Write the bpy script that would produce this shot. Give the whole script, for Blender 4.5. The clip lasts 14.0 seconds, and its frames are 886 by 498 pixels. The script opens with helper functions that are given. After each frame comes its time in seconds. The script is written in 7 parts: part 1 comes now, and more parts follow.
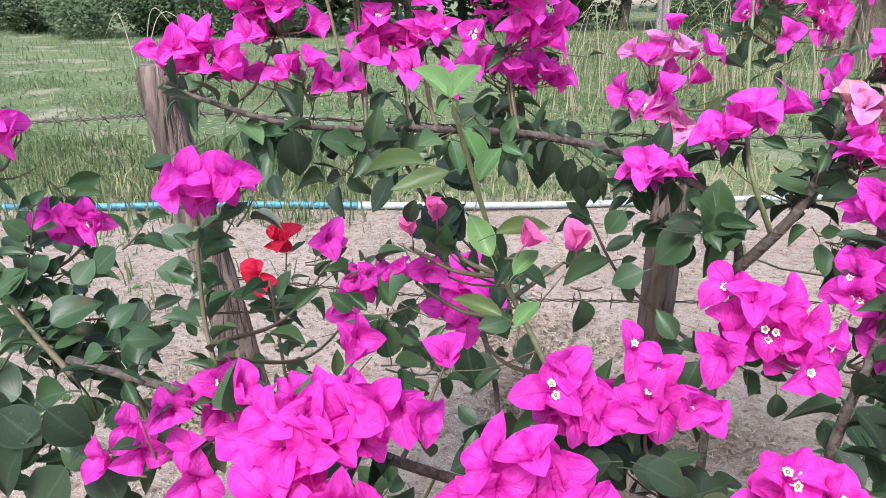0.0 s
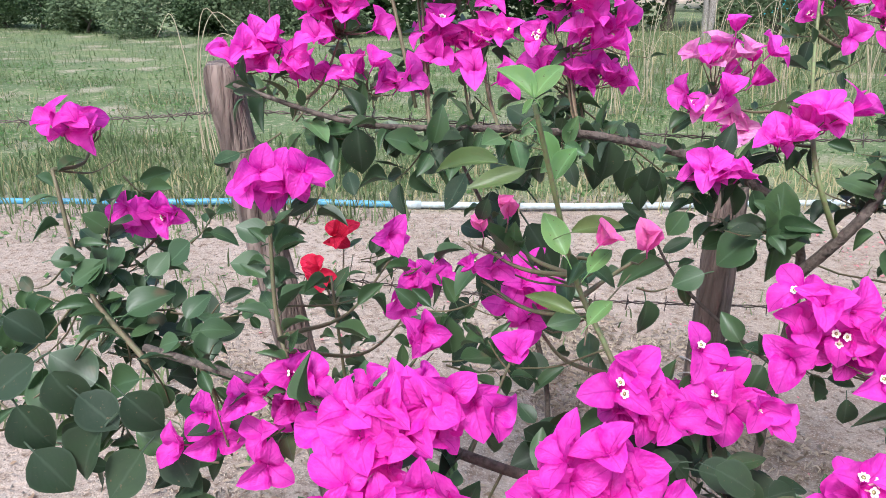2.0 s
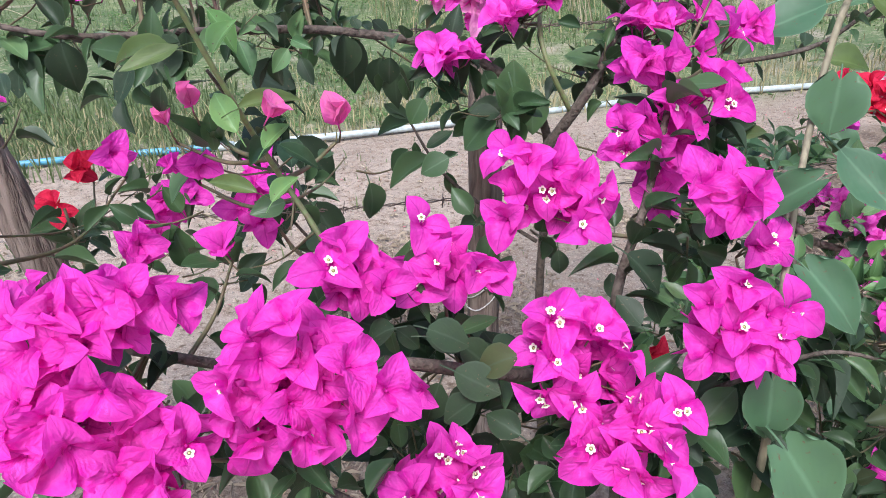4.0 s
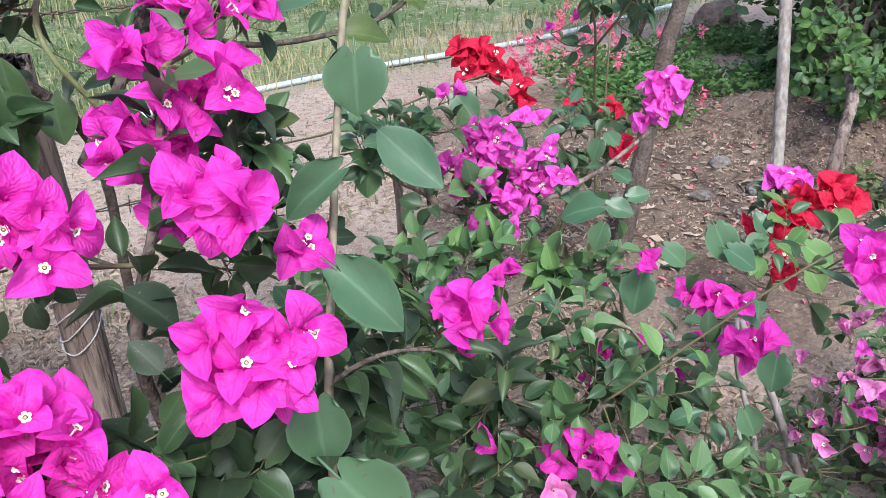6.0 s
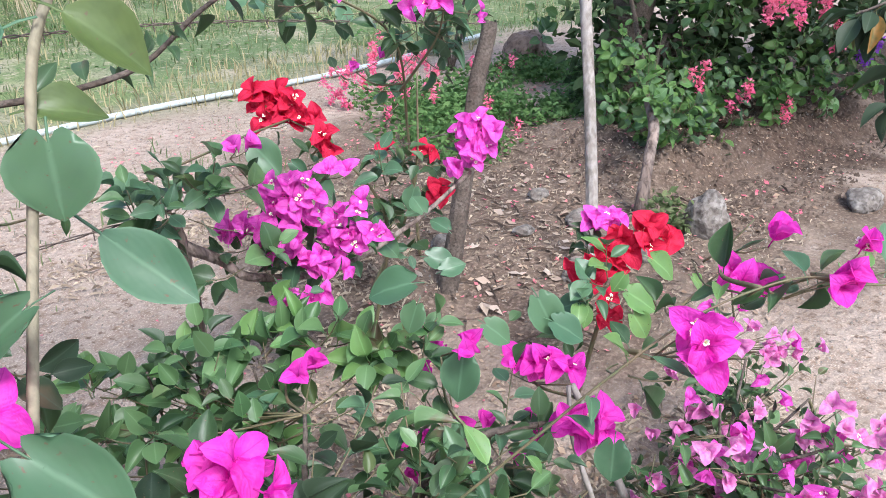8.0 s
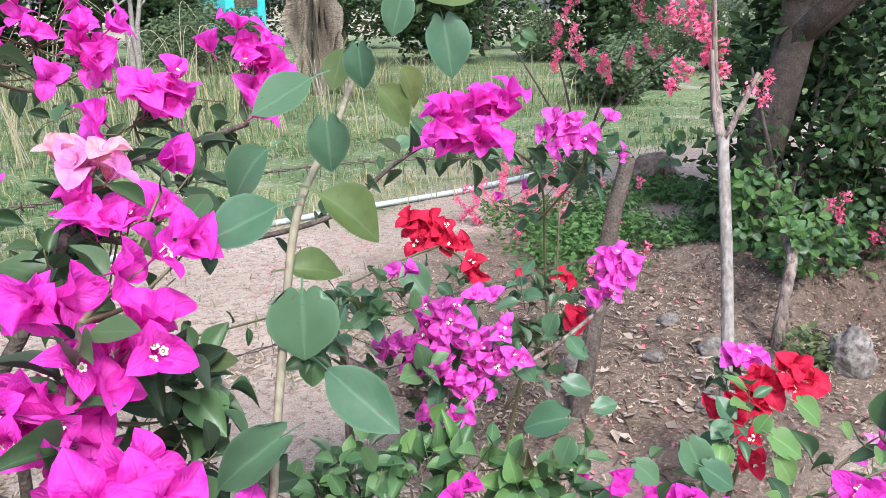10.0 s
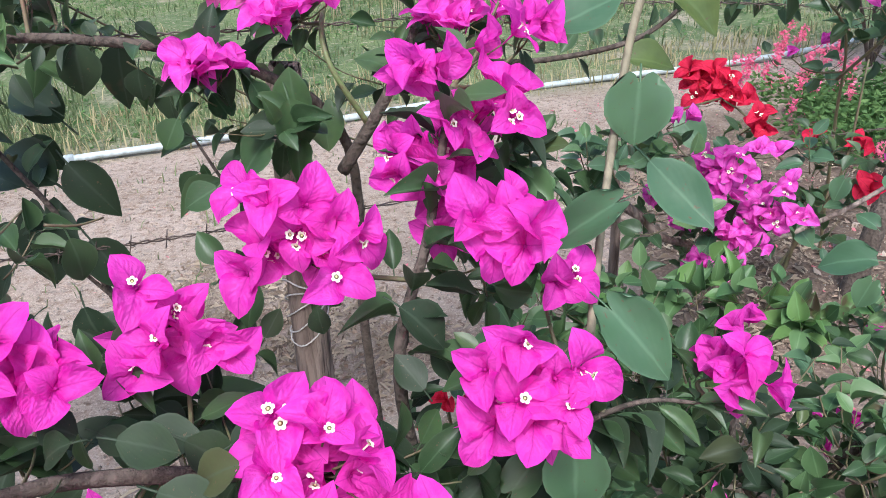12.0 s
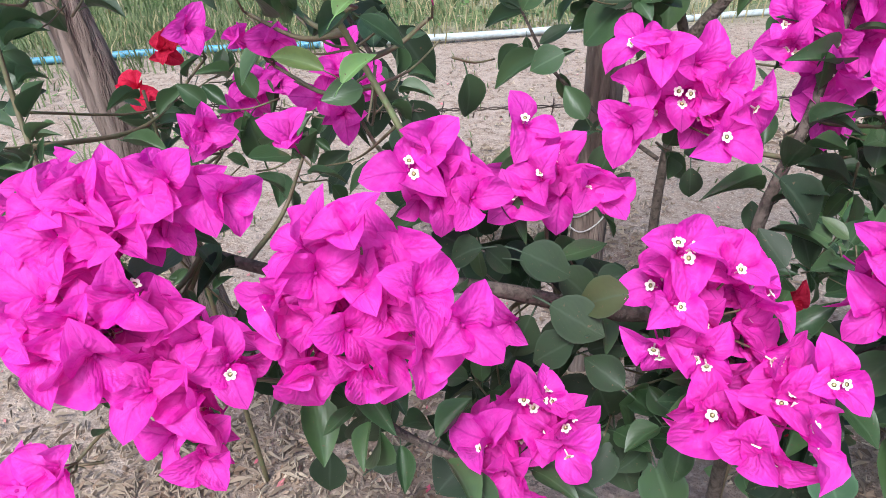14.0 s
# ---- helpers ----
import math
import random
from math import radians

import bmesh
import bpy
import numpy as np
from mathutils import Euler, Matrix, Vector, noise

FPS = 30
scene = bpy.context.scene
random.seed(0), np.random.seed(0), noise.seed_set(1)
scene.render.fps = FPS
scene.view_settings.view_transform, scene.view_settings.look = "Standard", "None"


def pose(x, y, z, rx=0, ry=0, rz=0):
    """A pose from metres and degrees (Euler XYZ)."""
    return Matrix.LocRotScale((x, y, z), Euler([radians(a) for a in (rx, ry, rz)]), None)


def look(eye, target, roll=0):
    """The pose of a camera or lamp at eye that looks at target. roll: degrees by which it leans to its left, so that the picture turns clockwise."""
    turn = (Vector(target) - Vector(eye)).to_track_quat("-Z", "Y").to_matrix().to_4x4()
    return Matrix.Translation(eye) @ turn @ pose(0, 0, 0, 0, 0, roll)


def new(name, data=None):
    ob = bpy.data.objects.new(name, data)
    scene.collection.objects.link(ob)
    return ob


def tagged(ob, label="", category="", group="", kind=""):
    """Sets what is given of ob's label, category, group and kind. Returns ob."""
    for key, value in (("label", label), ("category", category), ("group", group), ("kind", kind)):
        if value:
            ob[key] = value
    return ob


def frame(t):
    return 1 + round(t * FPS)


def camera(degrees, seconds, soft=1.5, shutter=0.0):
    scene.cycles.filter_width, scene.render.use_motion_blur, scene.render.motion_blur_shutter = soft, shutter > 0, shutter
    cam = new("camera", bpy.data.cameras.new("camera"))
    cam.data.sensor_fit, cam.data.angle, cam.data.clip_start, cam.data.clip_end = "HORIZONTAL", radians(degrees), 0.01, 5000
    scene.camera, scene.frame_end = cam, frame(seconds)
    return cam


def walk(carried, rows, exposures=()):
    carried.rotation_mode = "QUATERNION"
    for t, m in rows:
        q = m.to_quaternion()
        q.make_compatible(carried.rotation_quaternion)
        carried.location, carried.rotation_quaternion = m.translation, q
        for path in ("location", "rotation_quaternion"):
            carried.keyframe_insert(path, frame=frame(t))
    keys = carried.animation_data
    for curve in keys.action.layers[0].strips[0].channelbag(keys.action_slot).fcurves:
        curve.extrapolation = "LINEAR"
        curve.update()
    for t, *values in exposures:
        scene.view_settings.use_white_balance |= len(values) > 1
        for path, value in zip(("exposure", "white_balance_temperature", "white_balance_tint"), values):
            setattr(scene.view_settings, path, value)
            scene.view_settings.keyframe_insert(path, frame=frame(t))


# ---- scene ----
cam = camera(63.4, 14.0, 0.6)
PATH = [
    (0, (-0.025, -0.022, 1.218), (0.037, 1.851, 0.52), 0.3),
    (0.5, (-0.03, -0.008, 1.265), (0.013, 1.92, 0.735), -0.7),
    (1, (-0.042, -0.032, 1.267), (0.027, 1.895, 0.736), -1.3),
    (1.5, (-0.046, -0.038, 1.25), (-0.01, 1.875, 0.669), -0.6),
    (2, (-0.059, -0.033, 1.219), (-0.098, 1.841, 0.521), 0.2),
    (2.2, (-0.055, -0.039, 1.209), (-0.08, 1.821, 0.475), 0.4),
    (4.3, (0.119, -0.056, 1.153), (0.527, 1.697, 0.281), -3.2),
    (4.5, (0.141, -0.057, 1.148), (0.59, 1.682, 0.268), -3.5),
    (5, (0.209, -0.05, 1.14), (0.802, 1.627, 0.226), -3.2),
    (5.5, (0.277, -0.053, 1.136), (1.012, 1.546, 0.186), -3.3),
    (6, (0.348, -0.016, 1.131), (1.337, 1.449, 0.197), -1.9),
    (6.5, (0.434, 0.031, 1.131), (1.552, 1.423, 0.23), -2.9),
    (7, (0.5, 0.054, 1.109), (1.776, 1.247, 0.136), -0.4),
    (7.5, (0.523, 0.065, 1.117), (1.908, 1.189, 0.213), -0.3),
    (8, (0.508, 0.09, 1.131), (1.854, 1.278, 0.249), 0.4),
    (8.2, (0.493, 0.094, 1.153), (1.825, 1.348, 0.344), 0.0),
    (10.3, (0.379, 0.085, 1.215), (1.503, 1.634, 0.634), 0.0),
    (10.5, (0.355, 0.085, 1.216), (1.38, 1.7, 0.634), -0.4),
    (11, (0.305, 0.072, 1.197), (1.11, 1.784, 0.549), -1.6),
    (11.5, (0.278, 0.066, 1.159), (0.925, 1.775, 0.346), -2.3),
    (12, (0.275, 0.061, 1.141), (0.868, 1.75, 0.248), -2.7),
    (12.5, (0.265, 0.054, 1.113), (0.867, 1.689, 0.131), -1.7),
    (13, (0.215, 0.052, 1.104), (0.639, 1.708, 0.065), -1.9),
    (13.5, (0.165, 0.058, 1.102), (0.411, 1.741, 0.05), -2.1),
    (14, (0.108, 0.046, 1.103), (0.149, 1.742, 0.044), -3.0),
]
EXPOSURES = ((0, 0.95), (2, 0.93), (4.5, 0.83), (5.2, 0.83), (6, 0.95), (7.5, 1.08), (8.2, 1.15), (10.5, 1.13), (11.5, 0.90), (12.5, 0.83), (14, 0.87))
KELVIN, TINT = 5800, 11
walk(cam, [(t, look(eye, target, roll)) for t, eye, target, roll in PATH], [(t, e, KELVIN, TINT) for t, e in EXPOSURES])

# ---- light ----
world = bpy.data.worlds.new("overcast_sky")
scene.world = world
world.use_nodes = True
wn = world.node_tree.nodes
sky = wn.new("ShaderNodeTexSky")
sky.sky_type, sky.sun_disc = "NISHITA", False
sky.sun_elevation, sky.sun_rotation = radians(56), radians(200)
sky.air_density, sky.dust_density, sky.ozone_density = 1.0, 4.0, 0.6
world.node_tree.links.new(sky.outputs[0], wn["Background"].inputs[0])
wn["Background"].inputs[1].default_value = 0.15
sun = new("sun", bpy.data.lights.new("sun", "SUN"))
sun.data.energy, sun.data.angle, sun.data.color = 1.95, radians(14), (1.0, 0.97, 0.93)
sun.matrix_world = look((-1.2, -3.3, 5.2), (0, 0, 0))

# ---- materials ----
def nodes(name):
    m = bpy.data.materials.new(name)
    m.use_nodes = True
    t = m.node_tree
    return m, t, t.nodes["Principled BSDF"], t.nodes["Material Output"]


def link(t, a, b):
    t.links.new(a, b)


def mix(t, fac, a, b):
    n = t.nodes.new("ShaderNodeMix")
    n.data_type = "RGBA"
    for sock, v in ((n.inputs[0], fac), (n.inputs[6], a), (n.inputs[7], b)):
        if hasattr(v, "is_linked"):
            link(t, v, sock)
        elif isinstance(v, tuple):
            sock.default_value = (*v, 1)
        else:
            sock.default_value = v
    return n.outputs[2]


def noise_fac(t, scale, detail=4, lo=0.35, hi=0.65, coord=None, stretch=None):
    n = t.nodes.new("ShaderNodeTexNoise")
    n.inputs["Scale"].default_value, n.inputs["Detail"].default_value = scale, detail
    if coord is None:
        c = t.nodes.new("ShaderNodeTexCoord")
        coord = c.outputs["Object"]
    if stretch:
        mp = t.nodes.new("ShaderNodeMapping")
        mp.inputs["Scale"].default_value = stretch
        link(t, coord, mp.inputs[0])
        coord = mp.outputs[0]
    link(t, coord, n.inputs["Vector"])
    r = t.nodes.new("ShaderNodeMapRange")
    r.inputs[1].default_value, r.inputs[2].default_value = lo, hi
    link(t, n.outputs[0], r.inputs[0])
    return r.outputs[0]


def bump(t, bsdf, height, strength, dist):
    b = t.nodes.new("ShaderNodeBump")
    b.inputs["Strength"].default_value, b.inputs["Distance"].default_value = strength, dist
    link(t, height, b.inputs["Height"])
    link(t, b.outputs[0], bsdf.inputs["Normal"])


def rand(t):
    return t.nodes.new("ShaderNodeObjectInfo").outputs["Random"]


def island(t):
    return t.nodes.new("ShaderNodeNewGeometry").outputs["Random Per Island"]


def calc(t, how, *values):
    """One sum of numbers or sockets."""
    n = t.nodes.new("ShaderNodeMath")
    n.operation = how
    for sock, v in zip(n.inputs, values):
        if hasattr(v, "is_linked"):
            link(t, v, sock)
        else:
            sock.default_value = v
    return n.outputs[0]


def thin(t, bsdf, out, colour, share):
    """Lets part of the light pass through a leaf or petal."""
    tr = t.nodes.new("ShaderNodeBsdfTranslucent")
    ms = t.nodes.new("ShaderNodeMixShader")
    ms.inputs[0].default_value = share
    link(t, colour, tr.inputs[0])
    link(t, bsdf.outputs[0], ms.inputs[1])
    link(t, tr.outputs[0], ms.inputs[2])
    link(t, ms.outputs[0], out.inputs[0])


def any_leaf(t):
    """A random number for each leaf, whether it is an object or an island of a joined mesh."""
    s = t.nodes.new("ShaderNodeMath")
    s.operation = "ADD"
    link(t, rand(t), s.inputs[0])
    link(t, island(t), s.inputs[1])
    f = t.nodes.new("ShaderNodeMath")
    f.operation = "FRACT"
    link(t, s.outputs[0], f.inputs[0])
    return f.outputs[0]


def leafy(name, a, b, c, rough=0.45, pick=any_leaf, share=0.25, veins=True, spec=0.4):
    """Leaf paint: two greens by piece, blotches, a paler midrib along the leaf."""
    m, t, bsdf, out = nodes(name)
    chance = pick(t)
    col = mix(t, chance, a, b)
    col = mix(t, noise_fac(t, 3.0, 4, 0.45, 0.7), col, c)
    if veins:
        old = t.nodes.new("ShaderNodeMapRange")
        old.inputs[1].default_value, old.inputs[2].default_value, old.inputs[4].default_value = 0.975, 0.99, 0.25
        link(t, chance, old.inputs[0])
        col = mix(t, old.outputs[0], col, (0.17, 0.15, 0.05))
        col = mix(t, noise_fac(t, 14.0, 3, 0.66, 0.74), col, (0.12, 0.09, 0.05))
        uv = t.nodes.new("ShaderNodeUVMap").outputs[0]
        sep = t.nodes.new("ShaderNodeSeparateXYZ")
        link(t, uv, sep.inputs[0])
        rib = t.nodes.new("ShaderNodeMapRange")
        ab = t.nodes.new("ShaderNodeMath")
        ab.operation = "ABSOLUTE"
        link(t, sep.outputs[0], ab.inputs[0])
        link(t, ab.outputs[0], rib.inputs[0])
        rib.inputs[1].default_value, rib.inputs[2].default_value = 0.10, 0.02
        w = t.nodes.new("ShaderNodeTexWave")
        w.inputs["Scale"].default_value, w.inputs["Distortion"].default_value = 2.2, 1.5
        mp = t.nodes.new("ShaderNodeMapping")
        mp.inputs["Rotation"].default_value = (0, 0, 0.9)
        link(t, uv, mp.inputs[0])
        link(t, mp.outputs[0], w.inputs[0])
        pale = tuple(min(1, v * 1.7 + 0.02) for v in c)
        half = t.nodes.new("ShaderNodeMath")
        half.operation = "MULTIPLY"
        link(t, rib.outputs[0], half.inputs[0])
        half.inputs[1].default_value = 0.4
        col = mix(t, half.outputs[0], col, pale)
        rim = t.nodes.new("ShaderNodeMapRange")
        rim.inputs[1].default_value, rim.inputs[2].default_value, rim.inputs[4].default_value = 0.86, 1.0, 0.35
        link(t, ab.outputs[0], rim.inputs[0])
        col = mix(t, rim.outputs[0], col, pale)
        bump(t, bsdf, w.outputs[0], 0.06, 0.001)
    link(t, col, bsdf.inputs["Base Color"])
    bsdf.inputs["Roughness"].default_value = rough
    bsdf.inputs["Specular IOR Level"].default_value = spec
    thin(t, bsdf, out, col, share)
    return m


def petal(name, a, b, c, share=0.40, pick=rand):
    """Papery bract: colour by piece, fine branching veins, a lighter base."""
    m, t, bsdf, out = nodes(name)
    col = mix(t, pick(t), a, b)
    col = mix(t, noise_fac(t, 2.2, 3, 0.4, 0.75), col, c)
    uv = t.nodes.new("ShaderNodeUVMap").outputs[0]
    sep = t.nodes.new("ShaderNodeSeparateXYZ")
    link(t, uv, sep.inputs[0])
    ab = calc(t, "ABSOLUTE", sep.outputs[0])
    rib = t.nodes.new("ShaderNodeMapRange")
    rib.inputs[1].default_value, rib.inputs[2].default_value, rib.inputs[4].default_value = 0.08, 0.01, 0.55
    link(t, ab, rib.inputs[0])
    crinkle = t.nodes.new("ShaderNodeTexNoise")
    crinkle.inputs["Scale"].default_value, crinkle.inputs["Detail"].default_value = 3.0, 3.0
    link(t, uv, crinkle.inputs["Vector"])
    run = calc(t, "MULTIPLY_ADD", ab, -0.45, sep.outputs[1])
    run = calc(t, "MULTIPLY_ADD", crinkle.outputs[0], 0.22, run)
    ridge = calc(t, "SINE", calc(t, "MULTIPLY", run, 44.0))
    vein = t.nodes.new("ShaderNodeMapRange")
    vein.inputs[1].default_value, vein.inputs[2].default_value, vein.inputs[4].default_value = 0.55, 1.0, 0.09
    link(t, ridge, vein.inputs[0])
    tip = t.nodes.new("ShaderNodeMapRange")
    tip.inputs[1].default_value, tip.inputs[2].default_value, tip.inputs[4].default_value = 0.5, 1.0, 0.4
    link(t, sep.outputs[1], tip.inputs[0])
    col = mix(t, tip.outputs[0], col, c)
    deep = tuple(x * 0.70 for x in b)
    col = mix(t, vein.outputs[0], col, deep)
    col = mix(t, rib.outputs[0], col, deep)
    link(t, col, bsdf.inputs["Base Color"])
    bsdf.inputs["Roughness"].default_value = 0.6
    bsdf.inputs["Specular IOR Level"].default_value = 0.25
    bump(t, bsdf, calc(t, "MULTIPLY_ADD", ridge, 0.05, crinkle.outputs[0]), 0.3, 0.035)
    thin(t, bsdf, out, col, share)
    return m


def rough_mat(name, a, b, c, scale=20, fine=120, rough=0.85, bumps=0.5, dist=0.004, stretch=None, pick=None):
    m, t, bsdf, out = nodes(name)
    f1 = noise_fac(t, scale, 5, 0.35, 0.65, None, stretch)
    f2 = noise_fac(t, fine, 4, 0.4, 0.7, None, stretch)
    col = mix(t, f1, a, b)
    col = mix(t, f2, col, c)
    if pick:
        col = mix(t, pick(t), col, tuple(x * 0.75 for x in a))
    link(t, col, bsdf.inputs["Base Color"])
    bsdf.inputs["Roughness"].default_value = rough
    bump(t, bsdf, f2, bumps, dist)
    return m


MAGENTA = petal("magenta_bract", (0.90, 0.046, 0.60), (0.77, 0.024, 0.47), (0.93, 0.15, 0.70), 0.48)
DEEP = petal("deep_magenta_bract", (0.82, 0.028, 0.52), (0.69, 0.015, 0.40), (0.86, 0.105, 0.61), 0.48)
LILAC = petal("lilac_bract", (0.84, 0.065, 0.57), (0.73, 0.04, 0.48), (0.87, 0.19, 0.66))
FADED = petal("faded_pink_bract", (0.80, 0.31, 0.56), (0.85, 0.48, 0.65), (0.70, 0.12, 0.48))
BUDPINK = petal("young_pink_bract", (0.84, 0.09, 0.46), (0.78, 0.12, 0.42), (0.70, 0.20, 0.36))
RED = petal("red_bract", (0.66, 0.010, 0.058), (0.52, 0.007, 0.042), (0.75, 0.030, 0.090))
CREAM = petal("withered_bract", (0.82, 0.42, 0.42), (0.78, 0.22, 0.44), (0.84, 0.52, 0.44))
WHITE = rough_mat("floret_white", (0.86, 0.84, 0.72), (0.82, 0.80, 0.62), (0.8, 0.78, 0.6), 60, 300, 0.6, 0.1, 0.001)
THROAT = rough_mat("floret_throat", (0.62, 0.60, 0.22), (0.52, 0.52, 0.20), (0.66, 0.62, 0.30), 60, 300, 0.6, 0.1, 0.001)
LEAF = leafy("bougainvillea_leaf", (0.032, 0.070, 0.028), (0.075, 0.135, 0.050), (0.055, 0.098, 0.045), 0.4)
LEAF_GREEN = leafy("lush_leaf", (0.070, 0.150, 0.058), (0.142, 0.248, 0.096), (0.110, 0.198, 0.086), 0.4, share=0.30)
# Darker copy of the leaf green, with the shade among the leaves in its colour.
LEAF_DARK = leafy("shade_dark_leaf", (0.020, 0.040, 0.020), (0.042, 0.070, 0.033), (0.034, 0.054, 0.030), 0.5, spec=0.3)
LEAF_FRESH = leafy("fresh_leaf", (0.13, 0.27, 0.08), (0.19, 0.32, 0.10), (0.15, 0.28, 0.10), 0.4, share=0.4)
LEAF_BLUE = leafy("broad_leaf", (0.060, 0.135, 0.070), (0.098, 0.182, 0.088), (0.084, 0.158, 0.086), 0.38)
LEAF_OLIVE = leafy("olive_leaf", (0.080, 0.125, 0.036), (0.115, 0.160, 0.048), (0.075, 0.110, 0.034), 0.4)
LEAF_ORANGE = leafy("turning_leaf", (0.35, 0.17, 0.04), (0.10, 0.13, 0.04), (0.06, 0.09, 0.03), 0.5)
STEM = rough_mat("young_stem", (0.10, 0.12, 0.05), (0.15, 0.11, 0.06), (0.12, 0.09, 0.05), 30, 200, 0.6, 0.3, 0.001)
GREEN_STEM = rough_mat("green_stem", (0.14, 0.20, 0.07), (0.19, 0.24, 0.09), (0.16, 0.14, 0.07), 30, 200, 0.55, 0.2, 0.001)
BARK = rough_mat("branch_bark", (0.078, 0.058, 0.043), (0.135, 0.11, 0.088), (0.048, 0.036, 0.028), 25, 140, 0.9, 0.7, 0.003)
PALE_BARK = rough_mat("pale_bark", (0.255, 0.228, 0.198), (0.15, 0.128, 0.105), (0.34, 0.315, 0.285), 22, 70, 0.9, 0.6, 0.003, (1, 1, 0.55))
POST = rough_mat("weathered_post", (0.20, 0.148, 0.118), (0.30, 0.245, 0.21), (0.08, 0.056, 0.045), 14, 60, 0.95, 1.0, 0.01, (1, 1, 0.12))
SAND = (0.385, 0.31, 0.25)
STONE = rough_mat("grey_stone", (0.14, 0.118, 0.098), (0.30, 0.28, 0.25), (0.07, 0.055, 0.045), 26, 60, 0.95, 0.6, 0.006)
PEBBLE = rough_mat("pebble", (0.24, 0.21, 0.175), (0.36, 0.33, 0.29), (0.13, 0.105, 0.085), 9, 42, 0.95, 0.3, 0.003, None, island)
CLOD = rough_mat("earth_clod", (0.10, 0.070, 0.050), (0.17, 0.125, 0.095), (0.065, 0.045, 0.032), 20, 90, 0.98, 0.6, 0.004, None, island)
BROWN_STONE = rough_mat("brown_boulder", (0.20, 0.145, 0.11), (0.29, 0.22, 0.175), (0.11, 0.075, 0.055), 7, 40, 0.95, 0.6, 0.008)
BLUE_PIPE = rough_mat("blue_pipe", (0.06, 0.28, 0.44), (0.09, 0.33, 0.47), (0.13, 0.30, 0.38), 6, 60, 0.45, 0.15, 0.001)
WHITE_PIPE = rough_mat("white_pipe", (0.43, 0.50, 0.51), (0.50, 0.57, 0.57), (0.32, 0.36, 0.35), 6, 40, 0.5, 0.15, 0.001)
TIE = rough_mat("galvanised_wire", (0.42, 0.41, 0.39), (0.34, 0.32, 0.30), (0.5, 0.49, 0.47), 60, 200, 0.55, 0.3, 0.001)
WIRE = rough_mat("rusty_wire", (0.10, 0.08, 0.07), (0.17, 0.13, 0.10), (0.07, 0.05, 0.04), 60, 200, 0.7, 0.3, 0.001)
GRASS = leafy("grass_blade", (0.100, 0.150, 0.058), (0.215, 0.25, 0.118), (0.150, 0.19, 0.088), 0.7, island, 0.35, False, 0.15)
DRY = leafy("dry_grass", (0.42, 0.36, 0.20), (0.30, 0.28, 0.13), (0.36, 0.31, 0.17), 0.7, island, 0.3, False)
DRY_STALK = rough_mat("dry_stalk", (0.50, 0.44, 0.30), (0.42, 0.36, 0.24), (0.34, 0.28, 0.18), 20, 90, 0.8, 0.2, 0.001)
STRAW = leafy("straw_litter", (0.50, 0.42, 0.31), (0.14, 0.10, 0.07), (0.32, 0.25, 0.18), 0.8, island, 0.1, False)
LITTER = leafy("leaf_litter", (0.24, 0.16, 0.10), (0.42, 0.32, 0.23), (0.18, 0.115, 0.075), 0.8, island, 0.1, False)
PALE_LITTER = leafy("pale_dry_leaf", (0.36, 0.28, 0.21), (0.45, 0.38, 0.31), (0.27, 0.20, 0.15), 0.8, island, 0.1, False)
FALLEN = petal("fallen_bract", (0.60, 0.13, 0.20), (0.52, 0.20, 0.20), (0.48, 0.24, 0.20), 0.2, island)
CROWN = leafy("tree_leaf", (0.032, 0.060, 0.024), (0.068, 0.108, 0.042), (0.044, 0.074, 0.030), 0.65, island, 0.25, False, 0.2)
# Pale greyish green with low gloss: the haze over distant shrubs is in this colour.
CROWN_PALE = leafy("hazed_shrub_leaf", (0.10, 0.15, 0.075), (0.17, 0.215, 0.115), (0.13, 0.175, 0.095), 0.8, island, 0.3, False, 0.1)
VINE = leafy("vine_leaf", (0.065, 0.14, 0.04), (0.15, 0.26, 0.08), (0.09, 0.17, 0.055), 0.6, island, 0.35, False, 0.2)
VINE_LEAF = leafy("coral_vine_leaf", (0.060, 0.145, 0.032), (0.15, 0.27, 0.07), (0.085, 0.17, 0.045), 0.55, share=0.4)
SHOOT = rough_mat("shoot_bark", (0.22, 0.20, 0.13), (0.29, 0.26, 0.17), (0.15, 0.13, 0.085), 25, 120, 0.75, 0.5, 0.002, (1, 1, 0.3))
CORAL = petal("coral_blossom", (0.84, 0.15, 0.28), (0.88, 0.28, 0.40), (0.78, 0.12, 0.27), 0.3, island)
VIOLET = petal("violet_blossom", (0.20, 0.04, 0.42), (0.26, 0.07, 0.48), (0.2, 0.05, 0.4), 0.3, island)
WALL = rough_mat("house_wall", (0.74, 0.70, 0.64), (0.66, 0.62, 0.56), (0.6, 0.56, 0.5), 2, 20, 0.9, 0.2, 0.01)
CYAN = rough_mat("turquoise_wall", (0.05, 0.52, 0.55), (0.08, 0.56, 0.58), (0.07, 0.45, 0.48), 2, 20, 0.8, 0.2, 0.01)
ROOF = rough_mat("clay_roof", (0.34, 0.16, 0.10), (0.42, 0.22, 0.14), (0.25, 0.12, 0.08), 3, 30, 0.9, 0.6, 0.02)
BANANA = rough_mat("dry_banana_fibre", (0.40, 0.33, 0.25), (0.52, 0.45, 0.36), (0.20, 0.15, 0.11), 14, 60, 0.95, 0.9, 0.02, (1, 1, 0.08))


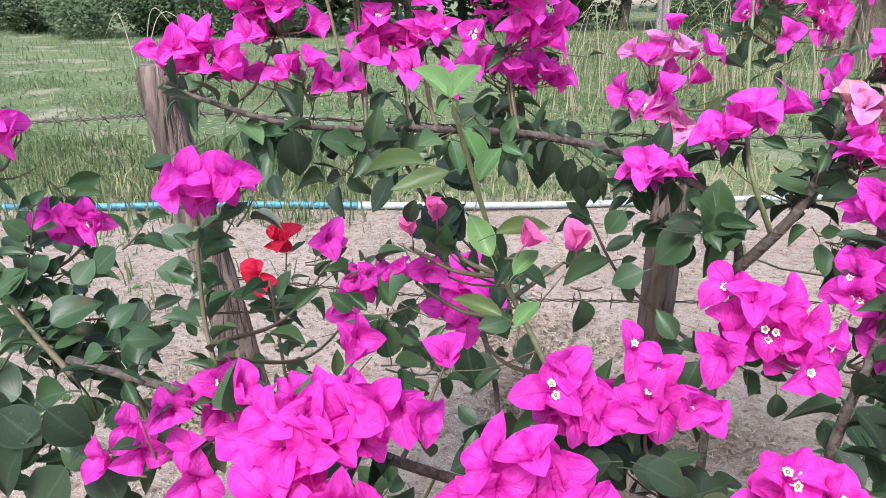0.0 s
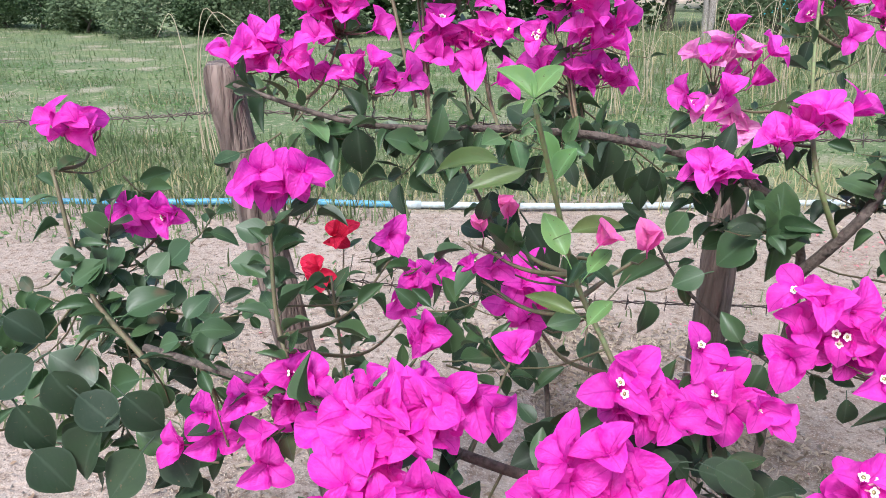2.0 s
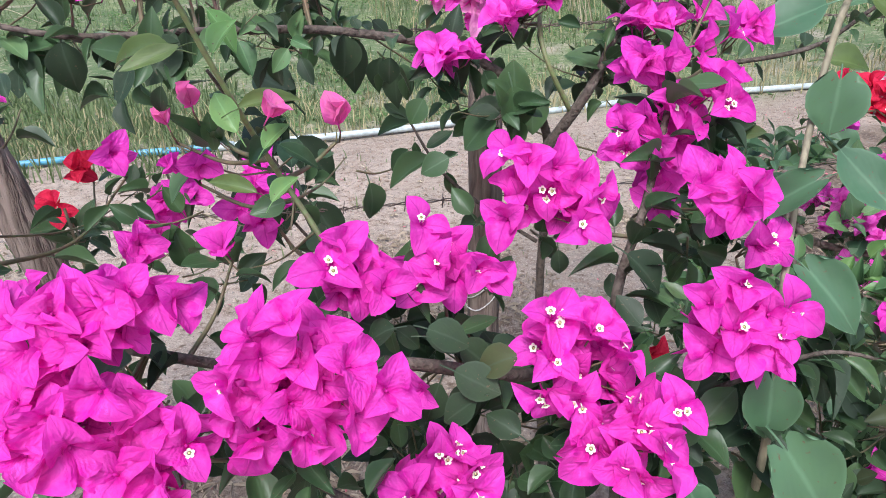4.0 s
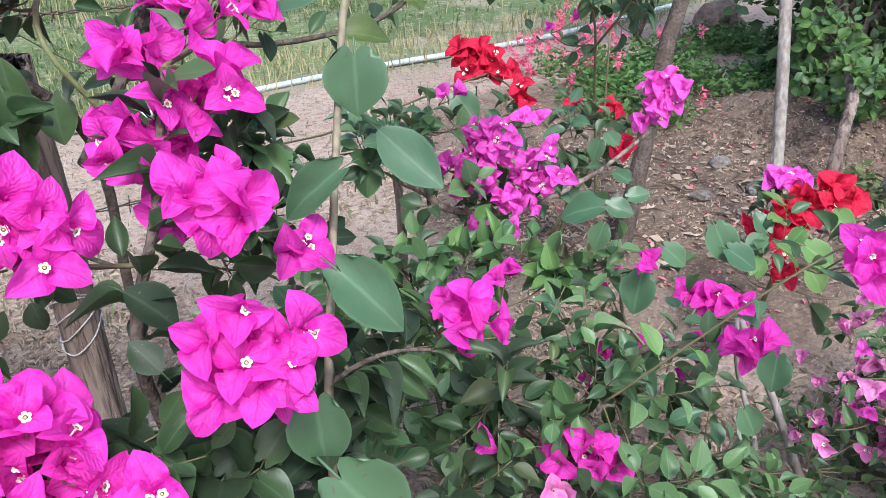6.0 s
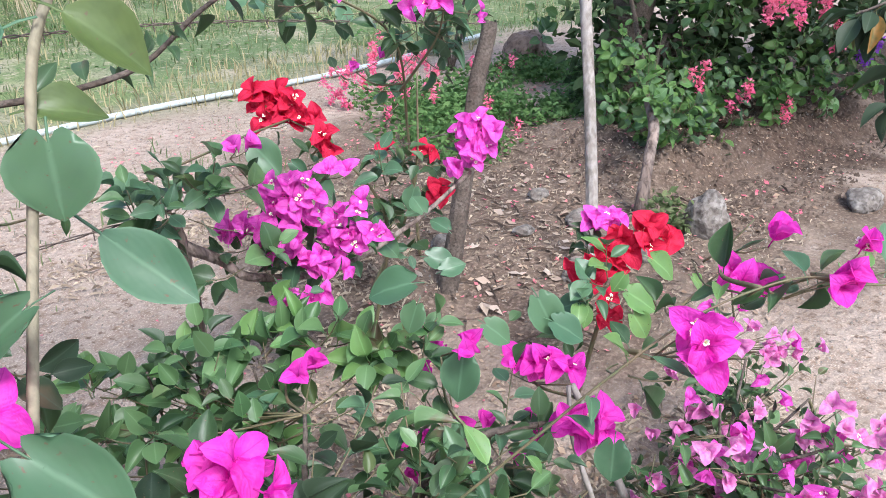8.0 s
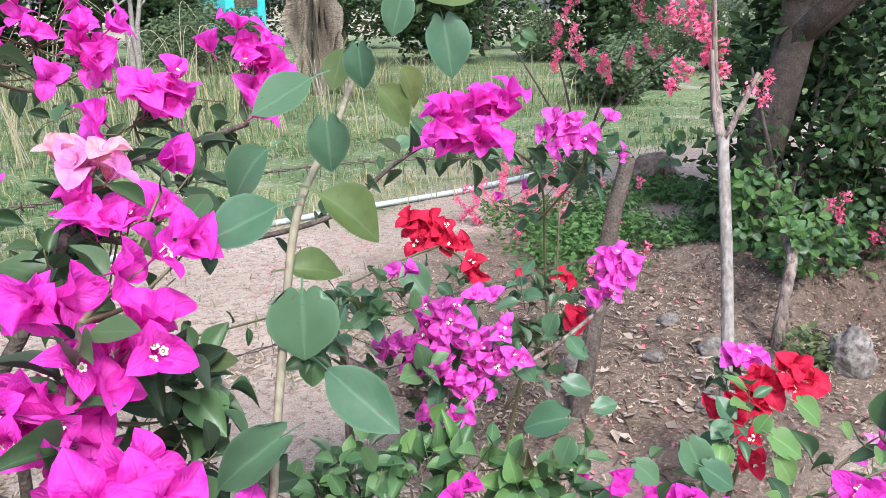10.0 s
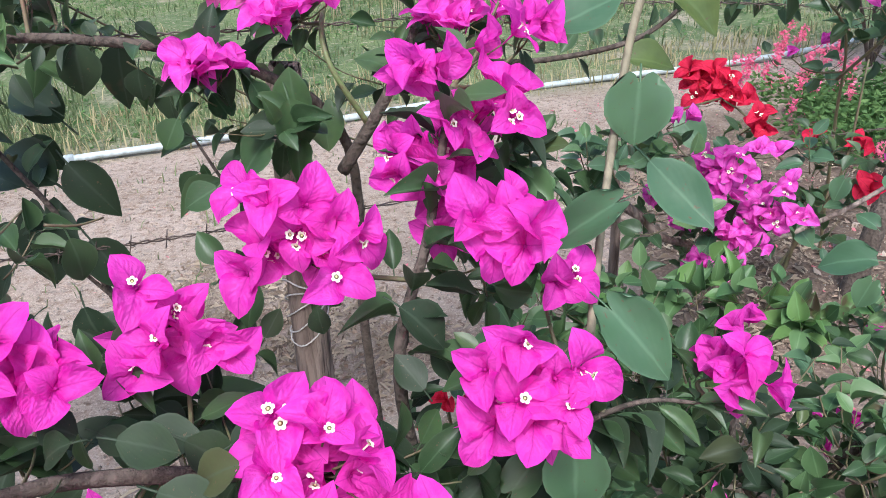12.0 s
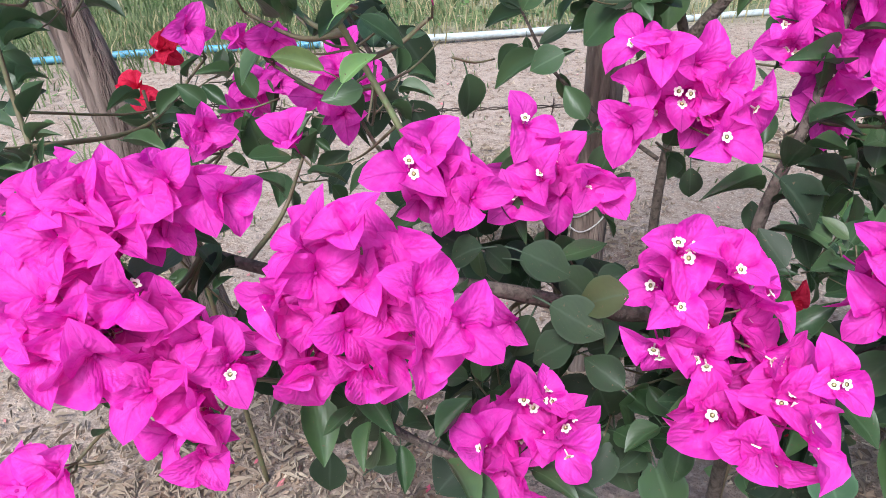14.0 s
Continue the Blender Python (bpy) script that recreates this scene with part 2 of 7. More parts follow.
def ground_material():
    """Sandy soil where people tread, litter and green growth elsewhere; bank soil darkened for the vine's shade."""
    m, t, bsdf, out = nodes("sandy_ground")
    pos = t.nodes.new("ShaderNodeNewGeometry").outputs["Position"]
    sand = mix(t, noise_fac(t, 1.6, 6, 0.35, 0.65, pos), SAND, (0.30, 0.24, 0.188))
    sand = mix(t, noise_fac(t, 26, 5, 0.45, 0.7, pos), sand, (0.24, 0.175, 0.128))
    sand = mix(t, noise_fac(t, 190, 3, 0.52, 0.75, pos), sand, (0.49, 0.42, 0.35))
    sand = mix(t, noise_fac(t, 46, 4, 0.58, 0.70, pos), sand, (0.15, 0.105, 0.075))
    soil = mix(t, noise_fac(t, 9, 6, 0.4, 0.65, pos), (0.12, 0.086, 0.064), (0.18, 0.135, 0.10))
    soil = mix(t, noise_fac(t, 80, 4, 0.5, 0.7, pos), soil, (0.26, 0.20, 0.155))
    warp = t.nodes.new("ShaderNodeTexNoise")
    warp.inputs["Scale"].default_value, warp.inputs["Detail"].default_value = 2.2, 5
    link(t, pos, warp.inputs["Vector"])
    shove = t.nodes.new("ShaderNodeVectorMath")
    shove.operation = "MULTIPLY_ADD"
    link(t, warp.outputs["Color"], shove.inputs[0])
    shove.inputs[1].default_value = (1.6, 1.6, 0)
    link(t, pos, shove.inputs[2])
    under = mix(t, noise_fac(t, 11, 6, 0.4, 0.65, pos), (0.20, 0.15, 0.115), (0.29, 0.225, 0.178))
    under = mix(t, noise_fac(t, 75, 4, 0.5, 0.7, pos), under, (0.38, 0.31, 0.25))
    # Brown bank soil, painted darker still for the shade the vine throws on it.
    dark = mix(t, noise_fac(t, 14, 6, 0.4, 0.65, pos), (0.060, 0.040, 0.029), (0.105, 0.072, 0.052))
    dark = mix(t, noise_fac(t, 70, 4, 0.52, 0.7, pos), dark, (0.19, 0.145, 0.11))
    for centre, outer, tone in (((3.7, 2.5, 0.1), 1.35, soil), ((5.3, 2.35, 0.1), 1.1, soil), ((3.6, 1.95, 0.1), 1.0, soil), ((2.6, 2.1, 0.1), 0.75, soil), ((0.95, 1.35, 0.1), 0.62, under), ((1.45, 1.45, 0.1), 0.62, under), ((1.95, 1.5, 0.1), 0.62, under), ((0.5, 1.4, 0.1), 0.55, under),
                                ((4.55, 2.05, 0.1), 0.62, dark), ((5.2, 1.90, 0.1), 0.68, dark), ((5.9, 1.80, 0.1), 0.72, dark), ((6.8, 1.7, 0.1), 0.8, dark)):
        dist = t.nodes.new("ShaderNodeVectorMath")
        dist.operation = "DISTANCE"
        link(t, shove.outputs[0], dist.inputs[0])
        dist.inputs[1].default_value = centre
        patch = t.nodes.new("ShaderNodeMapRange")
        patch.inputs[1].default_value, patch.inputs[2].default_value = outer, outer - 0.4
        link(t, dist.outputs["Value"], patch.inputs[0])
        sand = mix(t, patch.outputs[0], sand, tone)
    green = mix(t, noise_fac(t, 3.0, 6, 0.35, 0.65, pos), (0.090, 0.135, 0.055), (0.15, 0.19, 0.092))
    green = mix(t, noise_fac(t, 0.7, 5, 0.45, 0.62, pos), green, (0.16, 0.205, 0.085))
    green = mix(t, noise_fac(t, 1.3, 7, 0.55, 0.68, pos), green, (0.33, 0.29, 0.21))
    green = mix(t, noise_fac(t, 18, 6, 0.54, 0.70, pos), green, (0.34, 0.30, 0.21))
    green = mix(t, noise_fac(t, 60, 4, 0.52, 0.68, pos), green, (0.075, 0.105, 0.045))
    sep = t.nodes.new("ShaderNodeSeparateXYZ")
    link(t, pos, sep.inputs[0])
    n = t.nodes.new("ShaderNodeTexNoise")
    n.inputs["Scale"].default_value, n.inputs["Detail"].default_value = 1.3, 6
    link(t, pos, n.inputs["Vector"])
    add = t.nodes.new("ShaderNodeMath")
    add.operation = "MULTIPLY_ADD"
    link(t, n.outputs[0], add.inputs[0])
    add.inputs[1].default_value = 1.2
    link(t, sep.outputs[1], add.inputs[2])
    edge = t.nodes.new("ShaderNodeMapRange")
    edge.inputs[1].default_value, edge.inputs[2].default_value = 4.1, 4.6
    link(t, add.outputs[0], edge.inputs[0])
    far = t.nodes.new("ShaderNodeMapRange")
    far.inputs[1].default_value, far.inputs[2].default_value = 34, 48
    link(t, sep.outputs[1], far.inputs[0])
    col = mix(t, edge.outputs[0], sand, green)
    hill = mix(t, noise_fac(t, 0.06, 8, 0.42, 0.6, pos), (0.38, 0.30, 0.23), (0.17, 0.20, 0.11))
    hill = mix(t, noise_fac(t, 0.5, 6, 0.5, 0.62, pos), hill, (0.24, 0.235, 0.15))
    col = mix(t, far.outputs[0], col, hill)
    link(t, col, bsdf.inputs["Base Color"])
    bsdf.inputs["Roughness"].default_value = 0.95
    bsdf.inputs["Specular IOR Level"].default_value = 0.15
    bump(t, bsdf, calc(t, "MULTIPLY_ADD", noise_fac(t, 170, 5, 0.35, 0.65, pos), 0.2, noise_fac(t, 40, 8, 0.3, 0.7, pos)), 0.55, 0.02)
    return m


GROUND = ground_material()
G = 0.1


# ---- building blocks ----
def mesh(name, verts, faces, material, uvs=None, smooth=True):
    me = bpy.data.meshes.new(name)
    me.from_pydata([tuple(v) for v in verts], [], [tuple(f) for f in faces])
    me.materials.append(material)
    if uvs is not None:
        lay = me.uv_layers.new(name="UVMap")
        idx = np.empty(len(me.loops), dtype=np.int32)
        me.loops.foreach_get("vertex_index", idx)
        lay.data.foreach_set("uv", np.asarray(uvs, dtype=np.float32)[idx].ravel())
    if smooth:
        me.polygons.foreach_set("use_smooth", [True] * len(me.polygons))
    me.update()
    return me


def part(name, data, parent, m=None, label=""):
    ob = new(name, data)
    ob.parent = parent
    if m is not None:
        ob.matrix_basis = m
    return tagged(ob, label)


def thing(name, base, label, category, group="", kind=""):
    ob = new(name)
    ob.location = base
    return tagged(ob, label, category, group, kind)


def smooth_line(points, n=6):
    """A Catmull-Rom line through the points."""
    p = [Vector(q) for q in points]
    if len(p) < 3:
        return [p[0].lerp(p[-1], i / n) for i in range(n + 1)]
    p = [p[0] * 2 - p[1], *p, p[-1] * 2 - p[-2]]
    out = []
    for a, b, c, d in zip(p, p[1:], p[2:], p[3:]):
        for i in range(n):
            s = i / n
            out.append(0.5 * (2 * b + (c - a) * s + (2 * a - 5 * b + 4 * c - d) * s * s + (3 * b - a - 3 * c + d) * s ** 3))
    out.append(p[-2])
    return out


def tube_data(line, r0, r1, sides=6, wobble=0.0, seed=0):
    """Rings along a line; returns vertices and faces."""
    rng = random.Random(seed)
    verts, faces = [], []
    side = Vector((0.31, 0.83, 0.47))
    for i, p in enumerate(line):
        d = (line[min(i + 1, len(line) - 1)] - line[max(i - 1, 0)]).normalized()
        side = (side - d * side.dot(d)).normalized()
        up = d.cross(side)
        r = r0 + (r1 - r0) * i / max(1, len(line) - 1)
        for k in range(sides):
            a = 2 * math.pi * k / sides
            q = r * (1 + wobble * (rng.random() - 0.5) + wobble * 0.8 * math.sin(2 * a + i * 0.15))
            verts.append(p + side * (q * math.cos(a)) + up * (q * math.sin(a)))
    for i in range(len(line) - 1):
        for k in range(sides):
            a, b = i * sides + k, i * sides + (k + 1) % sides
            faces.append((a, b, b + sides, a + sides))
    faces.append(tuple(range(sides))[::-1])
    faces.append(tuple(range(len(verts) - sides, len(verts))))
    return verts, faces


def tubes(name, lines, material, parent, base, r0, r1, sides=6, label="", wobble=0.0):
    verts, faces = [], []
    for k, ln in enumerate(lines):
        v, f = tube_data([Vector(p) - Vector(base) for p in ln], r0, r1, sides, wobble, k)
        o = len(verts)
        verts += v
        faces += [tuple(i + o for i in g) for g in f]
    return part(name, mesh(name, verts, faces, material), parent, None, label)


# A leaf or bract lies along +Y from its base at the origin and faces +Z.
def blade(width, shape, cup, bend, ripple, seed, rows=8, cols=5):
    rng = random.Random(seed)
    ph, tw, verts, uvs, faces = rng.random() * 6, rng.uniform(-0.12, 0.12), [], [], []
    for i in range(rows):
        u = i / (rows - 1)
        if shape == "heart":
            u = u ** 1.2
            q = u / 0.34 if u < 0.34 else (u - 0.34) / 0.66
            w = width * (0.62 + 0.38 * math.sqrt(1 - (1 - q) ** 2) if u < 0.34 else (1 - q ** 1.9) ** 0.9)
        elif shape == "bract":
            q = u / 0.40 if u < 0.40 else (u - 0.40) / 0.60
            w = width * (0.40 + 0.60 * math.sin(math.pi / 2 * q) if u < 0.40 else (1 - q * q) ** 0.66)
        else:
            w = width * math.sin(math.pi * (0.04 + 0.96 * u ** 0.88)) ** 0.85
        w = max(w, 0.008)
        for j in range(cols):
            v = 2 * j / (cols - 1) - 1
            y = u - (0.19 * math.sin(math.pi * min(1, abs(v) * 1.02)) ** 0.8 * (1 - u) ** 4 if shape == "heart" else 0)
            if shape == "bract":
                z = cup * (0.6 * abs(v) + 0.8 * v * v) * w * 1.3 + 0.20 * math.sin(2.5 * u) + bend * u ** 2.4
                z += 0.035 * math.sin(21 * (u - 0.35 * abs(v)) + ph) * min(1, abs(v) * 2) * (1 - u)
                y += 0.05 * abs(v) ** 2 * (1 - u)
            else:
                z = cup * abs(v) ** 1.5 * w * 1.2 + bend * u * u
            z += ripple * math.sin(6 * u + 3.3 * v + ph) * (0.2 + abs(v)) * w + tw * v * w * u
            z += 0.35 * ripple * math.sin(11 * u - 5 * v + 2 * ph) * w
            verts.append((v * w * (1 - 0.12 * cup * v * v) + 0.04 * (rng.random() - 0.5) * w, y, z))
            uvs.append((v, u))
    for i in range(rows - 1):
        for j in range(cols - 1):
            a = i * cols + j
            faces.append((a, a + 1, a + cols + 1, a + cols))
    if shape != "bract":
        o = len(verts)
        for y, z in ((-0.30, -0.10), (-0.14, -0.03), (0.10, 0.0)):
            verts += [(-0.014, y, z), (0.014, y, z), (0.0, y, z - 0.02)]
            uvs += [(0.0, 0.0)] * 3
        for k in (0, 3):
            for i, j in ((0, 1), (1, 2), (2, 0)):
                faces.append((o + k + i, o + k + j, o + k + j + 3, o + k + i + 3))
    return verts, faces, uvs


LEAVES = {
    "oval": [blade(0.29, "oval", c, d, 0.08, s) for s, c, d in ((1, 0.3, -0.15), (2, 0.45, -0.42), (3, 0.2, 0.08), (8, 0.6, -0.3))],
    "heart": [blade(0.44, "heart", c, d, 0.06, s, 12, 9) for s, c, d in ((4, 0.18, -0.12), (5, 0.28, -0.28))],
    "fold": [blade(0.30, "oval", c, d, 0.12, s) for s, c, d in ((6, 1.0, -0.35), (7, 0.9, 0.12), (9, 1.2, -0.6))],
}
BRACTS = [blade(0.40 + 0.025 * (s % 4), "bract", 0.10 + 0.13 * (s % 3), -0.10 - 0.13 * (s % 4), 0.12 + 0.07 * (s % 3), 10 + s, 10, 7) for s in range(12)]
MESHES = {}


def leaf_mesh(kind, k, material):
    key = (kind, k, material.name)
    if key not in MESHES:
        v, f, u = LEAVES[kind][k]
        MESHES[key] = mesh("leaf", v, f, material, u)
    return MESHES[key]


def bract_mesh(k, material):
    key = ("bract", k, material.name)
    if key not in MESHES:
        v, f, u = BRACTS[k]
        MESHES[key] = mesh("bract", v, f, material, u)
    return MESHES[key]


def floret_mesh():
    """A tiny tube that opens into a five-lobed star round a yellowish throat."""
    n, verts, faces = 20, [], []
    for z, r in ((0.1, 0.026), (0.36, 0.028), (0.395, 0.058)):
        verts += [(r * math.cos(2 * math.pi * k / n), r * math.sin(2 * math.pi * k / n), z) for k in range(n)]
    for k in range(n):
        a, lobe = 2 * math.pi * k / n, abs(math.sin(2.5 * 2 * math.pi * k / n))
        r = 0.108 + 0.042 * lobe ** 0.6
        verts.append((r * math.cos(a), r * math.sin(a), 0.412 + 0.012 * lobe))
    for i in range(3):
        faces += [(i * n + k, i * n + (k + 1) % n, (i + 1) * n + (k + 1) % n, (i + 1) * n + k) for k in range(n)]
    verts.append((0, 0, 0.385))
    faces += [(2 * n + k, 2 * n + (k + 1) % n, 4 * n) for k in range(n)]
    me = mesh("floret", verts, faces, WHITE)
    me.materials.append(THROAT)
    for f in me.polygons[3 * n:]:
        f.material_index = 1
    return me


FLORET = floret_mesh()


def calyx_mesh(material):
    key = ("calyx", material.name)
    if key not in MESHES:
        ln = [Vector((0, 0, -0.35)), Vector((0.01, 0, -0.1)), Vector((0, 0, 0.02)), Vector((0, 0, 0.2))]
        v, f = tube_data(ln, 0.022, 0.04, 6)
        MESHES[key] = mesh("flower", v, f, material)
    return MESHES[key]


def facing(pos, axis, spin, size):
    """A matrix that puts +Z along axis at pos."""
    q = Vector(axis).normalized().to_track_quat("Z", "Y")
    return Matrix.Translation(pos) @ q.to_matrix().to_4x4() @ Matrix.Rotation(spin, 4, "Z") @ Matrix.Scale(size, 4)


def along(pos, d, normal, size, wide=1.0):
    """A matrix that lays a leaf along d with its face to normal."""
    y = Vector(d).normalized()
    x = y.cross(Vector(normal))
    if x.length < 1e-4:
        x = y.cross(Vector((0.3, 0.5, 0.8)))
    x.normalize()
    z = x.cross(y)
    m = Matrix((x * wide, y, z)).transposed().to_4x4()
    return Matrix.Translation(pos) @ m @ Matrix.Scale(size, 4)


class Plant:
    """One shrub: an empty at its foot with branches, leaves and flowers under it."""

    def __init__(self, name, foot, label, category, group=""):
        self.foot = Vector(foot)
        self.ob = thing(name, foot, label, category, group)
        self.back = Matrix.Translation(-self.foot)
        self.leaves, self.twigs, self.limbs, self.colour, self.fill, self.shut = [], [], [], MAGENTA, 1.0, (1.0, 1.0, 0.9, 0.75)
        self.lean, self.size = (-0.05, -0.75, 0.4), 0.033
        self.rng = random.Random(sum(map(ord, name)) + int(foot[0] * 100))

    def branch(self, points, r0, r1, material=BARK, name="branch", sides=7):
        line = smooth_line(points, 6)
        tubes(name, [line], material, self.ob, self.foot, r0, r1, sides, "", 0.12)
        return line

    def leaf(self, pos, d, normal, size, kind="oval", material=None, wide=1.0):
        k = self.rng.randrange(len(LEAVES[kind]))
        self.leaves.append((self.back @ along(pos, d, normal, size, wide), kind, k, material or LEAF))

    def spray(self, line, n, size, kinds=("oval", "oval", "fold"), mats=None, start=0.2, droop=0.2, out=0.75):
        """Leaves set alternately along a line."""
        r = self.rng
        for i in range(n):
            s = start + (1 - start) * (i + r.random()) / n
            f = s * (len(line) - 1)
            a = line[int(min(f, len(line) - 2))]
            b = line[int(min(f, len(line) - 2)) + 1]
            d = (b - a).normalized()
            side = Vector((r.uniform(-1, 1), r.uniform(-1, 1), r.uniform(-0.5, 0.9)))
            side = (side - d * side.dot(d)).normalized()
            way = d * r.uniform(0.05, 0.6) + side * out + Vector((0, 0, -droop * r.random()))
            nrm = Vector((r.uniform(-0.5, 0.5), r.uniform(-0.9, 0.2), 1.0))
            p = a.lerp(b, f % 1.0) + way.normalized() * size * 0.22
            self.leaf(p, way, nrm, size * r.uniform(0.6, 1.15), r.choice(kinds), r.choice(mats) if mats else None, r.uniform(0.7, 1.05))

    def clump(self, centre, spread, n, size, kinds=("oval", "oval", "fold", "heart"), mats=None, face=(0, -0.5, 0.8), droop=0.0):
        """Leafy shoots that spread from one place: leaves alternate along each twig and crowd at its tip."""
        r, c, lines, left = self.rng, Vector(centre), [], n
        if self.limbs:
            root = min((p for ln in self.limbs for p in ln), key=lambda p: (p - c).length)
            if 0.02 < (root - c).length < 0.45:
                lines.append(smooth_line([root, root.lerp(c, 0.5) + Vector((0, 0.01, -0.1 * (root - c).length)), c], 4))
        while left > 0:
            k = min(left, r.randint(4, 7))
            left -= k
            o = Vector([max(-1.7, min(1.7, r.gauss(0, 1))) * q for q in spread])
            tip, start = c + o, c + o * 0.2 + Vector((0, 0, -0.35 * spread[2]))
            tip.z, start.z = max(tip.z, G + 0.05), max(start.z, G + 0.02)
            if (tip - start).length < 0.8 * size:
                tip += Vector((r.uniform(-1, 1), r.uniform(-1, 0.6), r.uniform(0.2, 1))).normalized() * size * 0.8
            way = (tip - start).normalized()
            line = smooth_line([start, start.lerp(tip, 0.5) + Vector((0, 0, -0.08 * (tip - start).length)), tip], 3)
            lines.append(line)
            a = way.cross(Vector((0.3, 0.4, 0.85))).normalized()
            b, ph, paint = way.cross(a), r.random() * 6.28, r.choice(mats) if mats else None
            for i in range(k):
                s = 0.3 + 0.7 * i / max(1, k - 1)
                f = s * (len(line) - 1)
                j = int(min(f, len(line) - 2))
                turn = ph + 2.4 * i + r.uniform(-0.4, 0.4)
                d = (a * math.cos(turn) + b * math.sin(turn)) * (1.0 - 0.3 * s) + way * (0.2 + 0.45 * s) + Vector((0, 0, 0.25 * s - 0.2 - droop))
                nrm = Vector(face) * 0.8 + way * 0.45 + Vector((r.uniform(-0.4, 0.4), r.uniform(-0.4, 0.4), r.uniform(-0.2, 0.4)))
                big = size * (1.12 - 0.35 * s) * r.uniform(0.75, 1.2)
                p = line[j].lerp(line[j + 1], f - j) + d.normalized() * big * 0.26
                self.leaf(p, d, nrm, big, r.choice(kinds), r.choice(mats) if mats and r.random() < 0.35 else paint, r.uniform(0.95, 1.3))
        self.twigs += lines

    def flower(self, pos, axis, size, colour=MAGENTA, florets=1, open_=1.0, stem=STEM):
        r = self.rng
        m = self.back @ facing(pos, axis, r.random() * 6.28, size)
        fl = part("flower", calyx_mesh(colour), self.ob, m)
        shut = r.choice(self.shut)
        for k in range(3):
            tilt = radians(r.uniform(10, 46) + (1 - open_ * shut) * 45)
            rot = Matrix.Rotation(2.094 * k + r.uniform(-0.35, 0.35), 4, "Z") @ Matrix.Rotation(tilt, 4, "X") @ Matrix.Scale(r.uniform(0.86, 1.1), 4)
            part("bract", bract_mesh(r.randrange(len(BRACTS)), colour), fl, rot @ Matrix.Translation((0, 0.03, 0)))
        for k in range(florets):
            a = 2.094 * k + r.uniform(-0.4, 0.4)
            lean = Matrix.Rotation(a, 4, "Z") @ Matrix.Rotation(radians(-18), 4, "X")
            part("floret", FLORET, fl, lean @ Matrix.Translation((0, 0.06, 0.05)) @ Matrix.Scale(0.86, 4))

    def heads(self, centre, spots, size=None, colour=None, florets=0.22, lean=None, leaves=6, leaf_size=0.045, mats=None, open_=1.0, fill=None):
        """A truss of flowers at the spots, on stalks that meet behind their middle."""
        r = self.rng
        colour, lean, size = colour or self.colour, lean or self.lean, size or self.size
        mid = sum((Vector(s) for s in spots), Vector()) / len(spots)
        node = Vector(centre)
        stalks = []
        inner = []
        if len(spots) > 3:
            for _ in range(round((self.fill if fill is None else fill) * len(spots))):
                a, b = r.sample(list(spots), 2)
                inner.append(Vector(a).lerp(Vector(b), r.uniform(0.15, 0.5)) + Vector((0, r.uniform(0.015, 0.04), -0.01)))
        for s in list(spots) + inner:
            p = Vector(s)
            axis = (p - mid) * 9 + Vector(lean) + Vector((r.uniform(-0.55, 0.55), r.uniform(-0.35, 0.3), r.uniform(-0.45, 0.5)))
            axis.normalize()
            p -= axis * size * 0.35
            shade = colour if not isinstance(colour, tuple) else r.choice(colour)
            self.flower(p, axis, size * r.uniform(0.88, 1.12), shade, (r.random() < florets) * r.choice((1, 1, 2, 3)), open_)
            q = p - axis * size * 0.3
            stalks.append([q, q.lerp(node, 0.5) - axis * 0.006, node])
        if self.limbs:
            q = min((p for ln in self.limbs for p in ln[3:]), key=lambda p: (p - node).length + 0.5 * max(0, p.z - node.z))
            bow = q.lerp(node, 0.5) + Vector((0, 0.02, -0.15 * (q - node).length))
            line = self.branch([q, bow, node], 0.0032, 0.0016, STEM, "twig", 5)
            self.spray(line, 2 + int(9 * (q - node).length), leaf_size, mats=mats, start=0.15)
        tubes("stalk", stalks, STEM, self.ob, self.foot, 0.0009, 0.0014, 5)
        self.clump(node + Vector((0.01, 0.04, -0.03)), (0.035 + 0.012 * len(spots) ** 0.5, 0.03, 0.035), leaves, leaf_size, ("oval", "oval", "fold"), mats)

    def finish(self, keep=260):
        """The leaves nearest the walk's side become parts; the rest one joined part."""
        if self.twigs:
            tagged(tubes("twiggery", self.twigs, STEM, self.ob, self.foot, 0.0016, 0.0009, 4), kind="stuff")
        self.leaves.sort(key=lambda q: q[0].translation.y)
        for m, kind, k, material in self.leaves[:keep]:
            part("leaf", leaf_mesh(kind, k, material), self.ob, m)
        groups = {}
        for q in self.leaves[keep:]:
            groups.setdefault(q[3].name, []).append(q)
        for key, rest in groups.items():
            verts, faces, uvs = [], [], []
            for m, kind, k, material in rest:
                v, f, u = LEAVES[kind][k]
                o = len(verts)
                verts += [m @ Vector(x) for x in v]
                faces += [tuple(i + o for i in g) for g in f]
                uvs += u
            tagged(part("foliage", mesh("foliage", verts, faces, rest[0][3], uvs), self.ob), kind="stuff")


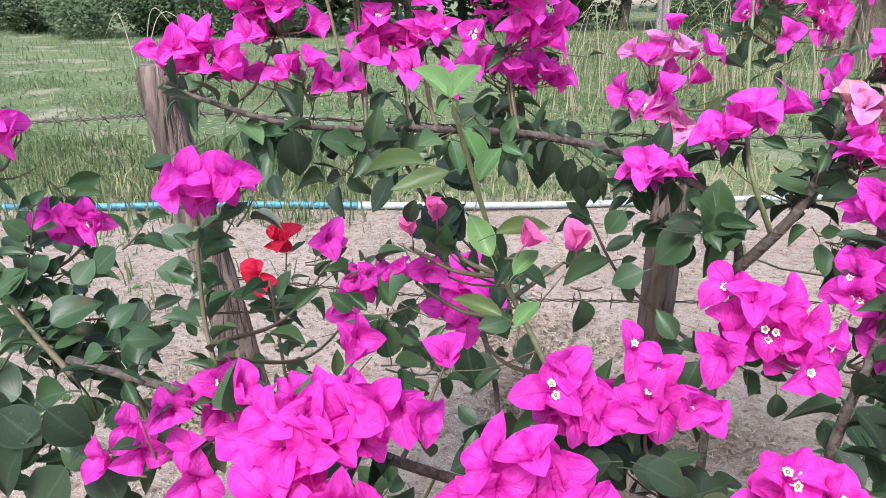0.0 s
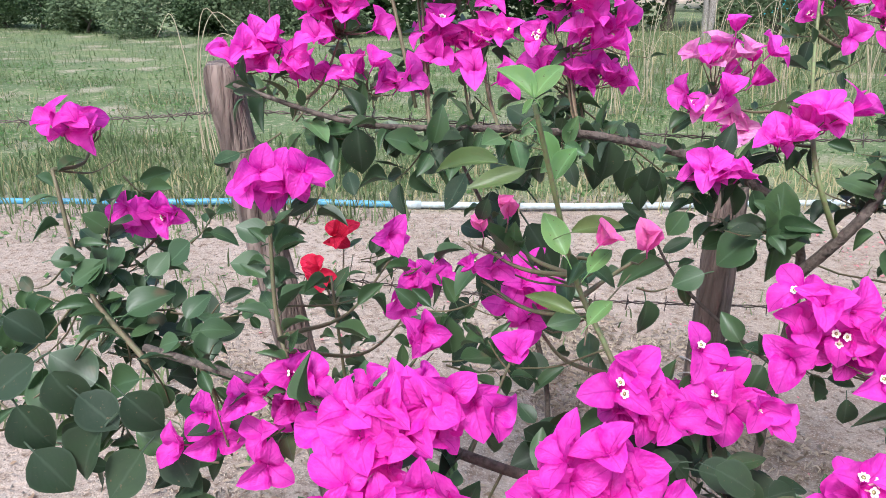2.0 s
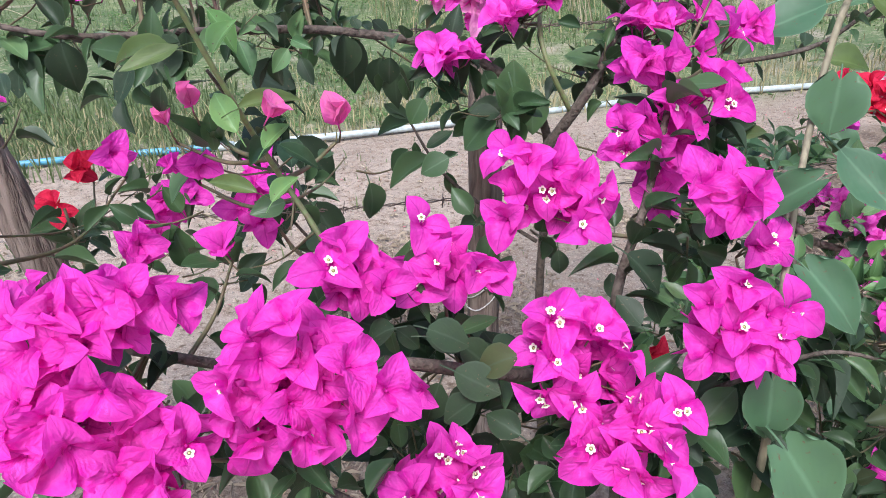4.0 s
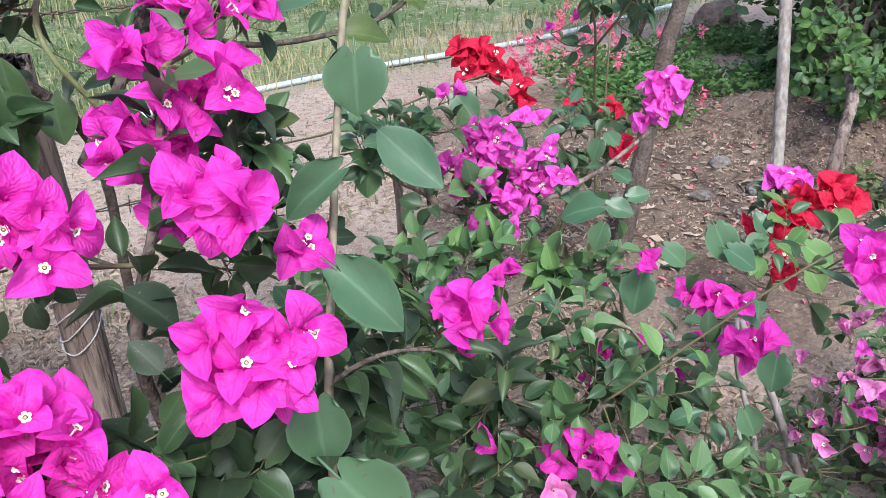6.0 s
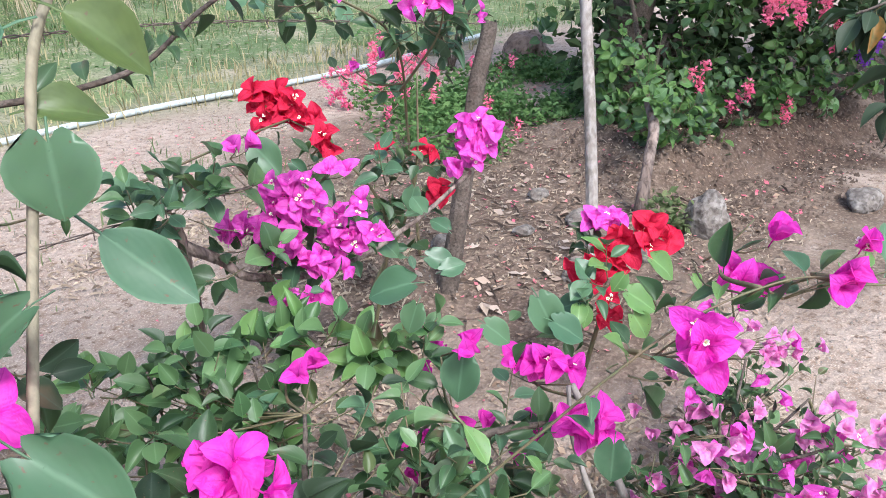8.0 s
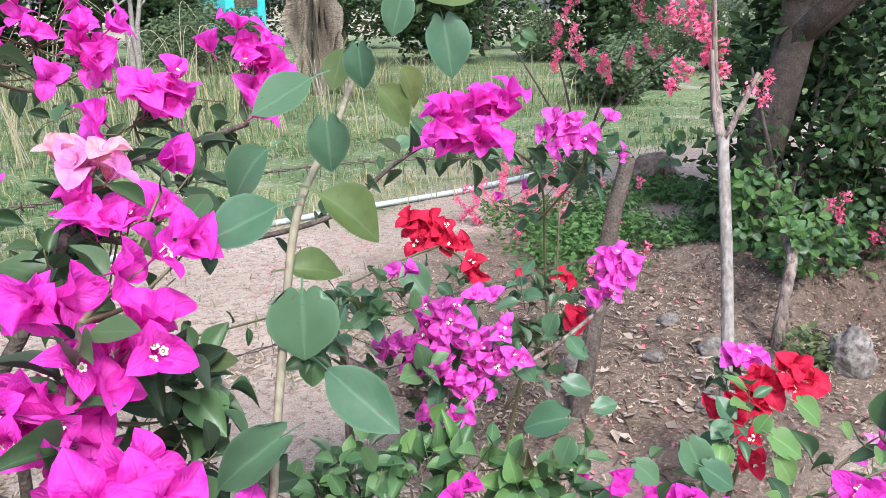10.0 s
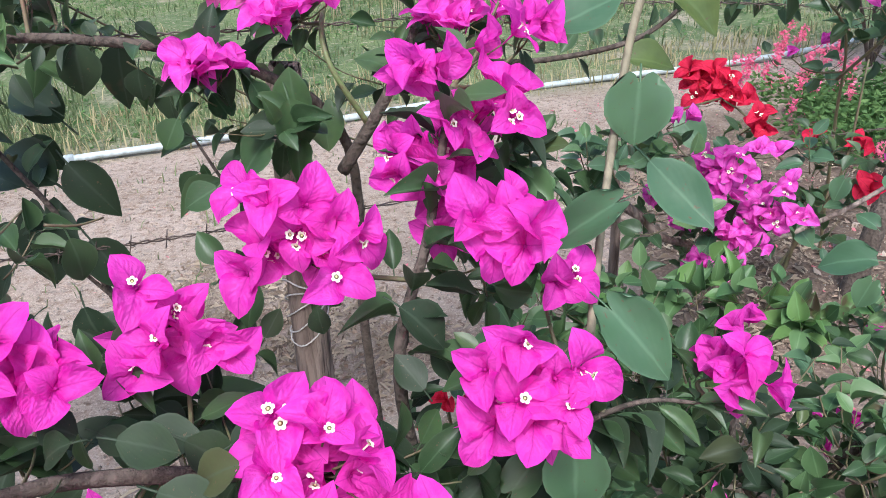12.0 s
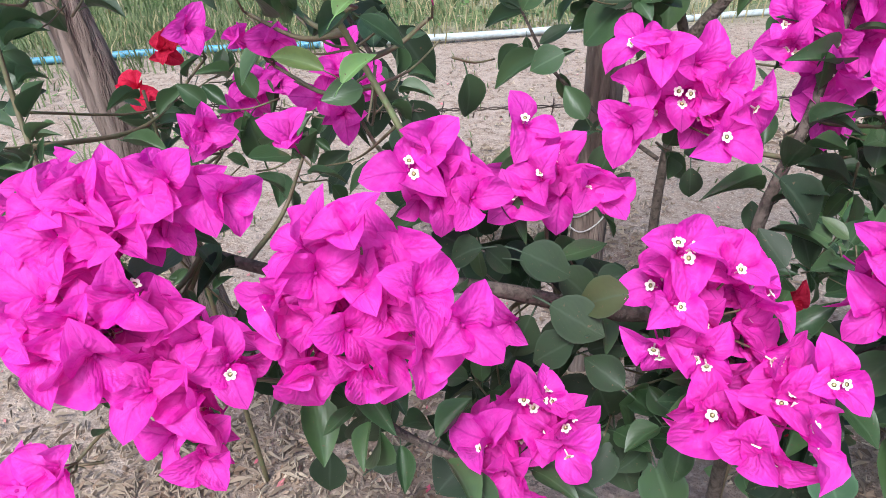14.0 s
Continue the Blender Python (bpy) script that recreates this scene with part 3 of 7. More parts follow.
def scatter(name, count, area, size, material, label, category, seed, shape="leaf", lift=0.0, parent=None, keep=None):
    """Small flat or bladed pieces strewn over the ground as one mesh."""
    rng = np.random.RandomState(seed)
    x = rng.uniform(area[0], area[1], count)
    y = rng.uniform(area[2], area[3], count)
    if keep:
        ok = np.array([keep(a, b, rng.rand()) for a, b in zip(x, y)])
        x, y = x[ok], y[ok]
        count = len(x)
    z = np.array([height(a, b) for a, b in zip(x, y)])
    verts, faces = [], []
    for i in range(count):
        a, s = rng.rand() * 6.283, size[0] + (size[1] - size[0]) * rng.rand() ** 2
        c, q = math.cos(a), math.sin(a)
        o = len(verts)
        if shape == "leaf":
            t1, t2 = rng.uniform(-0.4, 0.4, 2)
            for u, v, h in ((-0.5, 0, 0), (0, -0.28, t1), (0.5, 0, 0.2), (0, 0.28, t2)):
                verts.append((x[i] + s * (u * c - v * q), y[i] + s * (u * q + v * c), z[i] + lift + 0.004 + s * max(0, h)))
            faces += [(o, o + 1, o + 2), (o, o + 2, o + 3)]
        elif shape == "straw":
            w, h = 0.0016, 0.01 * rng.rand()
            for u, v in ((-0.5, -w), (0.5, -w), (0.5, w), (-0.5, w)):
                verts.append((x[i] + s * u * c - v * q, y[i] + s * u * q + v * c, z[i] + 0.006 + h * (u + 0.5)))
            verts.append((x[i], y[i], z[i] + 0.012 + h))
            faces += [(o, o + 1, o + 4), (o + 1, o + 2, o + 4), (o + 2, o + 3, o + 4), (o + 3, o, o + 4)]
        elif shape == "blade":
            lean, w = rng.uniform(0.1, 0.9), 0.0014 + min(0.03 * s, 0.0024 + 0.0025 * s)
            for k, (h, ww) in enumerate(((0, 1), (0.55, 0.8), (1.0, 0.08))):
                off = lean * s * h * h
                cx, cy, cz = x[i] + c * off, y[i] + q * off, z[i] + s * h * (1 - 0.3 * lean * h)
                verts += [(cx - q * w * ww, cy + c * w * ww, cz), (cx + q * w * ww, cy - c * w * ww, cz)]
            faces += [(o, o + 1, o + 3, o + 2), (o + 2, o + 3, o + 5, o + 4)]
        else:
            h = s * rng.uniform(0.3, 0.7)
            for k in range(5):
                b = a + k * 1.2566
                rr = s * rng.uniform(0.4, 0.6)
                verts.append((x[i] + rr * math.cos(b), y[i] + rr * math.sin(b), z[i] - 0.002))
            verts.append((x[i] + 0.1 * s, y[i], z[i] + h))
            faces += [(o + k, o + (k + 1) % 5, o + 5) for k in range(5)]
    ob = new(name, mesh(name, verts, faces, material, [(0.5, 0.5)] * len(verts), shape == "blade"))
    return tagged(ob, label, category, kind="stuff")


def foliage_cloud(blobs, count, size, seed, flat=0.3):
    """Small bent leaves over the skins of a few uneven lumps; returns vertices and faces."""
    rng = np.random.RandomState(seed)
    verts, faces = [], []
    weights = np.array([b[3] * b[4] for b in blobs])
    for i, (cx, cy, cz, rx, rz) in enumerate(blobs):
        n = int(count * weights[i] / weights.sum())
        d = rng.normal(size=(n, 3))
        d /= np.linalg.norm(d, axis=1)[:, None]
        rad = rng.uniform(0.55, 1.08, n) * (1 + 0.25 * np.sin(5 * d[:, 0] + 3 * d[:, 2] + i) * np.cos(4 * d[:, 1] + 2 * i))
        p = np.stack([cx + d[:, 0] * rad * rx, cy + d[:, 1] * rad * rx, cz + d[:, 2] * rad * rz], 1)
        u = rng.normal(size=(n, 3))
        u[:, 2] = u[:, 2] * flat - 0.3
        u /= np.linalg.norm(u, axis=1)[:, None]
        w = np.cross(u, d + rng.normal(size=(n, 3)) * 0.6)
        w /= np.linalg.norm(w, axis=1)[:, None] + 1e-6
        s = size * rng.uniform(0.6, 1.3, n)[:, None]
        nrm = np.cross(u, w)
        o = len(verts)
        quad = np.stack([p, p + u * s * 0.5 + w * s * 0.28 + nrm * s * 0.08, p + u * s, p + u * s * 0.5 - w * s * 0.28 + nrm * s * 0.08], 1)
        verts += quad.reshape(-1, 3).tolist()
        faces += [(o + 4 * k, o + 4 * k + 1, o + 4 * k + 2, o + 4 * k + 3) for k in range(n)]
    return verts, faces


def tree(name, foot, blobs, count, size, material, label, category="tree", trunk=0.12, bark=BARK, seed=0, limbs=True):
    """A tapered trunk, limbs that reach into the lumps of the crown, and a crown of many leaves."""
    t = thing(name, foot, label, category)
    f = Vector(foot)
    top = Vector(max(blobs, key=lambda b: b[2])[:3])
    tubes("trunk", [smooth_line([f + Vector((0, 0, -0.1)), f.lerp(top, 0.35) + Vector((0.15 * trunk, 0, 0)), top])], bark, t, f, trunk, trunk * 0.25, 9, "", 0.2)
    if limbs:
        for b in blobs:
            c = Vector(b[:3])
            a = f.lerp(top, 0.3)
            tubes("limb", [smooth_line([a, a.lerp(c, 0.5) + Vector((0, 0, 0.1 * b[4])), c])], bark, t, f, trunk * 0.45, trunk * 0.1, 6, "", 0.2)
    v, fc = foliage_cloud([(b[0] - f.x, b[1] - f.y, b[2] - f.z, b[3], b[4]) for b in blobs], count, size, seed)
    part("crown", mesh("crown", v, fc, material, [(0.5, 0.5)] * len(v), False), t)
    return t


# ---- ground ----
def height(x, y):
    h = G + 0.012 * noise.noise((x * 1.7, y * 1.7, 0.3)) + 0.02 * noise.noise((x * 0.5, y * 0.5, 1.3))
    bank = min(1, max(0, (y - 1.12 + 0.23 * (x - 3.0)) / 0.16)) * min(1, max(0, (x - 2.95) / 0.3)) * min(1, max(0, (2.1 - y) / 0.4))
    h += 0.13 * bank * (1 + 0.4 * noise.noise((x * 4, y * 4, 2)))
    if y > 30:
        h += (y - 30) * (0.02 + 0.05 * min(1, max(0, (2 - x) / 30))) - 0.3 * min(1, (y - 30) / 10)
    return h


def build_ground():
    def steps(lo, a, b, hi, fine, k):
        mids = list(np.arange(a, b, fine))
        left, s, q = [], fine, a
        while q > lo:
            s *= k
            q -= s
            left.append(max(q, lo))
        right, s, q = [], fine, b - fine
        while q < hi:
            s *= k
            q += s
            right.append(min(q, hi))
        return left[::-1] + mids + right
    xs, ys = steps(-400, -2.5, 5, 400, 0.06, 1.16), steps(-300, -0.5, 5, 700, 0.06, 1.12)
    verts = [(x, y, height(x, y)) for y in ys for x in xs]
    nx = len(xs)
    faces = [(j * nx + i, j * nx + i + 1, (j + 1) * nx + i + 1, (j + 1) * nx + i) for j in range(len(ys) - 1) for i in range(nx - 1)]
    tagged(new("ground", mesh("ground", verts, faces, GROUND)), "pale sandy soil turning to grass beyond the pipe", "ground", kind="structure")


build_ground()

# ---- ground cover ----
def patchy(a, b, r):
    """Litter gathers in drifts and leaves bare sand between."""
    return r < 0.22 + 1.5 * noise.noise((a * 1.5, b * 1.5, 9)) + 0.7 * noise.noise((a * 5, b * 5, 4)) + 0.35 * (b < 1.2)


scatter("pebbles", 20000, (-1.5, 4.5, 0.0, 3.9), (0.003, 0.013), PEBBLE, "small grey and pale pebbles on the sand", "gravel", 11, "stone")
scatter("straw", 1500, (2.0, 3.2, 0.6, 2.2), (0.006, 0.035), STRAW, "short bits of dry straw by the log", "straw", 36, "straw")
scatter("leaf_litter", 4200, (-1.2, 4.2, 0.3, 3.6), (0.006, 0.024), LITTER, "dry brown fallen leaves on the sandy soil", "leaf litter", 12, keep=patchy)
scatter("leaf_litter", 1100, (1.75, 3.6, 0.85, 2.3), (0.006, 0.026), LITTER, "curled dry leaves heaped by the leaning log", "leaf litter", 13)
scatter("straw", 22000, (-0.8, 2.0, 0.35, 2.3), (0.008, 0.05), STRAW, "dry straw and broken twigs under the bushes", "straw", 16, "straw", keep=patchy)
scatter("leaf_litter", 14000, (-0.6, 1.8, 0.3, 1.9), (0.004, 0.024), LITTER, "brown leaf litter under the bougainvilleas", "leaf litter", 17, keep=patchy)
scatter("straw", 1700, (-1.2, 3.2, 1.7, 3.5), (0.008, 0.035), STRAW, "brown straw bits strewn over the open sand", "straw", 19, "straw", keep=patchy)
scatter("clods", 5200, (2.9, 6.0, 0.65, 1.7), (0.006, 0.032), CLOD, "crumbled brown clods of earth along the bank", "earth", 31, "stone")
scatter("leaf_litter", 130, (1.85, 2.9, 0.95, 1.9), (0.03, 0.06), PALE_LITTER, "large pale dry leaves lying round the log", "leaf litter", 32)
scatter("twigs", 420, (1.7, 3.4, 0.8, 2.4), (0.03, 0.12), CLOD, "thin dry twigs around the leaning log", "twigs", 18, "straw")
scatter("fallen_bracts", 1300, (1.6, 4.8, 0.7, 3.3), (0.012, 0.03), FALLEN, "fallen pink bracts strewn over the soil", "petals", 14)
scatter("fallen_bracts", 240, (-0.9, 1.8, 0.5, 3.0), (0.01, 0.022), FALLEN, "a few fallen pink bracts on the sand", "petals", 15)


def meadow(a, b, r):
    patch = 0.42 + 1.1 * noise.noise((a * 0.9, b * 0.9, 4)) + 0.8 * noise.noise((a * 3.1, b * 3.1, 8))
    patch += 0.7 * noise.noise((a * 0.35, b * 0.35, 2))
    return r < patch * min(1, max(0, (b - 3.55) / 0.5)) + 0.04 * (b > 3.4)


def tufts_near(a, b, r):
    return r < 0.25 + 0.9 * noise.noise((a * 1.6, b * 1.6, 6)) - 0.35 * max(0, a + 1.0)


def tall(a, b, r):
    return r < 0.5 + 0.8 * noise.noise((a * 0.5, b * 0.5, 7))


scatter("grass", 80000, (-6.5, 9, 3.5, 9.0), (0.015, 0.085), GRASS, "short green grass and weeds beyond the pipe", "grass", 21, "blade", keep=meadow)
scatter("low_weeds", 52000, (-7, 10, 3.55, 10.5), (0.015, 0.06), VINE, "low broad-leaved weeds in the meadow", "weeds", 27, keep=meadow)
scatter("grass", 52000, (-12, 16, 8, 18), (0.04, 0.16), GRASS, "rough green grass of the field", "grass", 22, "blade", keep=tall)
scatter("tall_grass", 2600, (1.0, 9, 6.4, 13), (0.3, 0.9), GRASS, "tall grey-green grass before the trees", "grass", 29, "blade", keep=tall)
scatter("dry_grass", 1900, (1.0, 9, 6.0, 13), (0.3, 0.95), DRY, "tall dry straw-coloured grass before the trees", "grass", 23, "blade", keep=tall)
scatter("dry_grass", 2600, (-3, 5, 3.55, 4.4), (0.04, 0.16), DRY, "dry yellow blades along the pipe", "grass", 35, "blade")
scatter("dry_grass", 9000, (-6, 9, 3.6, 8), (0.03, 0.13), DRY, "dry blades among the green grass", "grass", 24, "blade", keep=meadow)
scatter("weeds", 3600, (-2.8, -0.3, 3.3, 5.2), (0.04, 0.2), GRASS, "weeds growing by the blue pipe", "grass", 25, "blade")
scatter("leaf_litter", 1100, (2.9, 5.6, 0.7, 1.6), (0.008, 0.03), LITTER, "dry leaves fallen along the earth bank", "leaf litter", 30)
scatter("weeds", 5200, (-2.6, -0.55, 1.5, 3.5), (0.02, 0.13), GRASS, "green weeds sprouting on the sand by the post", "grass", 33, "blade", keep=tufts_near)
scatter("low_weeds", 2600, (-2.6, -0.5, 1.4, 3.5), (0.012, 0.045), VINE, "small broad-leaved weeds on the sand", "weeds", 34, keep=tufts_near)
scatter("weeds", 420, (-0.6, 2.6, 1.8, 3.3), (0.02, 0.07), GRASS, "sparse green weeds on the sand", "grass", 26, "blade")


def tufts(a, b, r):
    return noise.noise((a * 1.9, b * 1.9, 3)) > 0.30 + 0.3 * r


scatter("grass_tufts", 9000, (-5, 7, 3.7, 8.0), (0.05, 0.19), GRASS, "taller tufts of grass standing in the meadow", "grass", 28, "blade", keep=tufts)


# ---- pipe ----
def pipe():
    base = (-0.30, 3.58, G + 0.02)
    t = thing("water_pipe", base, "thin irrigation pipe, blue then white, lying on the sand", "pipe")
    b = Vector(base)
    left = [b, Vector((-1.1, 3.60, G + 0.025)), Vector((-2.2, 3.57, G + 0.022)), Vector((-5.5, 3.6, G + 0.03))]
    right = [b, Vector((0.7, 3.58, G + 0.022)), Vector((2.2, 3.70, G + 0.02)), Vector((3.6, 3.60, G + 0.03)), Vector((5.2, 3.75, G + 0.05))]
    tubes("blue_section", [smooth_line(left, 10)], BLUE_PIPE, t, b, 0.017, 0.017, 14, "faded blue plastic pipe")
    tubes("white_section", [smooth_line(right, 10)], WHITE_PIPE, t, b, 0.017, 0.017, 14, "white plastic pipe")
    tubes("coupling", [[b + Vector((-0.05, 0, 0)), b, b + Vector((0.05, 0, 0))]], WHITE_PIPE, t, b, 0.022, 0.022, 14)


pipe()


# ---- fence ----
def post(points, r0, r1, label, knots=5, name="fence_post", material=POST, category="post"):
    """A rough round timber with grooves, knots and a ragged top."""
    f = Vector(points[0])
    line = smooth_line(points, 14)
    rng = random.Random(int(f.x * 100))
    sides = 28
    v, fc = tube_data([p - f for p in line], r0, r1, sides, 0.05, 3)
    out = []
    for i, p in enumerate(v):
        ring, k = divmod(i, sides)
        c = line[min(ring, len(line) - 1)] - f
        a = 2 * math.pi * k / sides
        groove = 0.10 * noise.noise((math.cos(a) * 3.1, math.sin(a) * 3.1, ring * 0.05 + f.x)) + 0.05 * noise.noise((math.cos(a) * 9, math.sin(a) * 9, ring * 0.12))
        q = c + (p - c) * (1 + 1.6 * groove)
        if ring == len(line) - 1:
            q += Vector((0, 0, 0.03 * rng.random()))
        out.append(q)
    t = thing(name, f, label, category)
    part("timber", mesh("timber", out, fc, material), t)
    for _ in range(knots):
        i = rng.randrange(6, len(line) - 6)
        a = rng.random() * 6.28
        d = Vector((math.cos(a), math.sin(a), 0.3))
        tubes("knot", [[line[i] + d * r1 * 0.7, line[i] + d * r1 * 1.15]], material, t, f, r1 * 0.3, r1 * 0.16, 8)
    return t


post([(-0.255, 1.17, G - 0.1), (-0.345, 1.185, 0.45), (-0.415, 1.20, 0.80), (-0.447, 1.21, 0.95), (-0.462, 1.21, 1.065)], 0.036, 0.031, "weathered grey-brown fence post leaning in the sand")
post([(0.40, 1.19, G - 0.1), (0.412, 1.19, 0.5), (0.420, 1.20, 0.75), (0.428, 1.21, 0.885)], 0.034, 0.029, "weathered grey fence post overgrown with bougainvillea")
coil = [Vector((0.41 + (0.036 + 0.003 * math.sin(3 * a)) * math.cos(a), 1.19 + (0.036 + 0.003 * math.sin(2 * a)) * math.sin(a), 0.43 + 0.0035 * a + 0.022 * math.sin(a * 1.13 + 0.6))) for a in np.arange(0, 31, 0.3)]
tie = thing("wire_tie", coil[0], "pale grey wire wound round the fence post", "wire")
tubes("strand", [coil], TIE, tie, coil[0], 0.0015, 0.0015, 5)
LOG = [(1.86, 1.28, G - 0.1), (1.93, 1.305, 0.2), (2.02, 1.345, 0.39), (2.12, 1.39, 0.63), (2.20, 1.41, 0.79)]
log = post(LOG, 0.029, 0.023, "dark leaning log standing among dry litter", 7, "leaning_log", BARK, "log")
STAKE = [(2.21, 1.0, G - 0.1), (2.26, 1.04, 0.2), (2.345, 1.13, 0.51), (2.41, 1.225, 0.85)]
young = post(STAKE, 0.021, 0.0165, "slim pale young tree with smooth spotted bark", 3, "young_tree", PALE_BARK, "tree")
for tip in ((2.56, 1.22, 1.05), (2.42, 1.30, 1.12), (2.50, 1.36, 1.3)):
    e = Vector((2.41, 1.225, 0.84))
    tubes("limb", [smooth_line([e, e.lerp(Vector(tip), 0.5) + Vector((0.02, 0.02, -0.02)), tip])], POST, young, STAKE[0], 0.011, 0.006, 8, "", 0.2)
post([(2.74, 1.12, G - 0.05), (2.78, 1.14, 0.2), (2.83, 1.16, 0.30), (2.90, 1.19, 0.39), (2.96, 1.25, 0.46)], 0.025, 0.016, "pale twisted vine trunk at the edge of the bank", 4, "gnarled_trunk", POST, "tree trunk")


def wire(points, label):
    """Two twisted strands with a barb every hand's width."""
    f = Vector(points[0])
    t = thing("barbed_wire", f, label, "wire")
    line = smooth_line(points, 60)
    for ph in (0, math.pi):
        tw = [p + 0.0022 * Vector((0, math.cos(i * 0.9 + ph), math.sin(i * 0.9 + ph))) for i, p in enumerate(line)]
        tubes("strand", [tw], WIRE, t, f, 0.0013, 0.0013, 5)
    for i in range(4, len(line) - 2, 9):
        p = line[i]
        twist = [[p + Vector((-0.004, -0.010, -0.012)), p, p + Vector((0.003, 0.010, 0.012))], [p + Vector((0.004, 0.011, -0.010)), p, p + Vector((0.0, -0.011, 0.010))]]
        tubes("barb", twist, WIRE, t, f, 0.001, 0.001, 4)


wire([(-2.6, 1.45, 0.93), (-1.4, 1.36, 0.95), (-0.75, 1.30, 0.975), (-0.46, 1.26, 1.0)], "rusty barbed wire stapled to the leaning post")
wire([(-0.44, 1.26, 1.0), (0.0, 1.25, 0.98), (0.43, 1.24, 0.96), (0.88, 1.37, 0.93), (1.4, 1.47, 0.89), (2.2, 1.44, 0.80)], "rusty barbed wire between the fence posts")
wire([(-0.37, 1.22, 0.70), (0.0, 1.22, 0.66), (0.42, 1.23, 0.64), (1.3, 1.33, 0.58), (2.05, 1.40, 0.52)], "lower strand of rusty barbed wire")


# ---- stones ----
def stone(name, centre, size, label, seed, material=STONE):
    bm = bmesh.new()
    bmesh.ops.create_icosphere(bm, subdivisions=4, radius=1)
    for v in bm.verts:
        p = v.co.copy()
        k = 1 + 0.28 * noise.noise(p * 1.3 + Vector((seed, 0, 0))) + 0.12 * noise.noise(p * 3.4 + Vector((0, seed, 0))) + 0.05 * noise.noise(p * 9)
        v.co = Vector((p.x * size[0], p.y * size[1], max(p.z, -0.6) * size[2])) * k
    me = bpy.data.meshes.new(name)
    bm.to_mesh(me)
    bm.free()
    me.materials.append(material)
    me.polygons.foreach_set("use_smooth", [True] * len(me.polygons))
    ob = new(name, me)
    ob.location = (centre[0], centre[1], height(centre[0], centre[1]) + size[2] * 0.45)
    return tagged(ob, label, "stone")


stone("stone", (2.79, 0.90), (0.072, 0.07, 0.10), "rough grey stone half sunk at the foot of the bank", 1)
stone("stone", (3.42, 0.56), (0.085, 0.06, 0.05), "pale flat grey stone on the sandy path", 2)
stone("boulder", (4.62, 2.98), (0.18, 0.16, 0.15), "brown rounded boulder beyond the ground cover", 5, BROWN_STONE)
for x, y, s in ((2.2, 1.05, 0.035), (2.35, 1.35, 0.03), (2.55, 1.25, 0.045), (2.1, 1.5, 0.03), (2.65, 1.5, 0.035), (2.45, 0.95, 0.03)):
    stone("stone", (x, y), (s * 1.4, s, s * 0.7), "small pale stone among dry litter", x * 9)


# ---- background ----
def house(foot, size, turn, wall, label, windows=2):
    f = Vector(foot)
    w, d, h = size
    t = thing("house", f, label, "house")
    t.rotation_euler = (0, 0, turn)
    rise = h * 0.4
    v = [(-w, -d, -3), (w, -d, -3), (w, d, -3), (-w, d, -3), (-w, -d, h), (w, -d, h), (w, d, h), (-w, d, h), (-w, 0, h + rise), (w, 0, h + rise)]
    part("wall", mesh("wall", v, [(0, 1, 5, 4), (1, 2, 6, 9, 5), (2, 3, 7, 6), (3, 0, 4, 8, 7)], wall, None, False), t)
    e = 0.35
    r = [(-w - e, -d - e, h - 0.15), (w + e, -d - e, h - 0.15), (w + e, 0, h + rise + 0.1), (-w - e, 0, h + rise + 0.1), (w + e, d + e, h - 0.15), (-w - e, d + e, h - 0.15)]
    r += [(x, y, z + 0.12) for x, y, z in r]
    part("roof", mesh("roof", r, [(6, 7, 8, 9), (9, 8, 10, 11), (0, 3, 2, 1), (3, 5, 4, 2), (0, 1, 7, 6), (4, 5, 11, 10), (1, 2, 8, 7), (2, 4, 10, 8), (0, 6, 9, 3), (3, 9, 11, 5)], ROOF, None, False), t)
    for k in range(windows):
        x = -w + (k + 0.5) * 2 * w / windows
        b = bmesh.new()
        bmesh.ops.create_cube(b, size=1, matrix=Matrix.Translation((x, -d - 0.02, h * 0.55)) @ Matrix.Diagonal((0.9, 0.12, 1.0, 1)))
        me = bpy.data.meshes.new("window")
        b.to_mesh(me)
        b.free()
        me.materials.append(BARK)
        part("window", me, t)


house((12.2, 27.5, G), (0.82, 1.2, 3.7), 0.1, CYAN, "small turquoise house behind the trees", 1)
house((-40, 118, 3.9), (6, 4, 3.5), 0.2, WALL, "low white farmhouse on the far slope", 4)
house((-27, 120, 4.2), (4, 3.5, 3.0), -0.1, WALL, "white outbuilding on the far slope", 3)
house((-54, 125, 4.6), (5, 4, 3.2), 0.3, WALL, "distant pale farmhouse with clay roof", 3)

rb = random.Random(5)
for i, (x, y, h, r) in enumerate(((-2.6, 18, 4.2, 1.7), (-0.2, 17.5, 5.0, 2.0), (2.4, 18, 5.2, 2.2), (5.0, 18.5, 5.0, 2.0), (7.6, 20, 4.8, 1.8), (1.2, 21, 6.5, 2.6), (10.2, 30, 5.5, 2.4), (15.6, 25, 5.5, 2.0), (15.2, 33, 6.5, 2.6), (12.6, 36, 7.0, 2.8), (19, 34, 7, 3.0), (18.5, 20, 5.5, 2.6), (12.5, 15, 4.5, 2.0), (16, 13, 4.5, 2.2))):
    blobs = [(x + rb.uniform(-1, 1) * r * 0.5, y + rb.uniform(-1, 1) * r * 0.4, h * (0.3 + 0.2 * k) + rb.uniform(-0.2, 0.2), r * rb.uniform(0.55, 0.85), h * 0.26) for k in range(4)]
    tree("tree", (x, y, G), blobs, 5200, 0.24, CROWN, "dense dark green tree at the edge of the field", trunk=0.16, seed=i)
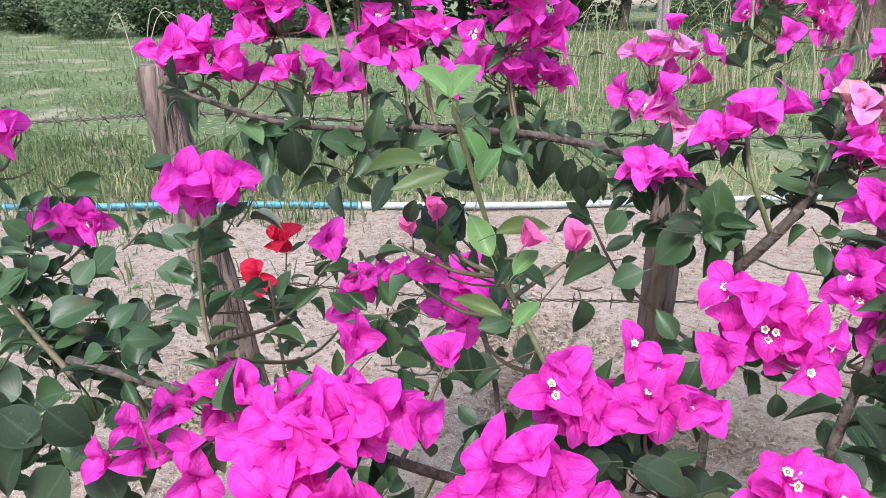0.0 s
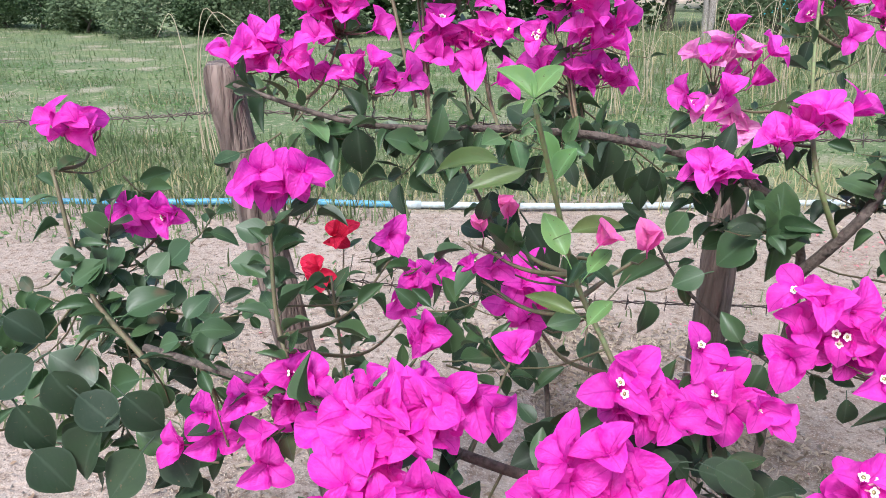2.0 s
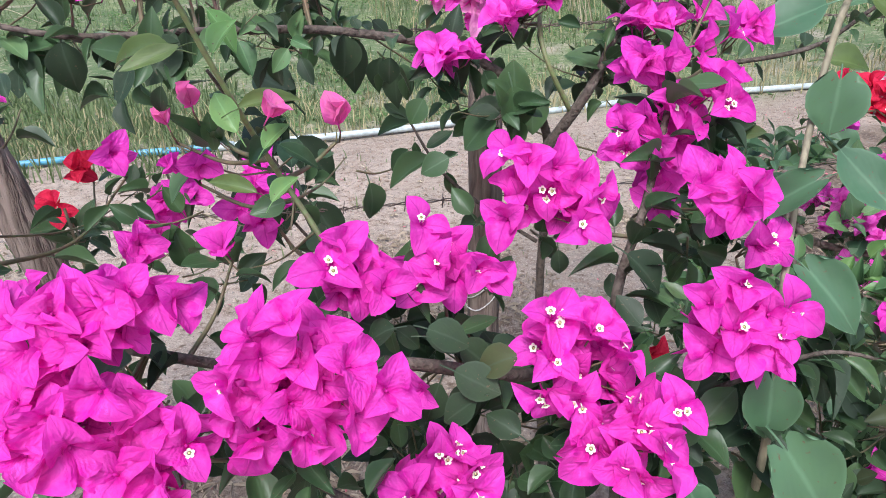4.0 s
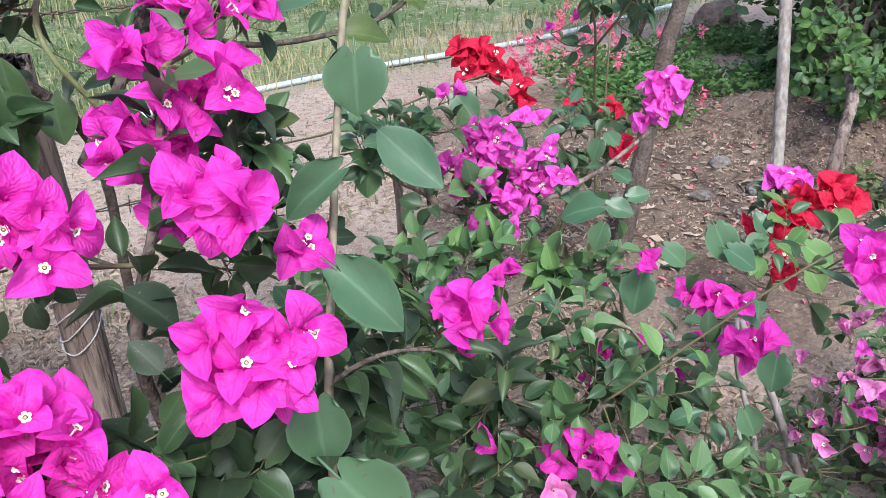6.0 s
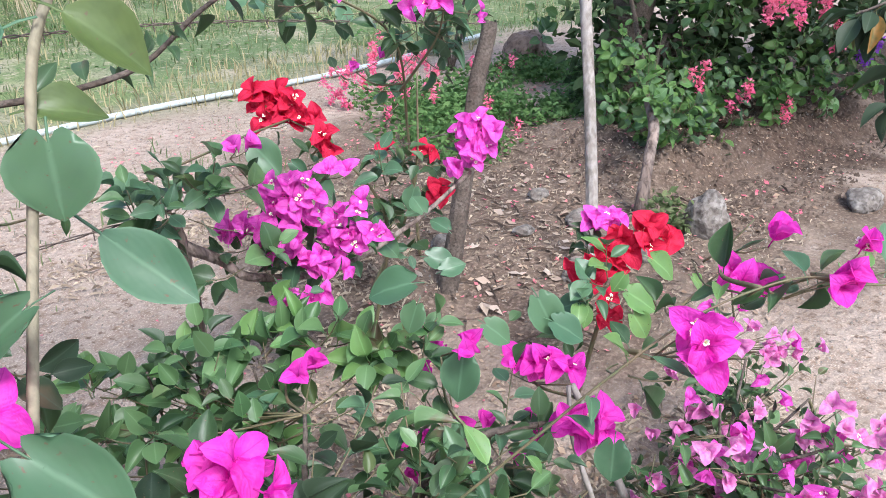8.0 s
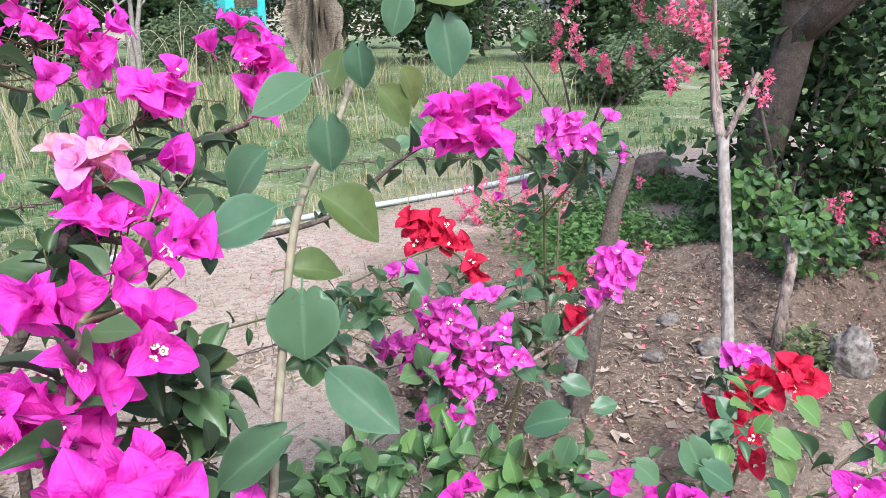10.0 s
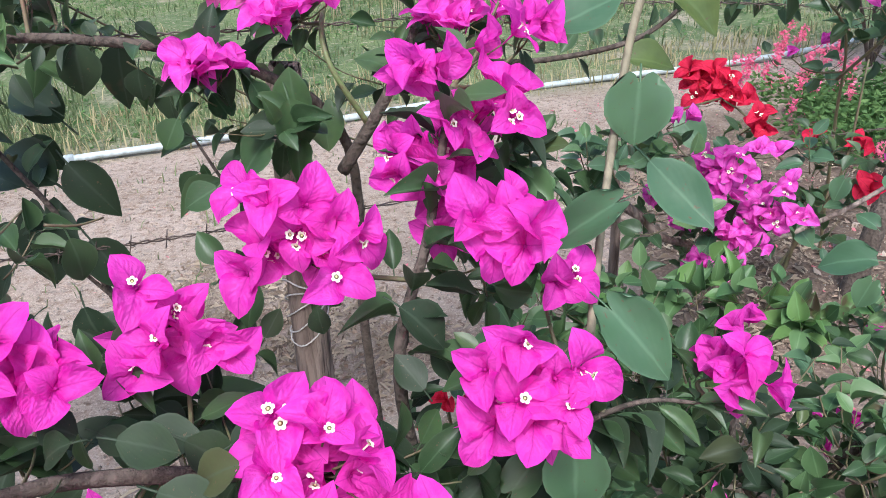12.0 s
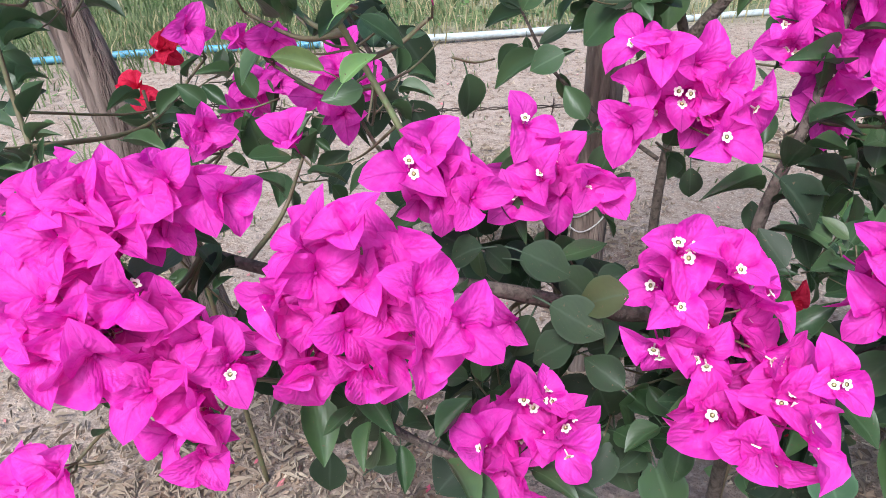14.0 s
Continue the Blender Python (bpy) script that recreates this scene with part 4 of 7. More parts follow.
for i, (x, y, r) in enumerate(((-6.6, 15.8, 0.85), (-5.6, 16.2, 0.6), (-4.6, 16.5, 0.85), (-10.2, 18, 0.9), (-3.7, 16.8, 0.75), (-12.5, 19, 1.1), (-8.6, 16.9, 0.6), (-2.8, 16.2, 0.6), (-11.3, 18.5, 0.8), (6.2, 14.9, 0.85), (7.2, 14.4, 0.8), (8.3, 6.1, 0.42), (10.5, 7.2, 0.5), (17, 12.5, 0.9), (15.0, 13.5, 0.8), (19, 13, 1.1), (14.6, 7.6, 0.75), (15.8, 7.4, 0.9), (13.2, 5.4, 0.7), (15.0, 8.9, 0.7), (17.5, 9.0, 1.1), (18.5, 11, 1.2))):
    blobs = [(x + rb.uniform(-1, 1) * r * 0.8, y + rb.uniform(-0.5, 0.5), G + r * (0.45 + 0.35 * k), r * rb.uniform(0.6, 0.9), r * 0.6) for k in range(3)]
    tree("shrub", (x, y, G), blobs, 5600, 0.085, CROWN_PALE if i % 2 == 0 or i > 5 else CROWN, "loose grey-green green shrub on the edge of the field", "shrub", 0.05, seed=40 + i)
for i, (x, y) in enumerate(((-46, 112), (-34, 113), (-60, 118), (-19, 125), (-75, 120), (-12, 135), (-40, 109), (-53, 108), (-30, 90), (-44, 84), (-24, 80), (-36, 70), (-60, 92), (-20, 98), (-14, 70), (-50, 72))):
    z = height(x, y)
    blobs = [(x + rb.uniform(-3, 3), y, z + 2 + 1.6 * k, 3.0, 2.0) for k in range(3)]
    tree("tree", (x, y, z), blobs, 1500, 0.9, CROWN if i < 8 else CROWN_PALE, "far tree beside the farmhouses", trunk=0.3, seed=60 + i)


# Only the trunk shows; the crown is added overhead, spread sunward to shade the bank.
tree("tree", (3.72, 1.85, G), [(3.75, 1.85, 2.8, 0.55, 0.45), (4.3, 1.1, 3.0, 0.7, 0.45), (3.9, 0.5, 3.1, 0.7, 0.45), (4.5, 0.3, 3.0, 0.7, 0.45), (3.85, 1.4, 3.4, 0.6, 0.4), (3.7, -0.3, 3.2, 0.8, 0.45), (4.5, -0.5, 3.2, 0.9, 0.5), (5.3, -0.3, 3.3, 0.9, 0.5), (5.2, 0.7, 3.2, 0.8, 0.5)], 10500, 0.12, CROWN, "dark thick-trunked tree overgrown by the coral vine, its unseen crown added to shade the bank", trunk=0.11, seed=77)


def bare_tree(foot, seed):
    """A small pale forked trunk with bare twigs."""
    f = Vector(foot)
    t = thing("forked_tree", f, "pale forked tree trunk in the tall grass", "tree")
    r = random.Random(seed)
    for k, dx in enumerate((-0.28, 0.22, 0.02)):
        top = f + Vector((dx * 2.2, 0.1 * k, 2.6 + 0.3 * k))
        tubes("trunk", [smooth_line([f + Vector((0.05 * k - 0.05, 0, -0.1)), f + Vector((dx * 0.35, 0, 0.9)), f + Vector((dx, 0, 1.6)), top])], PALE_BARK, t, f, 0.06, 0.03, 9, "", 0.25)
    for _ in range(8):
        a = f + Vector((r.uniform(-0.4, 0.4), 0, r.uniform(1.2, 2.4)))
        tubes("limb", [smooth_line([a, a + Vector((r.uniform(-0.5, 0.5), r.uniform(-0.3, 0.3), 0.4)), a + Vector((r.uniform(-1, 1), 0, 0.9))])], PALE_BARK, t, f, 0.018, 0.006, 6, "", 0.2)


bare_tree((4.3, 13.2, G), 3)


def banana(foot, seed):
    """A withered banana clump: a fibrous trunk hung with dry folded leaves."""
    f = Vector(foot)
    r = random.Random(seed)
    t = thing("withered_banana_plant", f, "withered banana trunk wrapped in hanging dry leaves", "banana plant")
    tubes("trunk", [smooth_line([f + Vector((0, 0, -0.1)), f + Vector((0.03, 0, 1.0)), f + Vector((0.08, 0, 2.4))])], BANANA, t, f, 0.09, 0.06, 14, "", 0.25)
    for k in range(44):
        a = r.uniform(0, 6.28)
        o = Vector((math.cos(a), math.sin(a), 0))
        z = r.uniform(0.7, 2.3)
        s = r.uniform(0.5, 1.1)
        m = along(o * r.uniform(0.07, 0.2) + Vector((0, 0, z)), o * r.uniform(0.02, 0.22) + Vector((0, 0, -1)), o, s, 0.22)
        key = ("dry", k % 3)
        if key not in MESHES:
            v, fc, u = blade(0.25, "oval", 0.8, 0.1, 0.25, 70 + k, 9, 5)
            MESHES[key] = mesh("dry_leaf", v, fc, BANANA, u)
        part("dry_leaf", MESHES[key], t, m)


banana((5.95, 9.9, G), 1)


def dry_weed(foot, tall, seed):
    """A dead weed: bare straw-coloured stalks that arch over."""
    f, r = Vector(foot), random.Random(seed)
    t = thing("dry_weed", f, "dead straw-coloured weed stalks standing in the grass", "weed")
    for k in range(7):
        h, dx, dy = tall * r.uniform(0.5, 1.1), r.uniform(-0.35, 0.35) * tall, r.uniform(-0.2, 0.2) * tall
        tubes("stalk", [smooth_line([f + Vector((0.02 * k, 0, -0.03)), f + Vector((dx * 0.2, dy * 0.3, h * 0.6)), f + Vector((dx * 0.7, dy, h)), f + Vector((dx * 1.5, dy, h * 0.86))])], DRY_STALK, t, f, 0.0045, 0.0015, 5)


for i, (x, y, h) in enumerate(((-1.75, 4.6, 0.95), (1.3, 6.5, 1.1), (1.75, 7.2, 1.2), (2.3, 6.9, 1.2), (2.7, 6.3, 1.0), (3.0, 7.4, 1.2), (3.6, 6.6, 1.0), (4.2, 6.8, 1.1))):
    dry_weed((x, y, G), h, i)


# ---- coral vine thicket on the bank ----
def thicket(name, foot, blobs, count, size, material, label, flowers, flower_mat, seed, trunks=True):
    t = thing(name, foot, label, "vine")
    f = Vector(foot)
    v, fc = foliage_cloud([(b[0] - f.x, b[1] - f.y, b[2] - f.z, b[3], b[4]) for b in blobs], count, size, seed, 0.5)
    part("foliage", mesh("foliage", v, fc, material, [(0.5, 0.5)] * len(v), False), t)
    tagged(t.children[0], kind="stuff")
    r = random.Random(seed)
    if trunks:
        for b in blobs[:5]:
            c = Vector(b[:3])
            tubes("stem", [smooth_line([f, f.lerp(c, 0.5) + Vector((r.uniform(-0.1, 0.1), 0, 0.1)), c])], BARK, t, f, 0.03, 0.01, 7, "", 0.2)
    for p, n in flowers:
        sp = []
        for _ in range(n):
            sp.append((p[0] - f.x + r.gauss(0, 0.03), p[1] - f.y + r.gauss(0, 0.03), p[2] - f.z + r.gauss(0, 0.05), 0.022, 0.045))
        v, fc = foliage_cloud(sp, 46 * n, 0.021, r.randrange(999), 0.8)
        part("blossom", mesh("blossom", v, fc, flower_mat, [(0.5, 0.5)] * len(v), False), t)
    return t


rc = random.Random(9)


def blossoms(plant, spots, material, n=4):
    """Hanging sprays of tiny blossoms, each spray a part."""
    f = plant.foot
    for p in spots:
        sp = [(p[0] - f.x + rc.gauss(0, 0.022), p[1] - f.y + rc.gauss(0, 0.022), p[2] - f.z - 0.03 * k, 0.02, 0.028) for k in range(n)]
        v, fc = foliage_cloud(sp, 40 * n, 0.019, rc.randrange(999), 0.8)
        part("blossom", mesh("blossom", v, fc, material, [(0.5, 0.5)] * len(v), False), plant.ob)


# Dark leaf lumps fill the vine's gaps; their colour stands for shade inside it.
thicket("vine_mass", (3.75, 1.75, G + 0.12), [(3.72, 1.85, 0.5, 0.22, 0.4), (3.95, 1.6, 0.55, 0.3, 0.4), (4.2, 1.4, 0.6, 0.3, 0.42), (4.55, 1.2, 0.7, 0.3, 0.45), (3.95, 1.85, 1.1, 0.25, 0.4), (4.3, 1.7, 1.1, 0.35, 0.4), (4.9, 1.3, 1.1, 0.35, 0.4), (4.0, 1.9, 1.6, 0.3, 0.4)], 5200, 0.08, CROWN, "inner leaf mass of the vine, coloured dark to stand for the shade within", [], CORAL, 4)
coral = Plant("coral_vine", (3.6, 1.5, G + 0.12), "leafy green coral vine with pink blossom sprays on the bank", "vine")
VINE_MATS = (VINE_LEAF, VINE_LEAF, VINE_LEAF, LEAF_GREEN, LEAF)
coral.limbs = [coral.branch([(3.6, 1.5, G), (3.6 + dx * 0.4, 1.6, 0.5), (3.6 + dx, 1.6 + dy, z)], 0.02, 0.006) for dx, dy, z in ((-0.1, 0.15, 1.0), (0.35, -0.1, 0.9), (0.6, -0.35, 0.7), (0.9, -0.45, 0.8), (0.5, 0.1, 1.3))]
for x, y, z, s, n in ((3.45, 1.65, 0.36, 0.10, 40), (3.36, 1.55, 0.34, 0.08, 30), (3.40, 1.62, 0.55, 0.07, 36), (3.75, 1.45, 0.45, 0.14, 80), (3.88, 1.40, 0.80, 0.15, 80), (4.05, 1.18, 0.48, 0.13, 70), (4.20, 1.12, 0.80, 0.15, 70), (4.42, 0.98, 0.55, 0.14, 60), (4.15, 1.65, 1.15, 0.2, 80), (4.6, 1.3, 1.1, 0.2, 70), (3.9, 1.75, 1.2, 0.14, 50), (3.6, 1.35, 0.30, 0.09, 40), (4.9, 0.9, 0.85, 0.17, 60), (5.1, 0.6, 0.7, 0.2, 50), (3.10, 1.32, 0.46, 0.10, 30), (3.22, 1.25, 0.38, 0.08, 24), (2.97, 1.22, 0.47, 0.05, 22), (3.42, 1.42, 0.34, 0.09, 45), (3.28, 1.36, 0.26, 0.08, 50), (3.45, 1.22, 0.22, 0.07, 40), (3.66, 1.22, 0.33, 0.09, 45), (3.92, 1.10, 0.36, 0.09, 45), (4.15, 0.98, 0.38, 0.09, 40), (4.45, 0.82, 0.42, 0.10, 40)):
    coral.clump((x, y, z), (s, s * 0.7, s), int(n * 2.1), 0.046, ("heart", "heart", "oval"), VINE_MATS, (-0.3, -0.8, 0.5))
blossoms(coral, [(rc.uniform(3.4, 4.6), rc.uniform(1.0, 1.3), rc.uniform(0.75, 1.15)) for _ in range(24)] + [(4.2, 0.95, 0.62), (3.5, 1.3, 0.5), (3.62, 1.15, 0.42), (3.9, 1.02, 0.35), (4.3, 0.85, 0.68), (4.45, 0.8, 0.75)], CORAL)
blossoms(coral, [(4.30, 0.86, 0.58), (4.75, 0.62, 0.62), (4.8, 0.6, 0.6)], VIOLET, 5)
coral.finish(200)
tree_vine = Plant("coral_vine", (2.42, 1.23, 0.84), "thin coral vine hanging in the young tree", "vine")
tree_vine.limbs = [tree_vine.branch([(2.42, 1.23, 0.83), (2.47, 1.29, 0.95), (2.53, 1.36, 1.1), (2.60, 1.44, 1.35)], 0.003, 0.002)]
tree_vine.spray(tree_vine.limbs[0], 20, 0.05, ("heart", "oval"), VINE_MATS, 0.3)
blossoms(tree_vine, [(2.55 + rc.gauss(0, 0.06), 1.40 + rc.gauss(0, 0.04), rc.uniform(1.02, 1.3)) for _ in range(6)] + [(2.74, 1.3, 1.02)], CORAL, 3)
tree_vine.finish(60)
back_vine = Plant("coral_vine", (4.1, 3.2, G), "straggling coral vine with pink blossom beyond the log", "vine")
back_vine.limbs = [back_vine.branch([(4.1, 3.2, G), (4.1 + dx * 0.5, 3.2, 0.6), (4.1 + dx, 3.2 + dy, z)], 0.012, 0.004) for dx, dy, z in ((-0.5, 0.3, 1.2), (-0.2, 0.2, 1.35), (0.3, -0.2, 1.3), (0.6, -0.4, 1.1))]
for x, y, z, n in ((3.7, 3.4, 1.3, 14), (4.4, 3.0, 1.32, 18), (4.9, 2.7, 1.2, 16), (4.8, 2.75, 0.55, 14), (4.6, 2.9, 0.3, 16)):
    back_vine.clump((x, y, z), (0.2, 0.15, 0.14), n, 0.08, ("heart", "oval"), VINE_MATS, (-0.3, -0.8, 0.5))
blossoms(back_vine, [(rc.uniform(3.5, 4.8), rc.uniform(2.6, 3.3), rc.uniform(0.95, 1.45)) for _ in range(15)] + [(rc.uniform(2.9, 3.9), rc.uniform(2.9, 3.3), rc.uniform(0.15, 0.4)) for _ in range(16)], CORAL)
back_vine.finish(60)
hanging = Plant("overhanging_branch", (2.5, 0.05, G), "drooping dark leafy branch with orange-spotted leaves", "shrub")
hanging.limbs = [hanging.branch([(2.5, 0.05, G - 0.05), (2.4, 0.12, 0.7), (2.2, 0.22, 0.95), (2.05, 0.30, 0.90), (1.93, 0.32, 0.80)], 0.01, 0.003),
                 hanging.branch([(2.25, 0.2, 0.93), (2.1, 0.34, 0.98), (1.98, 0.42, 0.95)], 0.005, 0.002)]
for line in hanging.limbs:
    hanging.spray(line, 22, 0.075, ("oval",), (LEAF_DARK, LEAF_DARK, LEAF, LEAF_ORANGE), 0.55, 1.3, 0.5)
hanging.finish()
GC = [(rc.uniform(2.8, 4.5), rc.uniform(1.65, 2.9), G + 0.05, 0.26, 0.09) for _ in range(26)]
thicket("ground_cover", (3.3, 2.3, G), GC, 13000, 0.036, VINE, "low green ground cover scattered with pink petals", [((rc.uniform(2.6, 4.2), rc.uniform(1.9, 2.9), G + 0.12), 1) for _ in range(16)], CORAL, 10, False)
thicket("weed_tuft", (2.72, 1.02, G), [(2.72, 1.02, G + 0.06, 0.08, 0.08)], 200, 0.035, GRASS, "green weed tuft beside the grey stone", [], CORAL, 12, False)

# ---- bougainvillea ----
BLEND = (MAGENTA, MAGENTA, FADED)
PINKS = (FADED, FADED, FADED, LILAC)
LEAF_MIX = (LEAF, LEAF_DARK, LEAF)
fence_bush = Plant("bougainvillea_bush", (0.50, 1.06, G), "tall magenta bougainvillea trained along the wire fence", "shrub", "bougainvilleas")
magenta_bush = Plant("bougainvillea_bush", (0.30, 0.78, G), "magenta bougainvillea with big trusses before the fence", "shrub", "bougainvilleas")
rose_bush = Plant("bougainvillea_bush", (0.46, 0.66, G), "magenta bougainvillea with white florets beside the pale shoot", "shrub", "bougainvilleas")
vine_bush = Plant("leafy_shoot", (0.56, 0.50, G), "tall pale woody shoot with broad heart-shaped green leaves", "shrub")
red_bush = Plant("bougainvillea_bush", (1.62, 1.32, G), "slender red bougainvillea by the leaning log", "shrub", "bougainvilleas")
red2_bush = Plant("bougainvillea_bush", (-0.2, 0.92, G), "thin red-flowered bougainvillea twigs near the post", "shrub", "bougainvilleas")
red3_bush = Plant("bougainvillea_bush", (1.72, 0.75, G), "small red and lilac bougainvillea beside the pale trunk", "shrub", "bougainvilleas")
low_red_bush = Plant("bougainvillea_bush", (0.51, 0.73, G), "small red-flowered bougainvillea hidden low under the magenta ones", "shrub", "bougainvilleas")
lilac_bush = Plant("bougainvillea_bush", (1.32, 1.22, G), "lilac-magenta bougainvillea on a low crooked branch", "shrub", "bougainvilleas")
far_bush = Plant("bougainvillea_bush", (2.0, 1.5, G), "arching magenta bougainvillea beyond the leaning log", "shrub", "bougainvilleas")
green_bush = Plant("bougainvillea_bush", (1.0, 0.62, G), "dense low green bougainvillea with few magenta flowers", "shrub", "bougainvilleas")
dark_bush = Plant("bougainvillea_bush", (0.14, 1.24, G), "dark-leaved bougainvillea shoot without flowers behind the fence", "shrub", "bougainvilleas")
faded_bush = Plant("bougainvillea_bush", (1.52, 0.36, G), "faded pink bougainvillea with small withering bracts", "shrub", "bougainvilleas")

for plant in (red_bush, red2_bush, red3_bush, low_red_bush):
    plant.colour = RED
lilac_bush.colour = far_bush.colour = LILAC
lilac_bush.fill = 0.9
rose_bush.size = 0.036
for plant in (magenta_bush, rose_bush, green_bush):
    plant.colour = DEEP
for plant in (red_bush, red3_bush, lilac_bush, far_bush, green_bush, faded_bush):
    plant.lean = (-0.6, -0.5, 0.55)
fence_bush.lean, fence_bush.size, fence_bush.fill, fence_bush.shut = (0.0, -0.5, 0.75), 0.039, 1.15, (1.0, 0.8, 0.6, 0.4)
fence_bush.limbs = [
    fence_bush.branch([(0.50, 1.06, G - 0.05), (0.48, 1.05, 0.5), (0.48, 1.03, 0.82), (0.36, 1.0, 0.95), (0.18, 1.03, 1.0), (0.0, 1.0, 1.02), (-0.2, 0.98, 1.03), (-0.38, 1.0, 1.08)], 0.0095, 0.0035),
    fence_bush.branch([(0.46, 0.99, 0.80), (0.52, 0.96, 0.90), (0.58, 1.0, 0.98), (0.66, 1.1, 1.02), (0.9, 1.2, 1.05)], 0.009, 0.004),
    fence_bush.branch([(0.58, 1.0, 0.97), (0.75, 1.08, 0.90), (0.94, 1.03, 0.92), (1.04, 1.0, 0.99), (1.12, 0.97, 1.04)], 0.005, 0.003),
    fence_bush.branch([(0.50, 0.97, 0.86), (0.45, 0.98, 0.98), (0.53, 1.2, 1.08), (0.56, 1.3, 1.28)], 0.0045, 0.0025, GREEN_STEM),
]
magenta_bush.limbs = [
    magenta_bush.branch([(0.30, 0.78, G - 0.05), (0.32, 0.70, 0.4), (0.37, 0.60, 0.64), (0.26, 0.56, 0.705), (0.14, 0.55, 0.75), (0.02, 0.54, 0.77), (-0.2, 0.62, 0.80), (-0.42, 0.70, 0.82)], 0.009, 0.005),
    magenta_bush.branch([(0.10, 0.55, 0.75), (0.05, 0.46, 0.72), (0.12, 0.44, 0.66), (0.20, 0.46, 0.62)], 0.005, 0.002),
    magenta_bush.branch([(0.13, 0.56, 0.80), (0.09, 0.60, 0.88), (0.06, 0.615, 0.94), (0.03, 0.57, 1.03), (0.0, 0.53, 1.13)], 0.0033, 0.002, GREEN_STEM),
    magenta_bush.branch([(-0.42, 0.70, 0.80), (-0.52, 0.78, 0.86), (-0.56, 0.82, 1.0)], 0.004, 0.002, STEM),
    magenta_bush.branch([(-0.22, 0.62, 0.79), (-0.26, 0.69, 0.86), (-0.265, 0.71, 0.97)], 0.003, 0.002, STEM),
]
rose_bush.limbs = [
    rose_bush.branch([(0.46, 0.66, G - 0.05), (0.45, 0.64, 0.45), (0.42, 0.62, 0.72), (0.47, 0.66, 0.84), (0.52, 0.71, 0.97)], 0.010, 0.004),
    rose_bush.branch([(0.45, 0.64, 0.46), (0.50, 0.56, 0.62), (0.57, 0.525, 0.68), (0.63, 0.51, 0.70), (0.70, 0.50, 0.68)], 0.0045, 0.002),
    rose_bush.branch([(0.44, 0.63, 0.58), (0.40, 0.52, 0.68), (0.34, 0.46, 0.72)], 0.006, 0.003),
]
vine_bush.limbs = [vine_bush.branch([(0.56, 0.50, G - 0.05), (0.555, 0.50, 0.45), (0.55, 0.49, 0.65), (0.62, 0.595, 0.77), (0.684, 0.675, 0.91), (0.727, 0.709, 1.03), (0.80, 0.755, 1.10), (0.90, 0.85, 1.17)], 0.0062, 0.003, SHOOT)]
red_bush.limbs = [red_bush.branch([(1.62, 1.32, G - 0.05), (1.66, 1.3, 0.4), (1.56, 1.4, 0.6), (1.5, 1.45, 0.66)], 0.006, 0.002, STEM),
                  red_bush.branch([(1.62, 1.32, 0.2), (1.74, 1.28, 0.45), (1.78, 1.3, 0.75)], 0.005, 0.002, STEM)]
low_red_bush.limbs = [low_red_bush.branch([(0.51, 0.73, G - 0.05), (0.51, 0.72, 0.3), (0.53, 0.70, 0.45)], 0.005, 0.002, STEM)]
red2_bush.limbs = [red2_bush.branch([(-0.2, 0.92, G - 0.05), (-0.22, 0.93, 0.5), (-0.25, 0.97, 0.8)], 0.005, 0.002, STEM)]
red3_bush.limbs = [red3_bush.branch([(1.72, 0.75, G - 0.05), (1.74, 0.72, 0.3), (1.82, 0.73, 0.42)], 0.006, 0.003, STEM)]
lilac_bush.limbs = [lilac_bush.branch([(1.105, 1.28, 0.525), (1.17, 1.27, 0.475), (1.23, 1.25, 0.42), (1.40, 1.2, 0.39), (1.6, 1.15, 0.45), (1.75, 1.1, 0.55)], 0.012, 0.005, POST),
                    lilac_bush.branch([(1.10, 1.29, G - 0.05), (1.115, 1.29, 0.35), (1.105, 1.28, 0.52), (1.095, 1.275, 0.58)], 0.013, 0.010, POST),
                    lilac_bush.branch([(1.25, 1.24, 0.43), (1.3, 1.22, 0.52), (1.32, 1.2, 0.6)], 0.004, 0.002)]
far_bush.limbs = [far_bush.branch([(2.0, 1.5, G - 0.05), (1.95, 1.5, 0.5), (1.85, 1.45, 0.8), (1.6, 1.45, 0.95)], 0.005, 0.003, STEM),
                  far_bush.branch([(1.9, 1.48, 0.65), (1.9, 1.35, 0.8), (1.88, 1.3, 0.9)], 0.004, 0.002, STEM)]
green_bush.limbs = [green_bush.branch([(1.0, 0.62, G - 0.05), (1.02, 0.62, 0.3), (1.1, 0.58, 0.45), (1.25, 0.5, 0.45)], 0.012, 0.004),
                    green_bush.branch([(1.0, 0.62, 0.2), (0.9, 0.65, 0.42), (0.95, 0.72, 0.52)], 0.008, 0.003),
                    green_bush.branch([(0.95, 0.5, 0.48), (1.02, 0.42, 0.6), (1.08, 0.36, 0.69), (1.15, 0.31, 0.75), (1.22, 0.25, 0.785), (1.27, 0.20, 0.785), (1.30, 0.15, 0.81)], 0.0017, 0.001, STEM),
                    green_bush.branch([(1.32, 0.45, 0.1), (1.30, 0.46, 0.25), (1.31, 0.52, 0.36), (1.33, 0.55, 0.44)], 0.006, 0.004, PALE_BARK),
                    green_bush.branch([(1.40, 0.36, G - 0.05), (1.38, 0.48, 0.28), (1.36, 0.56, 0.42)], 0.009, 0.006, PALE_BARK)]
dark_bush.limbs = [dark_bush.branch([(0.14, 1.24, G - 0.05), (0.13, 1.23, 0.4), (0.10, 1.23, 0.56), (0.06, 1.26, 0.68), (0.0, 1.28, 0.80), (-0.06, 1.27, 0.92)], 0.007, 0.003),
                   dark_bush.branch([(0.10, 1.23, 0.56), (0.05, 1.25, 0.63), (0.01, 1.27, 0.70)], 0.004, 0.002)]
